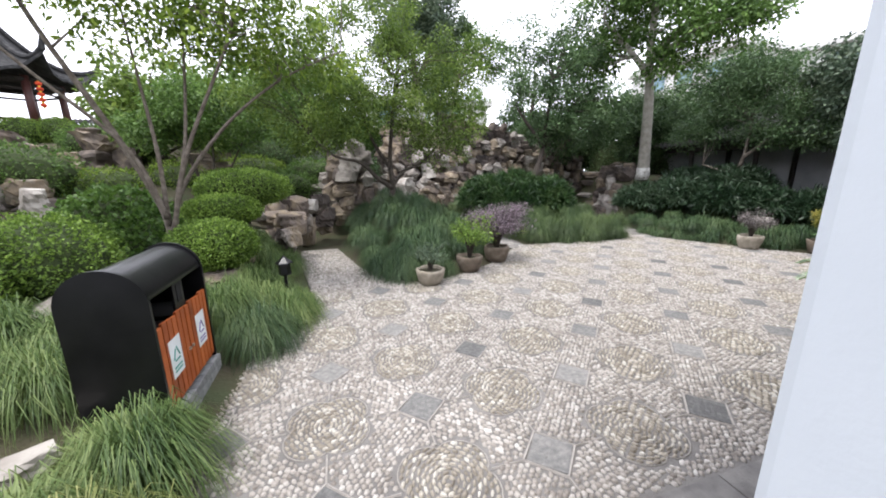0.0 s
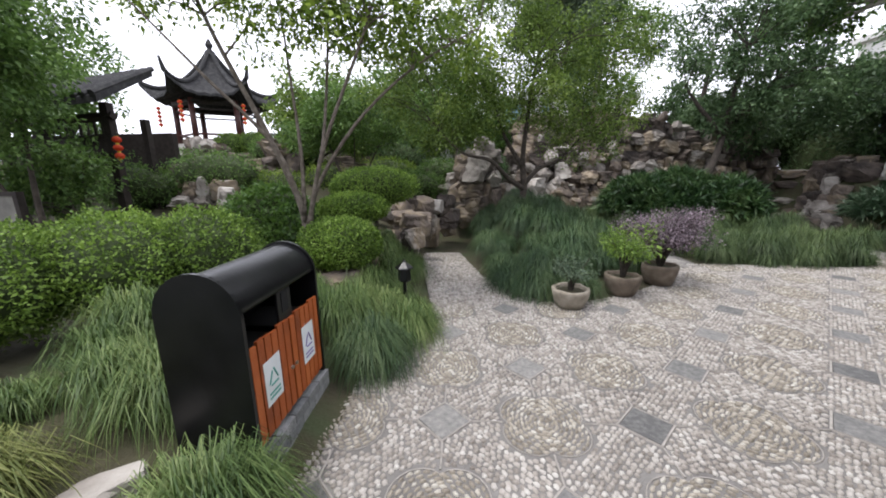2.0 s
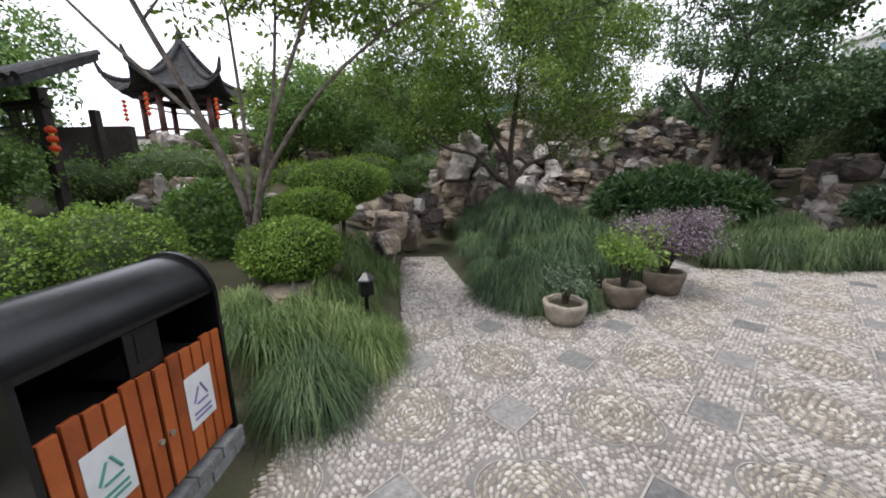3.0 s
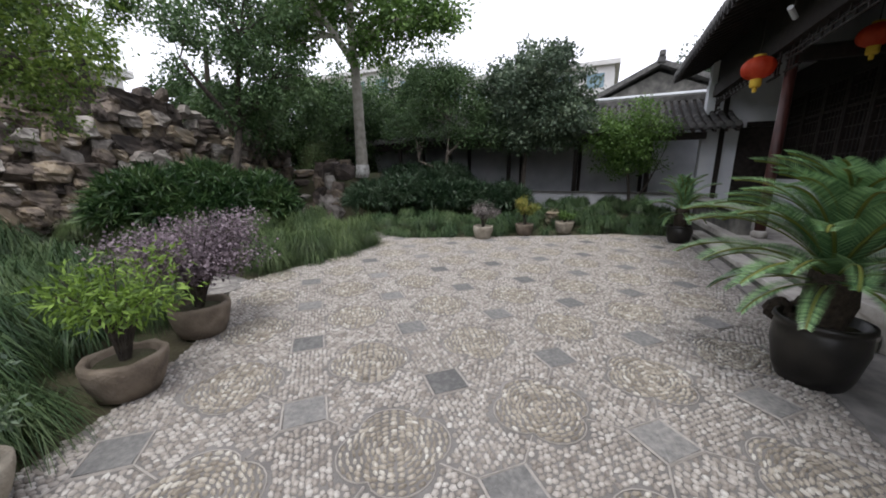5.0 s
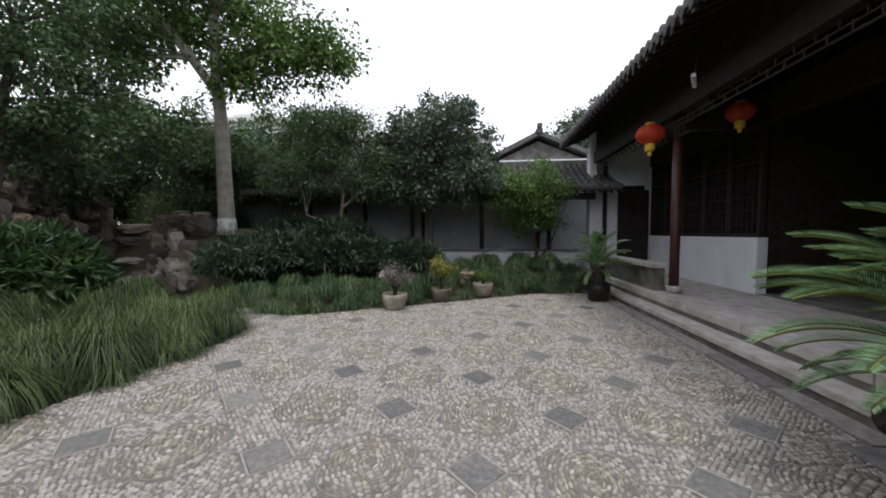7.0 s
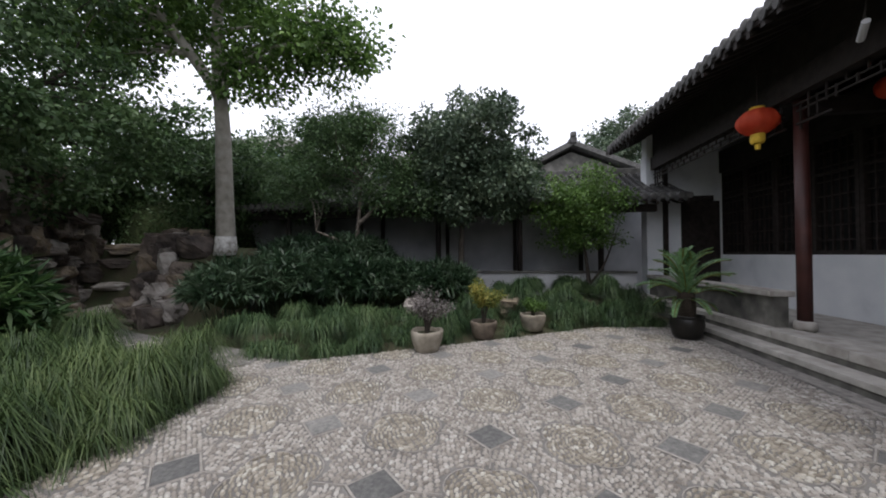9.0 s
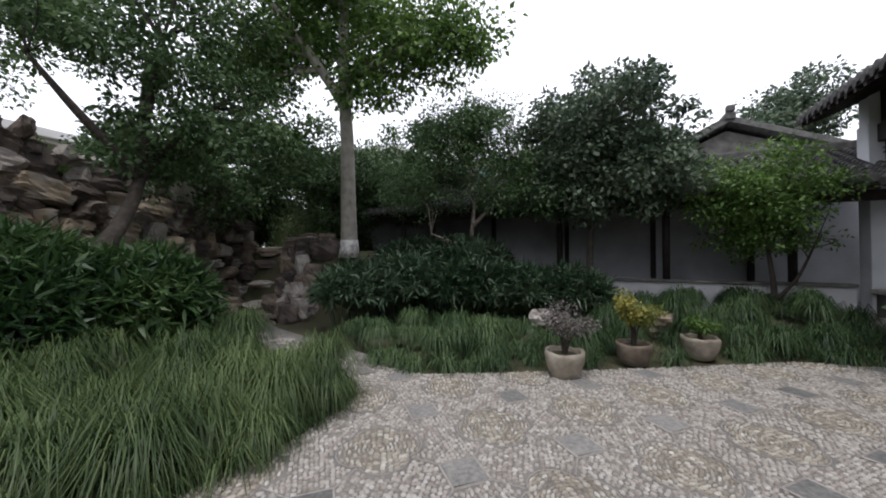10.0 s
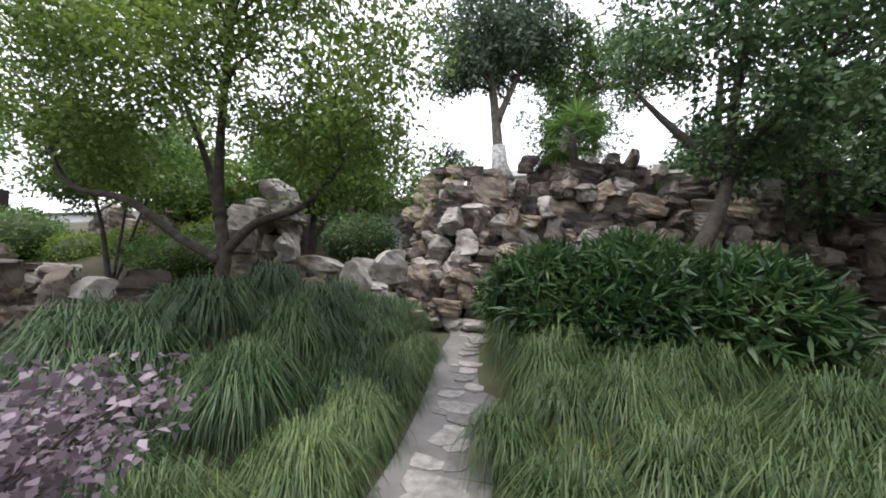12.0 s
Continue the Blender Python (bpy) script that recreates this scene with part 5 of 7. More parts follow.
tree("bare twisted shrub on the hill crest", [[(3.7, 16.6, 3.7), (3.6, 16.6, 4.4), (3.3, 16.6, 4.9), (3.5, 16.6, 5.3)]], [(3.5, 16.6, 5.0, 0.45, 0.4, 0.4)], 16, 16, 0.2, (0.06, 0.03), M_L_GREY, M_BARK_DARK, 14, 0.05)

BACK = [("leafy evergreen before the garden wall", -4.5, 18.5, 4.6, 1.8, 2.2, M_L_MID), ("fresh green tree near the garden wall", -1.6, 19.3, 5.0, 2.0, 2.4, M_L_MID), ("dark tall evergreen beyond the hill", 11.8, 18.9, 4.6, 1.6, 1.7, M_L_DARK), ("dark tall evergreen beyond the hill", 13.2, 17.0, 5.6, 2.3, 2.8, M_L_DARK),
        ("dark tall evergreen near the corridor end", 16.4, 16.4, 4.8, 2.2, 2.4, M_L_DARK), ("dark leafy tree beyond the corridor roof", 19.4, 8.6, 4.0, 1.8, 1.8, M_L_DARK), ("dark leafy tree beyond the corridor roof", 19.2, 5.2, 3.6, 1.4, 1.5, M_L_GREY), ("leafy tree beside the gallery posts", -9.8, 7.0, 4.2, 2.0, 2.2, M_L_MID), ("leafy tree beyond the gallery roof", -13.4, 13.2, 5.4, 2.2, 2.4, M_L_MID), ("leafy tree beyond the pavilion", -7.6, 20.6, 4.6, 1.8, 1.6, M_L_MID),
        ("fresh green tree on the west bank", -4.9, 14.8, 4.4, 1.9, 1.8, M_L_SUN), ("leafy evergreen on the west bank", -2.0, 16.4, 4.8, 2.0, 2.0, M_L_MID), ("leafy evergreen before the garden wall", 1.9, 19.6, 4.4, 1.9, 2.0, M_L_MID)]
for lab, x, y, z, rad, hgt, mt in BACK:
    g = float(terrain(x, y))
    tree(lab, [[(x, y, g - 0.1), (x + 0.1, y, (g + z) / 2), (x, y + 0.1, z + hgt * 0.4)]], [(x, y, z, rad, rad * 0.9, hgt), (x + rad * 0.5, y - 0.4, z - hgt * 0.35, rad * 0.8, rad * 0.7, hgt * 0.6)], 86, 46, 0.52, (0.14, 0.072), mt, M_BARK_DARK, 20, 0.14)


# windmill palm on the rockery
def fan_palm(x, y, z, h, size):
    t = thing("fan_palm", (x, y, z), "windmill palm with drooping fan leaves on the rockery", "palm")
    part("trunk", tube([(x, y, z), (x + 0.03, y, z + h * 0.5), (x, y, z + h)], [0.11, 0.1, 0.09], 10), M_BARK_DARK, t)
    for i in range(15):
        a = i * 2.4
        el = 0.9 - 1.5 * (i / 15)
        d = Vector((math.cos(a) * math.cos(el), math.sin(a) * math.cos(el), math.sin(el)))
        hub = Vector((x, y, z + h)) + d * size * 0.5
        part("stalk", tube([(x, y, z + h), hub], [0.015, 0.01], 5), M_L_DARK, t)
        side = d.cross(Vector((0, 0, 1))).normalized()
        up = side.cross(d)
        n = 22
        ang = np.linspace(-1.9, 1.9, n)
        dirs = np.array([list(math.cos(q) * d + math.sin(q) * side + Vector((0, 0, -0.25 * abs(q)))) for q in ang])
        v, f = leaf_quads(np.repeat(np.array([list(hub)]), n, 0), unit(dirs), np.repeat(np.array([list(up)]), n, 0), np.full(n, size * 0.6), np.full(n, 0.06))
        hang("fan", fast_mesh("fan", v, f, M_L_MID), t)


fan_palm(6.95, 15.5, 3.1, 1.75, 1.15)


def shrub(label, ells, n, leaf, mat, name="clipped_shrub", depth=0.16, stems=None, group="clipped shrubs", fuzz=0.05):
    """A leafy shell over ellipsoids (x, y, z, rx, ry, rz), round a core coloured dark for inner shade."""
    t = thing(name, ells[0][:3], label, "shrub", group)
    area = np.array([(e[3] * e[4] + e[3] * e[5] + e[4] * e[5]) for e in ells])
    n = int(n * 1.35)
    pick = rng.choice(len(ells), n, p=area / area.sum())
    E = np.array(ells)[pick]
    u = unit(rng.normal(size=(n, 3)))
    lump = 1 + fuzz * np.sin(u[:, 0] * 9 + E[:, 0]) * np.cos(u[:, 1] * 8) + rng.normal(size=n) * 0.03
    p = E[:, :3] + u * E[:, 3:] * ((1 - depth * rng.random(n) ** 1.6) * lump)[:, None]
    d = unit(u * 0.6 + rng.normal(size=(n, 3)) * 0.7 + np.array([0, 0, 0.15]))
    v, f = leaf_quads(p, d, unit(rng.normal(size=(n, 3)) + u), leaf[0] * rng.uniform(0.6, 1.3, n), leaf[1] * rng.uniform(0.7, 1.2, n))
    hang("foliage", fast_mesh("foliage", v, f, mat), t)
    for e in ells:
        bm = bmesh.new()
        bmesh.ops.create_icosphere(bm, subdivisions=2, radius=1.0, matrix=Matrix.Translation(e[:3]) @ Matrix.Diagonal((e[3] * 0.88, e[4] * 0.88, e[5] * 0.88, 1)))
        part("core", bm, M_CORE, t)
    for (x, y, z0, z1) in stems or ():
        part("stem", tube([(x, y, z0), (x + 0.03, y, z1)], [0.035, 0.025], 7), M_BARK_DARK, t)
    return t


shrub("clipped bright green shrub cushion, lowest of three", [(-0.83, 5.5, 0.92, 0.55, 0.5, 0.36)], 8600, (0.04, 0.025), M_L_HEDGE, stems=[(-0.83, 5.5, 0.3, 0.7)])
shrub("clipped bright green shrub cushion, middle of three", [(-0.9, 6.4, 1.33, 0.55, 0.5, 0.26)], 7200, (0.04, 0.025), M_L_HEDGE, stems=[(-0.9, 6.4, 0.6, 1.1)])
shrub("clipped bright green shrub cushion, highest of three", [(-0.7, 7.0, 1.65, 0.75, 0.55, 0.34)], 9200, (0.04, 0.025), M_L_HEDGE, stems=[(-0.7, 7.0, 0.7, 1.4)])
shrub("long clipped hedge with a rounded bright top", [(-2.2, 4.75, 0.95, 0.62, 0.55, 0.55), (-2.75, 4.2, 0.95, 0.7, 0.6, 0.56), (-3.4, 3.6, 0.93, 0.75, 0.65, 0.56), (-4.1, 3.0, 0.9, 0.75, 0.65, 0.56)], 34000, (0.04, 0.026), M_L_HEDGE, "hedge", depth=0.26, fuzz=0.1)
shrub("mound draped in trailing green ivy", [(-2.45, 6.7, 0.95, 0.8, 0.75, 0.75), (-1.95, 6.4, 0.75, 0.55, 0.55, 0.6)], 8000, (0.075, 0.055), M_L_IVY, "ivy_mound", fuzz=0.08)
shrub("clipped round bush on the pavilion rock", [(-11.0, 18.6, 3.5, 0.8, 0.8, 0.65)], 3600, (0.07, 0.04), M_L_HEDGE)
shrub("clipped round bush on the pavilion rock", [(-9.9, 18.8, 3.6, 0.7, 0.7, 0.6)], 3000, (0.07, 0.04), M_L_HEDGE)
shrub("loose shrub on the west bank", [(-7.6, 16.6, 3.0, 1.1, 0.9, 0.7), (-6.2, 16.2, 2.8, 0.8, 0.8, 0.6)], 5000, (0.1, 0.04), M_L_MID, fuzz=0.15)
shrub("low yellow-green shrub by the gallery", [(-9.6, 13.2, 1.9, 1.0, 0.8, 0.6), (-8.2, 12.8, 1.6, 0.8, 0.7, 0.5)], 4200, (0.08, 0.05), M_L_BRIGHT, fuzz=0.12)
shrub("dark shrub below the boundary wall", [(-1.6, 14.6, 2.5, 1.0, 0.7, 0.7), (1.6, 14.2, 2.0, 1.0, 0.7, 0.7)], 5000, (0.09, 0.045), M_L_DARK, fuzz=0.12)
shrub("dark evergreen shrub beyond the steps", [(12.2, 17.4, 3.3, 1.3, 0.8, 1.2), (15.0, 16.6, 2.9, 1.0, 0.8, 1.0), (13.7, 17.3, 3.0, 1.2, 0.8, 1.2)], 7000, (0.1, 0.05), M_L_DARK, fuzz=0.15)
shrub("dark evergreen shrub on the rock crest", [(8.2, 15.6, 3.4, 0.8, 0.6, 0.5), (10.6, 15.9, 3.6, 0.9, 0.6, 0.5)], 4000, (0.08, 0.04), M_L_MID, fuzz=0.15)
shrub("dense dark shrub behind the rock steps", [(15.2, 15.6, 1.9, 1.3, 1.2, 1.7), (16.6, 14.4, 1.6, 1.0, 1.2, 1.6), (14.4, 18.6, 2.6, 1.8, 1.0, 1.6), (16.4, 17.0, 2.0, 1.5, 1.2, 1.7)], 11000, (0.12, 0.06), M_L_DARK, fuzz=0.15)
shrub("yellow-green shrub bank beyond the low stones", [(-3.6, 12.9, 1.7, 1.2, 0.8, 0.6), (-1.8, 13.3, 1.9, 1.1, 0.8, 0.6), (-5.4, 12.6, 1.5, 1.1, 0.8, 0.6)], 7000, (0.09, 0.04), M_L_BRIGHT, fuzz=0.15)
shrub("low green shrub bank beside the gallery", [(-7.3, 12.1, 1.9, 1.6, 0.9, 0.85), (-10.4, 13.4, 2.1, 1.8, 1.0, 0.9), (-9.2, 11.2, 1.6, 1.3, 0.8, 0.7)], 8000, (0.1, 0.045), M_L_MID, fuzz=0.16)
shrub("golden twiggy shrub near the steps", [(-2.6, 2.4, 0.6, 0.5, 0.45, 0.4)], 2200, (0.05, 0.03), M_YELLOWL, fuzz=0.2)
shrub("rough green shrub bank behind the garden tree", [(-0.8, 11.6, 1.5, 1.1, 0.8, 0.5), (0.2, 12.8, 1.9, 0.9, 0.7, 0.5)], 5000, (0.1, 0.03), M_L_MID, fuzz=0.15)


# ---- broad-leaved bamboo ----
def bamboo(label, ells, n, mat, leaf=(0.26, 0.044)):
    t = thing("bamboo_thicket", ells[0][:3], label, "bamboo", "bamboo thickets", "stuff")
    area = np.array([(e[3] * e[4] + e[3] * e[5] + e[4] * e[5]) for e in ells])
    pick = rng.choice(len(ells), n // 5, p=area / area.sum())
    E = np.array(ells)[pick]
    u = unit(rng.normal(size=(len(pick), 3)))
    u[:, 2] = np.abs(u[:, 2]) * 1.0 - 0.15
    p = E[:, :3] + u * E[:, 3:] * (1 - 0.4 * rng.random(len(pick)) ** 1.5)[:, None]
    p = np.repeat(p, 5, 0)
    uu = np.repeat(u, 5, 0)
    m = len(p)
    d = unit(uu * 0.5 + rng.normal(size=(m, 3)) * 0.75 + np.array([0, 0, -0.05]))
    v, f = leaf_quads(p, d, unit(rng.normal(size=(m, 3)) * 0.5 + np.array([0, 0, 1])), leaf[0] * rng.uniform(0.6, 1.25, m), leaf[1] * rng.uniform(0.7, 1.3, m))
    hang("leaves", fast_mesh("leaves", v, f, mat), t)
    bm = bmesh.new()
    for q in range(0, len(pick), 12):
        e, w = E[q], u[q]
        top = Vector((e[0] + w[0] * e[3] * 0.8, e[1] + w[1] * e[4] * 0.8, e[2] + w[2] * e[5] * 0.8))
        foot = Vector((e[0] + w[0] * e[3] * 0.5, e[1] + w[1] * e[4] * 0.5, 0))
        foot.z = float(terrain(foot.x, foot.y))
        tube([foot, foot.lerp(top, 0.6) + Vector((0, 0, 0.05)), top], [0.008, 0.006, 0.003], 4, bm)
    part("canes", bm, mat, t)
    # Solid dark-coloured cores imitate the shade within the thicket.
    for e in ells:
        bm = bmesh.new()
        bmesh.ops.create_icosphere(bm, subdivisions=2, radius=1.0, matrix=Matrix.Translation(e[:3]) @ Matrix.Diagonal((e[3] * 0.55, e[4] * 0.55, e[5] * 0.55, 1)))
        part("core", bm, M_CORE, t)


bamboo("thick bank of glossy broad-leaved dwarf bamboo", [(6.1, 11.6, 0.9, 1.0, 1.2, 1.0), (7.2, 11.5, 1.0, 1.1, 1.2, 1.05), (8.3, 11.1, 0.85, 0.9, 1.1, 1.0), (6.9, 10.9, 0.7, 1.3, 0.8, 0.7)], 21000, M_L_BAMBOO)
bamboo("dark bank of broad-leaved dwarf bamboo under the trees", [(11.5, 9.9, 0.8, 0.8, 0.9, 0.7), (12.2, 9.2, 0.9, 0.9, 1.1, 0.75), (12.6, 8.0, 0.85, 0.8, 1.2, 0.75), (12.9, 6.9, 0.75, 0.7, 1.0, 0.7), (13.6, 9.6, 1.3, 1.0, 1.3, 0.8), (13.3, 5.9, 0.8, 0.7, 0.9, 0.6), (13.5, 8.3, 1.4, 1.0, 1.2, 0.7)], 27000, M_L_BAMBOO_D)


# ---- lilyturf ----
def blades(feet, length, spread, width=0.011, hearts=None):
    """Arching blades: feet (n, 3), fanning out from their tussocks' hearts (n, 2). Strips of four quads."""
    n = len(feet)
    az = rng.uniform(0, 2 * math.pi, n)
    if hearts is not None:
        az = np.arctan2(feet[:, 1] - hearts[:, 1], feet[:, 0] - hearts[:, 0]) + rng.normal(size=n) * 1.2
    out = np.stack([np.cos(az), np.sin(az), np.zeros(n)], 1)
    side = np.stack([-np.sin(az), np.cos(az), np.zeros(n)], 1)
    L = length * rng.uniform(0.65, 1.15, n)
    lean = np.clip(spread * rng.random(n) ** 0.5, 0.12, 1)
    reach = L * (0.16 + 0.5 * lean)
    tall = L * (0.6 - 0.3 * lean)
    tip = tall * (0.8 - 1.75 * lean)
    V = []
    for k, (sx, up, fall) in enumerate(((0.0, 0.0, 0.0), (0.14, 0.62, 0.0), (0.42, 1.0, 0.0), (0.76, 0.62, 0.38), (1.0, 0.0, 1.0))):
        c = feet + out * (reach * sx)[:, None]
        c[:, 2] += tall * up + tip * fall
        w = width * (1.0, 1.1, 1.0, 0.7, 0.1)[k]
        V += [c - side * w / 2, c + side * w / 2]
    V = np.stack(V, 1)
    base = np.arange(n)[:, None, None] * 10
    F = base + np.array([[[0, 1, 3, 2], [2, 3, 5, 4], [4, 5, 7, 6], [6, 7, 9, 8]]])
    return V.reshape(-1, 3), F.reshape(-1, 4)


def scatter(poly, gap, keep=1.0):
    P = np.array(poly)
    lo, hi = P.min(0), P.max(0)
    gx, gy = np.meshgrid(np.arange(lo[0], hi[0], gap), np.arange(lo[1], hi[1], gap))
    x = gx.ravel() + rng.uniform(-0.45, 0.45, gx.size) * gap
    y = gy.ravel() + rng.uniform(-0.45, 0.45, gx.size) * gap
    ok = inside(poly, x, y) & (rng.random(x.size) < keep)
    return np.stack([x[ok], y[ok]], 1)


POT_PLACES = [(2.35, 5.55), (3.28, 6.06), (4.12, 6.59), (10.53, 5.68), (11.47, 4.81), (12.21, 3.85), (11.77, 1.35), (-1.05, 2.3), (-1.2, 1.75)]


def lawn(label, poly, gap, per, length, mat, height=0.0, spread=0.8, width=0.012, keep=1.0, bank=0.0):
    """A bed of lilyturf tussocks over a polygon of the plan."""
    c = scatter(poly, gap, keep)
    for qx, qy in POT_PLACES:
        c = c[np.hypot(c[:, 0] - qx, c[:, 1] - qy) > 0.34 + length * 0.45]
    size = rng.uniform(0.6, 1.35, len(c))
    hearts = np.repeat(c, per, 0)
    feet = hearts + rng.normal(size=(len(c) * per, 2)) * (length * 0.11)
    hgt = np.repeat(size, per)
    z = terrain(feet[:, 0], feet[:, 1]) + height * hgt + np.repeat(rng.uniform(-0.3, 1.6, len(c)), per) * height
    V, F = blades(np.column_stack([feet, z]), length * hgt, spread, width, hearts)
    ob = new("lilyturf_bed", fast_mesh("lilyturf_bed", V, F, mat))
    return tagged(ob, label, "grass", kind="stuff")


def tussock(x, y, label, length=0.5, n=420, mat=None, r=0.1, z=None, width=0.0052):
    n = int(n * 2.0)
    t = thing("lilyturf_tussock", (x, y, float(terrain(x, y)) if z is None else z), label, "grass", "lilyturf tussocks")
    f = rng.normal(size=(n, 2)) * r
    feet = np.column_stack([x + f[:, 0], y + f[:, 1], np.full(n, t.location.z + 0.24 * length) - 0.5 * np.hypot(f[:, 0], f[:, 1])])
    V, F = blades(feet, np.full(n, length * 1.45), 1.0, width, np.broadcast_to([x, y], (n, 2)))
    hang("tuft", fast_mesh("tuft", V, F, mat or M_GRASS), t)


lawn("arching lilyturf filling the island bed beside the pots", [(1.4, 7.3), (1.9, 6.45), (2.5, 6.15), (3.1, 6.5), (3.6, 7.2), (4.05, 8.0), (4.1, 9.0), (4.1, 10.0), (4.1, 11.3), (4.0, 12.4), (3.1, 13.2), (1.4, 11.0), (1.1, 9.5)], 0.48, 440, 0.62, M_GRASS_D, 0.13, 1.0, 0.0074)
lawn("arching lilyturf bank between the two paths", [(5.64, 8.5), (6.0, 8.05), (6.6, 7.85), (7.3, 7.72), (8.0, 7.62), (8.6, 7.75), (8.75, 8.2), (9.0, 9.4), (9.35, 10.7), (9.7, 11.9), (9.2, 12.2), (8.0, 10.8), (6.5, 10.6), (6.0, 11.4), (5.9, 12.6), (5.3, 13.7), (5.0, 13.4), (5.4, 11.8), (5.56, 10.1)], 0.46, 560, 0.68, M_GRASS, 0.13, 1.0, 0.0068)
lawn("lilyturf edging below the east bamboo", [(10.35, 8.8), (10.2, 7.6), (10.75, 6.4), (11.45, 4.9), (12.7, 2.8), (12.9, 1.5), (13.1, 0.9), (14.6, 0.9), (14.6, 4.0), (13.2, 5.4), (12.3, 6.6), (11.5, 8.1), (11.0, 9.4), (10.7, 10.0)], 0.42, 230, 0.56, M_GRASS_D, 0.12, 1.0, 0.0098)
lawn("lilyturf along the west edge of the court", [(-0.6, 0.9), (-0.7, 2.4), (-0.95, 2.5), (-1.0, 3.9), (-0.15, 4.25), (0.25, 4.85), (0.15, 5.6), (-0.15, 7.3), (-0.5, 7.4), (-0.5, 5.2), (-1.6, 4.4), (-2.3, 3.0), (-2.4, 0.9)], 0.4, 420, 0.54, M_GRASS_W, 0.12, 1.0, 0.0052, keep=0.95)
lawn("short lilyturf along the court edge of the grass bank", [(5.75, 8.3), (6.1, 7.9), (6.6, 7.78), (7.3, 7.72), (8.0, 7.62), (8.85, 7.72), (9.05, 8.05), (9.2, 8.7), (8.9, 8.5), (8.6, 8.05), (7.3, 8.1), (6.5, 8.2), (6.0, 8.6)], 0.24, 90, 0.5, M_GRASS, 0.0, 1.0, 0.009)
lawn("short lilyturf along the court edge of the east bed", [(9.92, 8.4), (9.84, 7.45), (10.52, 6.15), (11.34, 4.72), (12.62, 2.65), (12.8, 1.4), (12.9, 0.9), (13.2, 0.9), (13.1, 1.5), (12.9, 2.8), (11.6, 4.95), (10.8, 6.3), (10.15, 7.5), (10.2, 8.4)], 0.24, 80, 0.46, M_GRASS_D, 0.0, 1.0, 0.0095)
lawn("rough grass on the west bank", [(-7.5, 5.4), (-2.0, 7.6), (-0.5, 7.8), (-1.2, 9.6), (-3.8, 11.4), (-7.0, 10.4)], 0.55, 60, 0.3, M_GRASS, 0.0, keep=0.6, width=0.016)
lawn("rough grass among the upper rocks", [(-3.5, 13.0), (2.4, 12.2), (3.2, 14.4), (1.0, 17.5), (-4.0, 17.0)], 0.5, 60, 0.32, M_GRASS_Y, 0.0, keep=0.6, width=0.018)
lawn("grass on the hill crest", [(4.4, 14.6), (9.6, 14.0), (10.4, 15.4), (7.6, 16.4), (4.6, 16.0)], 0.5, 60, 0.3, M_GRASS_D, 0.0, keep=0.5, width=0.016)
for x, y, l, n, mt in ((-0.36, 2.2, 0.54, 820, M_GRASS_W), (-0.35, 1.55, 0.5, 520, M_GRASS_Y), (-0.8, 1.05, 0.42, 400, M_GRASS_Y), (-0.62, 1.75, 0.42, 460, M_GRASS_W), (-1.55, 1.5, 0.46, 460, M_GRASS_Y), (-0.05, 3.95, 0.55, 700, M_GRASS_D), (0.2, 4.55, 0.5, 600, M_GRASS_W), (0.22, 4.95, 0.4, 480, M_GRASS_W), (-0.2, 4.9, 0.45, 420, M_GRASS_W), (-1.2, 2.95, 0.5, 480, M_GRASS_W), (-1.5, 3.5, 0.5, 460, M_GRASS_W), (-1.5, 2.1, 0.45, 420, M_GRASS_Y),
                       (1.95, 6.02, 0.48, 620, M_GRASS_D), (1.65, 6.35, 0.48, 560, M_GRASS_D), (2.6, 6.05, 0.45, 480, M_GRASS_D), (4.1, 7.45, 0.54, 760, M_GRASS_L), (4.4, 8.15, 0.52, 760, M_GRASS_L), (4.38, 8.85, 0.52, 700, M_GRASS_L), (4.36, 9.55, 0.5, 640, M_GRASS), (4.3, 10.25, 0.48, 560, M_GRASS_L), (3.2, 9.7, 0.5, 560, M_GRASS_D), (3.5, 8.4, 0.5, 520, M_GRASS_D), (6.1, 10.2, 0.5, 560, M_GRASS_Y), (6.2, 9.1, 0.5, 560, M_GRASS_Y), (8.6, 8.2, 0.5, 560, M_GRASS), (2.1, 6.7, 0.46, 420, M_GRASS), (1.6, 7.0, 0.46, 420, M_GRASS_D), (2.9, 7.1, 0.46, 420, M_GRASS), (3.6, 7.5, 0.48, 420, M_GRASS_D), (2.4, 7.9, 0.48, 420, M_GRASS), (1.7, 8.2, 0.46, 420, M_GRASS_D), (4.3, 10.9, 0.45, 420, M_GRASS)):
    tussock(x, y, "full arching tussock of lilyturf" if mt is not M_GRASS_Y else "yellowish tussock of lilyturf, toned as if sunlit", l, n, mt)


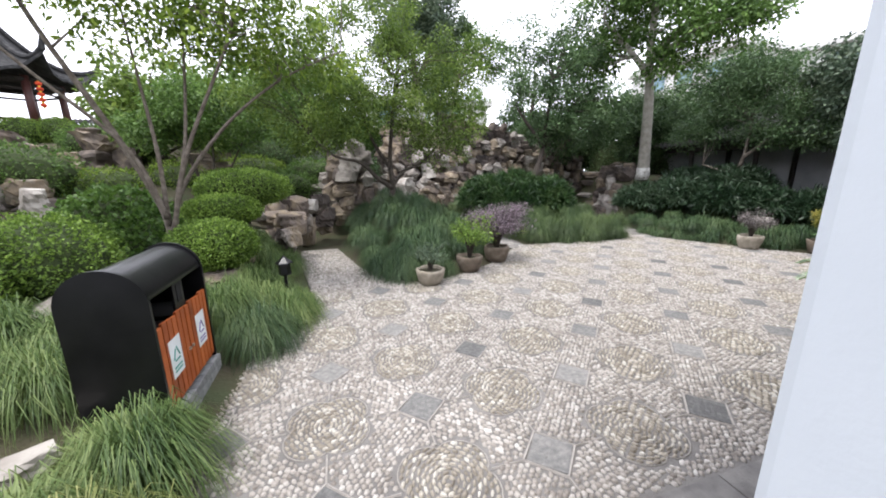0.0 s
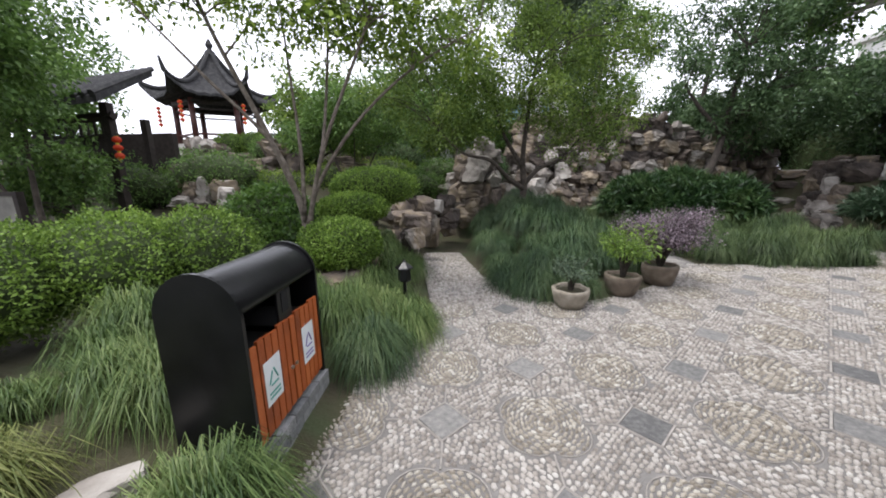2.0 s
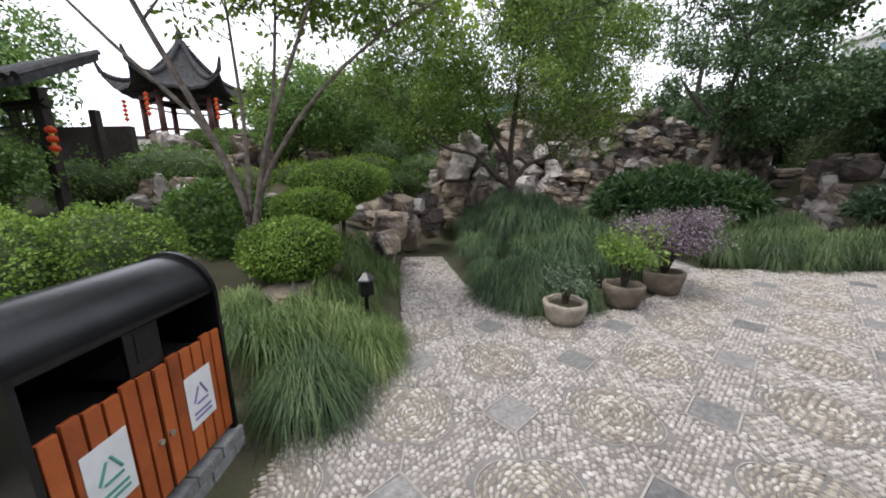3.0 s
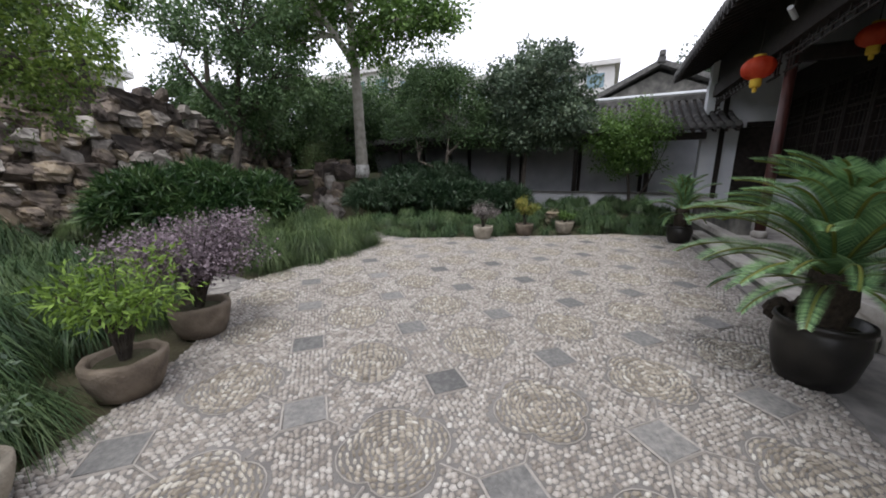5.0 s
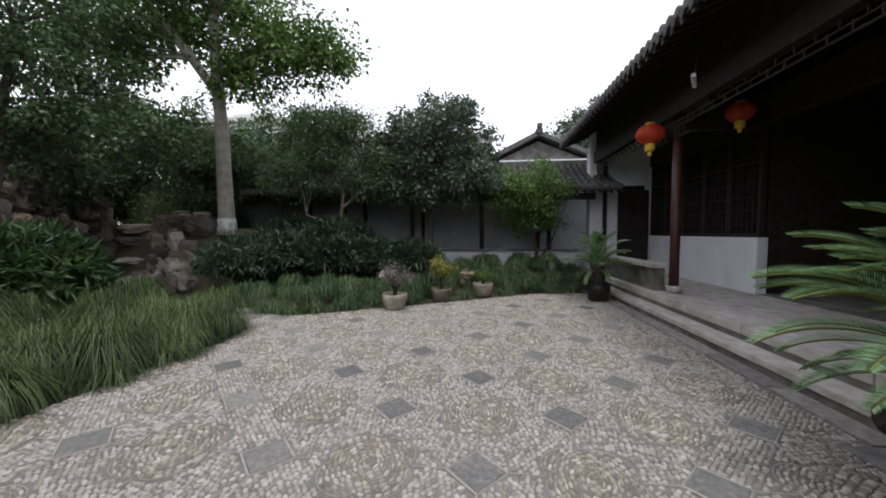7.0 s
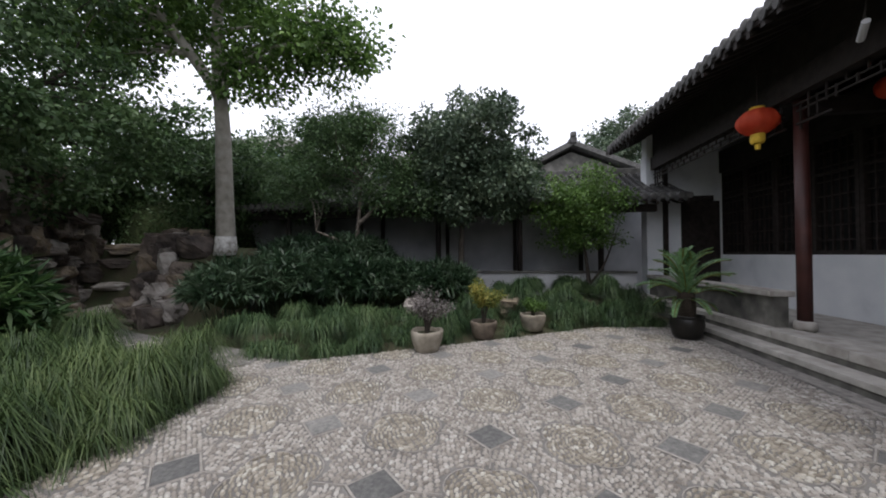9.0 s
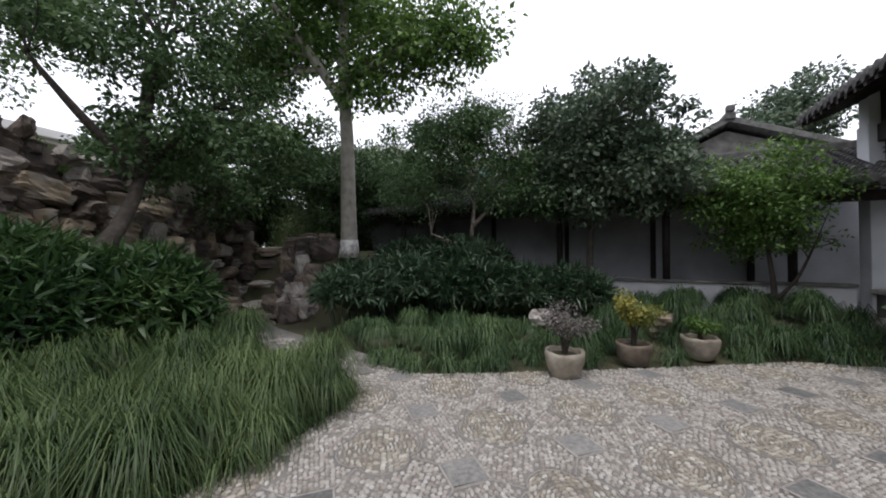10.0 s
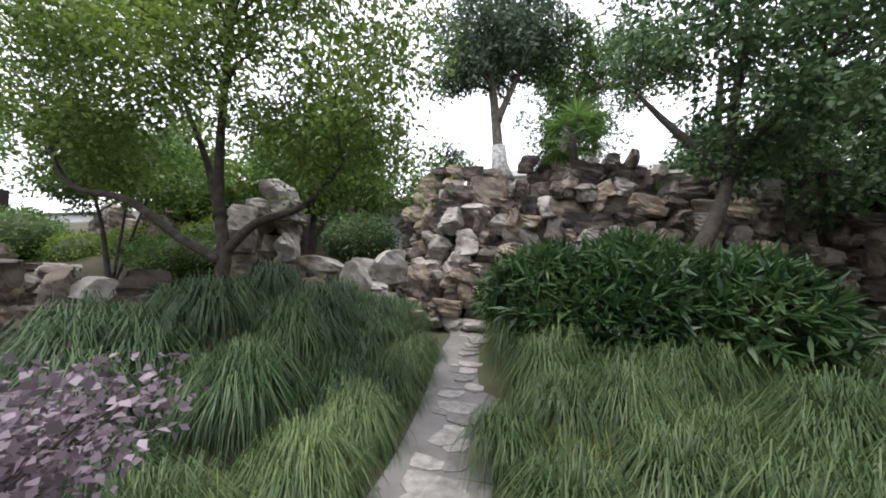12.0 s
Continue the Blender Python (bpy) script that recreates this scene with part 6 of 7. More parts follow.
# ---- pots and their plants ----
def pot(x, y, r, h, mat, label, wob=0.015):
    t = thing("plant_pot", (x, y, 0.0), label, "pot", "garden pots")
    z0 = 0.0
    bm = lathe([(r * 0.62, 0), (r * 0.74, h * 0.06), (r * 0.86, h * 0.3), (r * 0.97, h * 0.6), (r * 1.02, h * 0.82), (r * 1.02, h * 0.94), (r * 0.98, h), (r * 0.86, h * 1.005), (r * 0.8, h * 0.96), (r * 0.78, h * 0.78), (r * 0.3, h * 0.76)], (x, y, z0), 40, wobble=wob)
    for v in bm.verts:
        k = noise.fractal(v.co * 7.0, 1.0, 2.0, 4)
        v.co.x += (v.co.x - x) * 0.06 * k
        v.co.y += (v.co.y - y) * 0.06 * k
        v.co.z += 0.02 * k * (v.co.z > h * 0.7)
    part("body", bm, mat, t, "", True)
    part("soil", lathe([(r * 0.79, h * 0.79), (r * 0.72, h * 0.85), (r * 0.3, h * 0.88)], (x, y, z0), 20, wobble=0.02), M_SOIL, t, "dark potting soil")


def potted(x, y, z, label, spread, h, n, leaf, mat, stems=7, extra=None):
    t = thing("potted_shrub", (x, y, z), label, "shrub", "potted shrubs")
    bm = bmesh.new()
    cen = []
    for i in range(stems):
        a = i * 2.39996
        r = spread * (0.25 + 0.75 * ((i * 0.37) % 1))
        top = Vector((x + r * math.cos(a), y + r * math.sin(a), z + h * (0.6 + 0.4 * ((i * 0.61) % 1))))
        q = bend([(x + 0.02 * math.cos(a), y + 0.02 * math.sin(a), z - 0.03), (x + r * 0.3 * math.cos(a), y + r * 0.3 * math.sin(a), z + h * 0.4), top], 4)
        tube(q, [0.012 * (1 - 0.7 * k / (len(q) - 1)) for k in range(len(q))], 5, bm)
        cen += [list(q[len(q) // 2].lerp(top, s)) for s in (0.35, 0.6, 0.8, 1.0)]
    part("branching", bm, M_BARK_DARK, t)
    hang("leaves", leaf_mass("leaves", np.array(cen), spread * 0.32, n // len(cen), leaf, mat, droop=0.15), t)


pot(2.35, 5.55, 0.25, 0.27, M_POT, "round grey stone pot with a pale worn rim")
pot(3.28, 6.06, 0.25, 0.31, M_POT_B, "weathered brownish stone pot")
pot(4.12, 6.59, 0.27, 0.34, M_POT_B, "weathered brown clay pot")
pot(10.53, 5.68, 0.25, 0.33, M_POT, "round grey stone pot at the bed edge")
pot(11.47, 4.81, 0.24, 0.31, M_POT_B, "brown clay pot at the bed edge")
pot(12.21, 3.85, 0.25, 0.33, M_POT, "round grey stone pot at the bed edge")
potted(2.35, 5.55, 0.23, "small pale-leaved potted azalea", 0.3, 0.46, 1100, (0.05, 0.022), M_L_GREY, 10)
potted(3.28, 6.06, 0.27, "yellow-green potted nandina with fine leaves", 0.48, 0.78, 1500, (0.075, 0.019), M_L_HEDGE, 18)
potted(4.12, 6.59, 0.3, "mauve-leaved potted loropetalum with arching twigs", 0.68, 0.88, 9800, (0.034, 0.026), M_PURPLE, 48)
potted(10.53, 5.68, 0.29, "twiggy mauve-grey potted shrub", 0.45, 0.62, 1500, (0.042, 0.026), M_TWIG, 14)
potted(11.47, 4.81, 0.27, "golden-leaved potted shrub in a clay pot", 0.36, 0.75, 1700, (0.06, 0.03), M_YELLOWL, 10)
potted(12.21, 3.85, 0.29, "small green potted shrub in a grey pot", 0.28, 0.32, 800, (0.055, 0.028), M_L_MID, 7)


def cycad(x, y, pot_r, pot_h, trunk_h, frond_l, n, label, rise=1.0):
    p = thing("glazed_pot", (x, y, 0), "large black glazed pot on the court", "pot", "black glazed pots")
    part("body", lathe([(pot_r * 0.72, 0), (pot_r * 0.86, pot_h * 0.2), (pot_r * 1.0, pot_h * 0.62), (pot_r * 0.97, pot_h * 0.86), (pot_r * 0.93, pot_h * 0.9), (pot_r * 1.02, pot_h * 0.94), (pot_r * 1.0, pot_h), (pot_r * 0.88, pot_h), (pot_r * 0.86, pot_h * 0.85), (pot_r * 0.3, pot_h * 0.84)], (x, y, 0), 36), M_GLAZE, p, "", True)
    part("soil", lathe([(pot_r * 0.85, pot_h * 0.86), (pot_r * 0.3, pot_h * 0.92)], (x, y, 0), 20), M_SOIL, p)
    t = thing("cycad", (x, y, pot_h * 0.88), label, "cycad", "potted cycads")
    bm = lathe([(0.13, 0), (0.15, trunk_h * 0.4), (0.13, trunk_h * 0.85), (0.07, trunk_h)], (x, y, pot_h * 0.88), 18)
    for v in bm.verts:
        k = noise.noise(v.co * 30)
        v.co.x += (v.co.x - x) * 0.22 * k
        v.co.y += (v.co.y - y) * 0.22 * k
    part("trunk", bm, M_CYCAD_TRUNK, t)
    top = Vector((x, y, pot_h * 0.88 + trunk_h * 0.95))
    shapes = []
    for s in range(6):
        lift = (1.3, 1.1, 0.88, 0.62, 0.3, -0.1)[s] * rise + 0.12
        fl = frond_l * (0.92, 1.0, 1.05, 1.02, 0.92, 0.7)[s]
        K = 82
        u = np.linspace(0, 1, K)
        ang = lift + 0.25 - (1.5 - 0.06 * s) * u ** 1.4
        px = np.concatenate([[0], np.cumsum(np.cos(ang[1:]))]) * fl / (K - 1)
        pz = np.concatenate([[0], np.cumsum(np.sin(ang[1:]))]) * fl / (K - 1)
        rach = np.stack([px, np.zeros(K), pz], 1)
        tang = unit(np.gradient(rach, axis=0))
        V, Fc = [], []
        for sgn in (-1, 1):
            side = np.array([0, sgn, 0])
            upv = unit(np.cross(tang, np.array([0, 1.0, 0])) * -1)
            upv *= np.sign(upv[:, 2:3] + 1e-6)
            d = unit(tang * 0.62 + side * 0.8 + upv * 0.36)
            leng = fl * 0.138 * np.sin(np.clip(u * 0.86 + 0.1, 0, 1) * math.pi) ** 0.5 + 0.012
            v, f = leaf_quads(rach[4:], d[4:], upv[4:], leng[4:], np.full(K - 4, 0.0088))
            Fc.append(f + sum(len(q) for q in V))
            V.append(v)
        w = 0.012
        rv = np.concatenate([rach + [0, -w, 0], rach + [0, w, 0], rach + [0, 0, -w]])
        q0 = np.arange(K - 1)
        rf = np.concatenate([np.stack([q0, q0 + 1, q0 + 1 + K, q0 + K], 1), np.stack([q0 + K, q0 + 1 + K, q0 + 1 + 2 * K, q0 + 2 * K], 1), np.stack([q0 + 2 * K, q0 + 1 + 2 * K, q0 + 1, q0], 1)])
        Fc.append(rf + sum(len(q) for q in V))
        V.append(rv)
        me = fast_mesh("frond", np.concatenate(V), np.concatenate(Fc), M_CYCAD)
        me.materials.append(M_YELLOWL)
        for p_ in me.polygons[-len(rf):]:
            p_.material_index = 1
        shapes.append(me)
    for i in range(n):
        s = min(5, int(6 * i / n))
        o = new("frond", shapes[s])
        o.parent = t
        o.matrix_basis = Matrix.Translation(top - t.location + Vector((0, 0, -0.03 * s))) @ Euler((radians(rr.uniform(-10, 10)), radians(rr.uniform(-9, 9)), i * 2.39996)).to_matrix().to_4x4() @ Matrix.Scale(rr.uniform(0.82, 1.08), 4)


cycad(5.66, 1.3, 0.28, 0.52, 0.5, 1.08, 84, "large sago cycad with arching feathery fronds")
cycad(11.88, 1.2, 0.27, 0.42, 0.5, 0.9, 40, "smaller sago cycad with upright fronds by the porch", 1.25)
for bx, by, bz, br in ((5.98, 1.22, 0.5, 0.13), (5.93, 1.46, 0.47, 0.1), (6.1, 1.3, 0.42, 0.08)):
    pup = thing("cycad_offset", (bx, by, bz - br), "dark scaly offset bulb bulging over the pot rim", "cycad", "cycad offsets")
    bm = lathe([(br * 0.4, -br), (br * 0.9, -br * 0.5), (br, 0), (br * 0.8, br * 0.6), (br * 0.3, br)], (bx, by, bz), 16)
    for v in bm.verts:
        k = noise.noise(v.co * 28)
        v.co += (v.co - Vector((bx, by, bz))) * 0.2 * k
    part("bulb", bm, M_CYCAD_TRUNK, pup)
    part("root", tube([(bx, by, bz - br * 0.6), (bx - 0.1, by + 0.02, bz - br * 0.5), (5.75, 1.3, 0.48)], [br * 0.5, br * 0.45, 0.05], 8), M_CYCAD_TRUNK, pup)

# ---- litter bin ----
bn = thing("litter_bin", (-0.58, 3.06, 0), "black steel litter bin with an arched hood and orange slatted doors", "bin")
Y0, Y1, XF, XB = 2.6, 3.52, -0.34, -0.81


def bin_profile(inset=0.0, top=1.3):
    r = (XF - XB) / 2
    pts = [(XB + inset, 0.21), (XF - inset, 0.21)]
    pts += [((XF + XB) / 2 + (r - inset) * math.cos(a), top - r + (r - inset) * math.sin(a)) for a in (math.pi * i / 16 for i in range(17))]
    return pts


for y0, y1 in ((Y0 - 0.015, Y0 + 0.01), (Y1 - 0.01, Y1 + 0.015)):
    bm = bmesh.new()
    f = bm.faces.new([bm.verts.new((x, y0, z)) for x, z in bin_profile(-0.012, 1.312)])
    ex = bmesh.ops.extrude_face_region(bm, geom=[f])["geom"]
    for v in ex:
        if isinstance(v, bmesh.types.BMVert):
            v.co.y = y1
    part("end_panel", bm, M_BLACK, bn)
bm = bmesh.new()
r = (XF - XB) / 2
arc = [((XF + XB) / 2 + r * math.cos(a), 1.3 - r + r * math.sin(a)) for a in (0.12 + (math.pi - 0.12) * i / 18 for i in range(19))] + [(XB, 0.215)]
outer = [[bm.verts.new((x, y, z)) for x, z in arc] for y in (Y0 + 0.01, Y1 - 0.01)]
inner = [[bm.verts.new((x + (0.012 if x < (XF + XB) / 2 else -0.012), y, z - 0.012)) for x, z in arc] for y in (Y0 + 0.01, Y1 - 0.01)]
for i in range(len(arc) - 1):
    bm.faces.new((outer[0][i], outer[0][i + 1], outer[1][i + 1], outer[1][i]))
    bm.faces.new((inner[0][i], inner[1][i], inner[1][i + 1], inner[0][i + 1]))
bm.faces.new((outer[0][0], outer[1][0], inner[1][0], inner[0][0]))
part("hood", bm, M_BLACK, bn, "glossy black arched hood", True)
part("shelf", box(XB + 0.014, XF - 0.03, Y0 + 0.012, Y1 - 0.012, 0.212, 0.232), M_BLACK, bn)
# Near-black bins and backing imitate the unlit inside behind the slats.
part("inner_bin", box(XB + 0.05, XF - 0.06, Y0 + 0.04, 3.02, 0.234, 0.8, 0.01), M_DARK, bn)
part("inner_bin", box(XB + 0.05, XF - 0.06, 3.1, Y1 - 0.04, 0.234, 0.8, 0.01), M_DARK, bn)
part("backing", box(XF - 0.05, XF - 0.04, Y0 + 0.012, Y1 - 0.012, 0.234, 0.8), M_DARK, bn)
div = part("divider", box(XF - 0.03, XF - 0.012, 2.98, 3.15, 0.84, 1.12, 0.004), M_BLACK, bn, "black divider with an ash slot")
# Ash slot is a dark-coloured box in place of an unlit opening.
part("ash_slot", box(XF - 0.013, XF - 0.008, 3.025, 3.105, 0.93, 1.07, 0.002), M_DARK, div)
for d0, d1 in ((Y0 + 0.015, 3.055), (3.065, Y1 - 0.015)):
    leaf_door = part("door", box(XF - 0.03, XF - 0.014, d0, d1, 0.24, 0.84), M_BLACK, bn, "slatted orange door")
    for i in range(6):
        a, b = d0 + (d1 - d0) * i / 6, d0 + (d1 - d0) * (i + 1) / 6
        part("slat", box(XF - 0.012, XF + 0.008, a + 0.006, b - 0.006, 0.25 + 0.004 * (i % 2), 0.872 + 0.008 * ((i * 5) % 3), 0.004), M_SLAT, leaf_door)
    mid = (d0 + d1) / 2 + (-0.03 if d0 < 3 else 0.01)
    st = part("sticker", box(XF + 0.0095, XF + 0.012, mid - 0.09, mid + 0.09, 0.44, 0.73), M_STICKER, leaf_door, "white recycling sticker")
    tri_mat = M_PRINT_G if d0 < 3 else M_PRINT_P
    corners = [(mid - 0.055, 0.56), (mid, 0.67), (mid + 0.055, 0.56)]
    bm = bmesh.new()
    for (ya, za), (yb, zb) in zip(corners, corners[1:] + corners[:1]):
        tube([(XF + 0.0135, ya + (yb - ya) * 0.1, za + (zb - za) * 0.1), (XF + 0.0135, ya + (yb - ya) * 0.8, za + (zb - za) * 0.8)], [0.006, 0.006], 4, bm)
    for k in range(2):
        box(XF + 0.0125, XF + 0.014, mid - 0.06, mid + 0.06, 0.475 + k * 0.028, 0.489 + k * 0.028, 0, bm)
    o = part("print", bm, tri_mat, leaf_door)
for ly in (3.03, 3.09):
    part("lock", tube([(XF + 0.008, ly, 0.53), (XF + 0.02, ly, 0.53)], [0.014, 0.014], 12), M_STEEL, bn, "round steel lock")
for row in range(3):
    for i in range(5 + row % 2):
        a, c = max(Y0 - 0.03, Y0 - 0.03 + 0.196 * (i - 0.5 * (row % 2))), min(Y1 + 0.03, Y0 - 0.03 + 0.196 * (i + 1 - 0.5 * (row % 2)))
        part("brick", box(XB - 0.02, XF + 0.035, a + 0.004, c - 0.004, -0.02 + 0.076 * row, 0.052 + 0.076 * row, 0.005), M_BRICK, bn, "grey brick plinth")

# ---- small garden lamp ----
gl = thing("garden_lamp", (0.11, 5.12, 0.2), "small black garden lamp among lilyturf", "lamp")
part("stake", box(0.09, 0.13, 5.1, 5.14, -0.05, 0.5), M_BLACK, gl)
part("body", lathe([(0.075, 0), (0.085, 0.02), (0.075, 0.16), (0.08, 0.17)], (0.11, 5.12, 0.5), 6), M_BLACK, gl)
part("lens", lathe([(0.079, 0.035), (0.074, 0.15)], (0.11, 5.12, 0.5), 6), M_GLASS, gl, "grey glass panes")
part("cap", lathe([(0.12, 0.17), (0.11, 0.185), (0.03, 0.25), (0.012, 0.28)], (0.11, 5.12, 0.5), 6), M_BLACK, gl, "black pyramid cap")
nb = thing("notice_board", (-5.1, 4.9, 0.5), "low tilted notice board behind the hedge", "sign")
part("panel", box(-5.6, -4.6, 4.86, 4.9, 1.15, 1.65, 0.01), M_STONE_D, nb)
for q0, q1, z0, z1 in ((-5.66, -5.6, 1.1, 1.7), (-4.6, -4.54, 1.1, 1.7), (-5.6, -4.6, 1.65, 1.7), (-5.6, -4.6, 1.1, 1.15)):
    part("frame", box(q0, q1, 4.84, 4.92, z0, z1), M_WOOD_D, nb)
for q in (-5.5, -4.7):
    part("post", box(q - 0.03, q + 0.03, 4.92, 4.98, 0.3, 1.6), M_WOOD_D, nb)
pl = thing("planter", (13.6, 2.9, 0.3), "small dark blue planter in the far bed", "planter")
part("body", lathe([(0.16, 0), (0.2, 0.3), (0.17, 0.3), (0.15, 0.2)], (13.6, 2.9, 0.25), 20), M_GLAZE, pl)


# ---- paving: slate diamonds, rosettes and pebble fields ----
def pebble_base(n=5):
    """A low, flat-topped stone: a foot ring, a top ring and a cap."""
    a = np.arange(n) * 2 * math.pi / n
    mid = np.stack([np.cos(a), np.sin(a), np.full(n, -0.5)], 1)
    top = np.stack([0.8 * np.cos(a), 0.8 * np.sin(a), np.full(n, 1.0)], 1)
    F = []
    for i in range(n):
        j = (i + 1) % n
        F += [(i, j, n + j), (i, n + j, n + i)]
    for i in range(1, n - 1):
        F.append((n, n + i, n + i + 1))
    return np.concatenate([mid, top]), np.array(F)


PV, PF = pebble_base()


def pebbles(name, places, mat):
    """places (n, 6): x, y, turn, half length, half width, height. One joined mesh."""
    p = np.asarray(places)
    c, s = np.cos(p[:, 2]), np.sin(p[:, 2])
    jag = np.tile(1 + 0.14 * rng.normal(size=(len(p), len(PV) // 2)), (1, 2))
    lx, ly = PV[None, :, 0] * p[:, 3:4] * jag, PV[None, :, 1] * p[:, 4:5] * jag
    V = np.stack([p[:, 0:1] + lx * c[:, None] - ly * s[:, None], p[:, 1:2] + lx * s[:, None] + ly * c[:, None], PV[None, :, 2] * p[:, 5:6] * (1 + 0.2 * rng.normal(size=(len(p), len(PV)))) + 0.001], -1)
    F = PF[None] + (np.arange(len(p)) * len(PV))[:, None, None]
    me = fast_mesh(name, V.reshape(-1, 3), F.reshape(-1, 3), mat)
    return me


I0, I1, J0, J1 = -7, 12, -5, 6
tiles, roses = [], []
for i in range(I0, I1 + 1):
    for j in range(J0, J1 + 1):
        x, y = OX + i * STEP, OY + j * STEP
        low = 1.26 if x < 6.4 else 1.06
        near = all(inside(COURT, [x + dx], [y + dy])[0] for dx, dy in ((0.18, 0), (-0.18, 0), (0, 0.18), (0, -0.18)))
        if (i + j) % 2 == 0:
            if near and y > low + 0.18:
                tiles.append((x, y))
        elif inside(COURT, [x], [y])[0] and y > low + 0.1:
            roses.append((x, y))

bm = bmesh.new()
h = 0.19
vs = [(h, 0), (0, h), (-h, 0), (0, -h)]
f = bm.faces.new([bm.verts.new((x, y, 0.009)) for x, y in vs])
ins = bmesh.ops.inset_individual(bm, faces=[f], thickness=0.018, depth=-0.004)
low = [bm.verts.new((x, y, -0.03)) for x, y in vs]
bm.verts.ensure_lookup_table()
for k in range(4):
    bm.faces.new((bm.verts[k], low[k], low[(k + 1) % 4], bm.verts[(k + 1) % 4]))
TILE_ME = to_mesh("slate_tile", bm, M_SLATE)
bm = bmesh.new()
for k in range(4):
    (xa, ya), (xb, yb) = [(0.205 * p / h, 0.205 * q / h) for p, q in (vs[k], vs[(k + 1) % 4])]
    tube([(xa, ya, 0.002), (xb, yb, 0.002)], [0.011, 0.011], 4, bm)
FRAME_ME = to_mesh("tile_frame", bm, M_EDGE)
for x, y in tiles:
    o = new("tile_frame", FRAME_ME)
    o.parent = court
    o.location = (x, y, 0)
for x, y in tiles:
    o = new("slate_tile", TILE_ME)
    o.parent = court
    o.matrix_basis = pose(x, y, 0, rr.uniform(-0.5, 0.5), rr.uniform(-0.5, 0.5), rr.uniform(-3, 3))

# rosettes: scalloped rings of slim pebbles
ring = []
for x, y in roses:
    for k in range(1, 10):
        R = 0.0315 * k
        n = max(5, int(2 * math.pi * R / 0.05))
        for q in range(n):
            a = 2 * math.pi * (q + 0.37 * k) / n
            lobe = 1 + 0.13 * (k / 9) * (abs(math.sin(2 * a)) ** 0.7 - 0.5) * 2
            px, py = x + R * lobe * math.cos(a), y + R * lobe * math.sin(a)
            ring.append((px, py, a + math.pi / 2 + rng.normal() * 0.12, 0.028 * rng.uniform(0.75, 1.1), 0.0138 * rng.uniform(0.75, 1.15), rng.uniform(0.006, 0.012)))
ring = np.array(ring)
ring = ring[inside(COURT, ring[:, 0], ring[:, 1]) & (ring[:, 1] > np.where(ring[:, 0] < 6.46, 1.27, 1.06))]
tagged(hang("rosette_pebbles", pebbles("rosette_pebbles", ring, M_ROSE), court), kind="stuff")
bm = bmesh.new()
for x, y in roses:
    pts = []
    for q in range(41):
        a = 2 * math.pi * q / 40
        R = 0.307 * (1 + 0.13 * (abs(math.sin(2 * a)) ** 0.7 - 0.5) * 2)
        pts.append((x + R * math.cos(a), y + R * math.sin(a), 0.001))
    if inside(COURT, [p[0] for p in pts], [p[1] for p in pts]).all():
        tube(pts, [0.005] * 41, 4, bm)
for i in range(I0, I1 + 1):
    for j in range(J0, J1 + 1):
        x, y = OX + i * STEP, OY + j * STEP
        for dx, dy in ((1, 0), (0, 1)):
            tile_first = (i + j) % 2 == 0
            a, b = (0.2, STEP - 0.3) if tile_first else (0.3, STEP - 0.2)
            xa, ya, xb, yb = x + dx * a, y + dy * a, x + dx * b, y + dy * b
            if inside(COURT, [xa, xb], [ya, yb]).all() and min(ya, yb) > (1.27 if xa < 6.46 else 1.06):
                tube([(xa, ya, 0.002), (xb, yb, 0.002)], [0.0085, 0.0085], 4, bm)
tagged(part("edge_strips", bm, M_EDGE, court), kind="stuff")

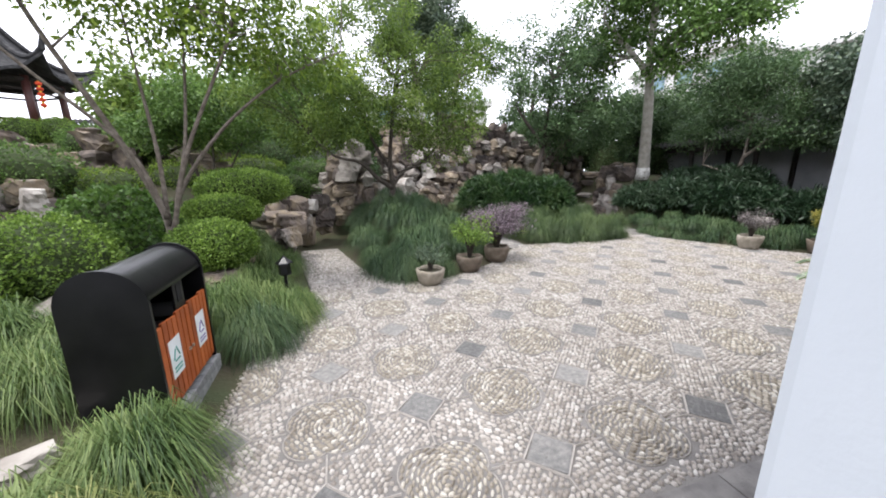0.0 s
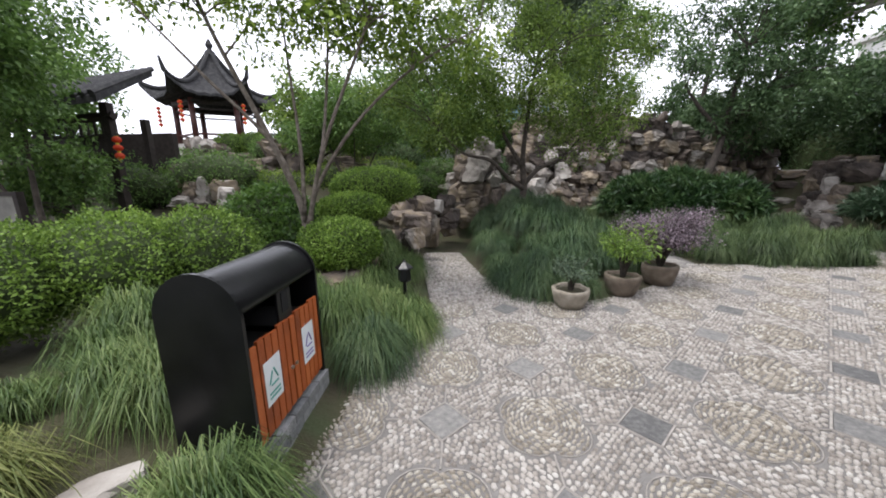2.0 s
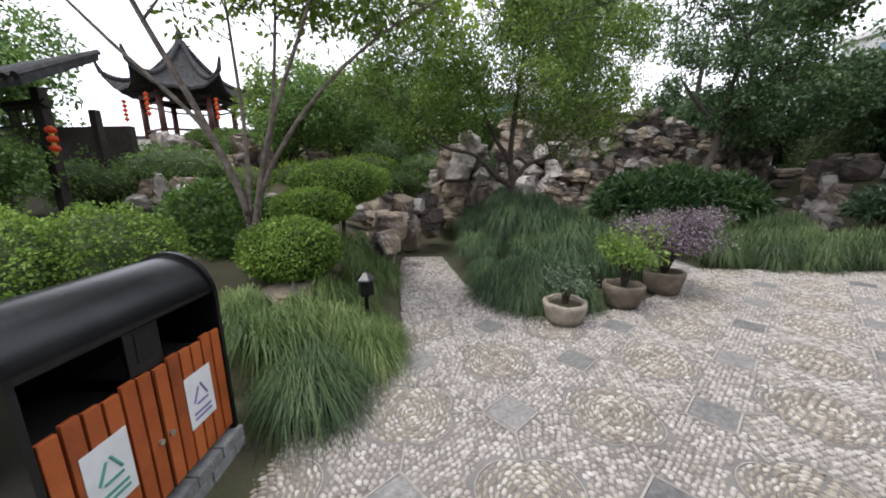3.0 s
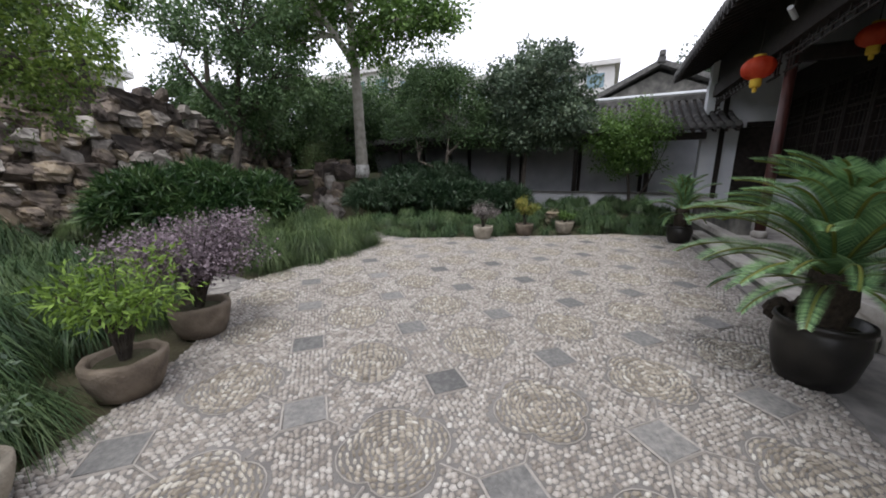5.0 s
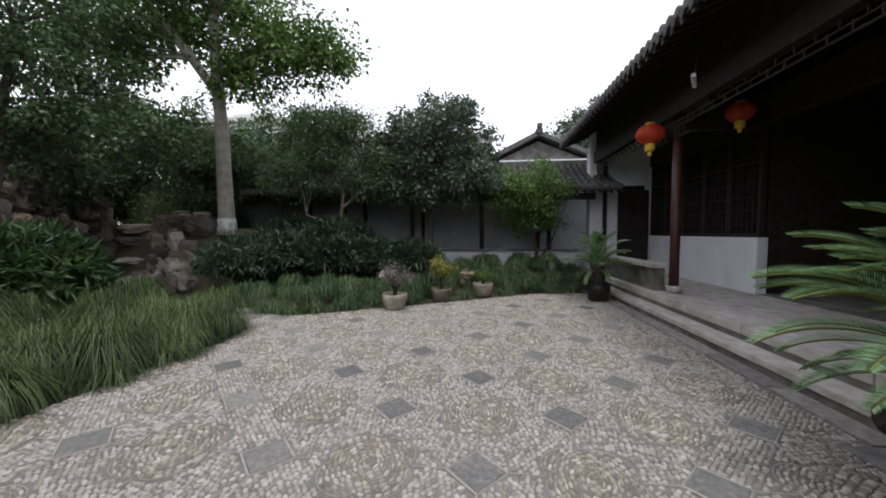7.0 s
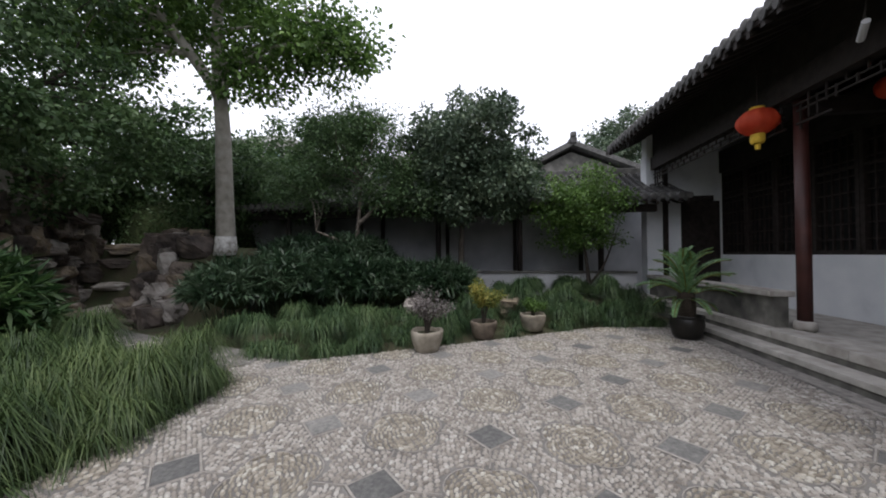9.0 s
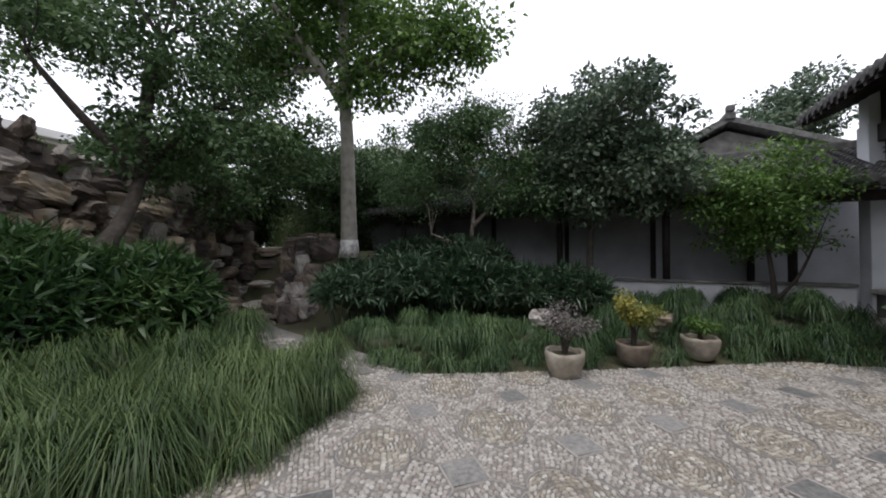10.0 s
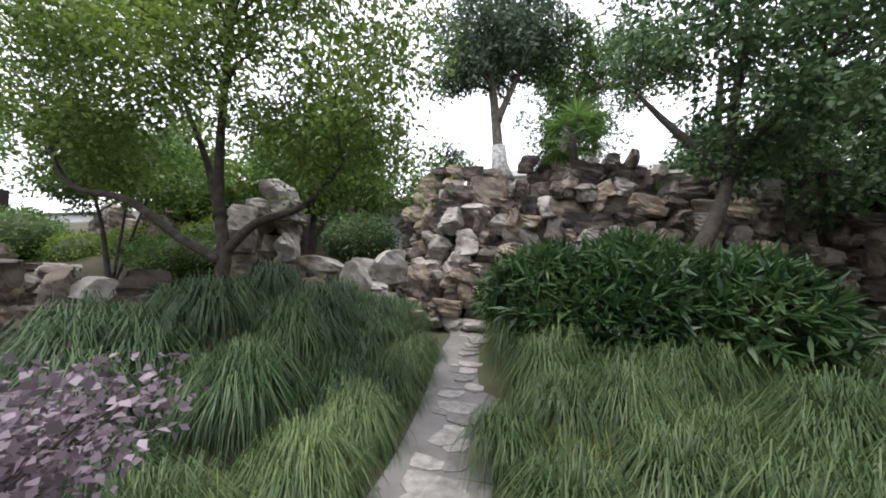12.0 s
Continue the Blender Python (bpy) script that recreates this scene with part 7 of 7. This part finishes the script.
# fields of pebbles laid in rows, turned from cell to cell
field = []
for i in range(I0 - 1, I1 + 1):
    for j in range(J0 - 1, J1 + 2):
        cx, cy = OX + (i + 0.5) * STEP, OY + (j + 0.5) * STEP
        turn = math.pi / 4 if (i % 2) ^ (j % 2) else -math.pi / 4
        rows = 30
        for a in range(-rows // 2, rows // 2 + 1):
            for b in range(-19, 20):
                u, v = a * 0.0365 + rng.normal() * 0.0035, (b + 0.5 * (a % 2)) * 0.046 + rng.normal() * 0.0055
                x, y = cx + u * math.cos(turn) - v * math.sin(turn), cy + u * math.sin(turn) + v * math.cos(turn)
                if abs(x - cx) > STEP / 2 - 0.012 or abs(y - cy) > STEP / 2 - 0.012:
                    continue
                field.append((x, y, turn + math.pi / 2 + rng.normal() * 0.22, 0.0245 * rng.uniform(0.75, 1.1), 0.0195 * rng.uniform(0.78, 1.08), rng.uniform(0.005, 0.01)))
field = np.array(field)
ok = inside(COURT, field[:, 0], field[:, 1]) & (field[:, 1] > np.where(field[:, 0] < 6.46, 1.27, 1.06))
for x, y in tiles:
    ok &= (np.abs(field[:, 0] - x) + np.abs(field[:, 1] - y)) > 0.235
for x, y in roses:
    a = np.arctan2(field[:, 1] - y, field[:, 0] - x)
    ok &= np.hypot(field[:, 0] - x, field[:, 1] - y) > 0.335 * (1 + 0.13 * (np.abs(np.sin(2 * a)) ** 0.7 - 0.5) * 2)
field = field[ok]
# loose cobbles where the side path leaves the court
close = (field[:, 0] > 1.1) & (field[:, 0] < 1.95) & (field[:, 1] > 1.8) & (field[:, 1] < 3.2)
pick = np.where(close)[0][:300]
rest = np.ones(len(field), bool)
rest[pick] = False
tagged(hang("pebble_field", pebbles("pebble_field", field[rest], M_PEBBLE), court), kind="stuff")
SINGLE = []
for k in range(6):
    me = pebbles("pebble", np.array([[0, 0, 0, 1, 1, 1]]), M_PEBBLE_P)
    SINGLE.append(me)
for x, y, t, a, b, hgt in field[pick]:
    o = new("pebble", rr.choice(SINGLE))
    o.parent = court
    o.matrix_basis = Matrix.LocRotScale((x, y, 0), Euler((0, 0, t)), (a, b, hgt))
# cobbles of the narrow side path
side = scatter([(0.52, 5.0), (0.42, 5.6), (0.14, 7.2), (-0.08, 8.9), (0.78, 8.9), (1.18, 7.1), (1.66, 6.0)], 0.058)
side = np.column_stack([side, rng.uniform(0, 6.28, len(side)), rng.uniform(0.022, 0.04, len(side)), rng.uniform(0.018, 0.028, len(side)), rng.uniform(0.014, 0.03, len(side))])
tagged(hang("path_cobbles", pebbles("path_cobbles", side, M_PEBBLE), court), kind="stuff")
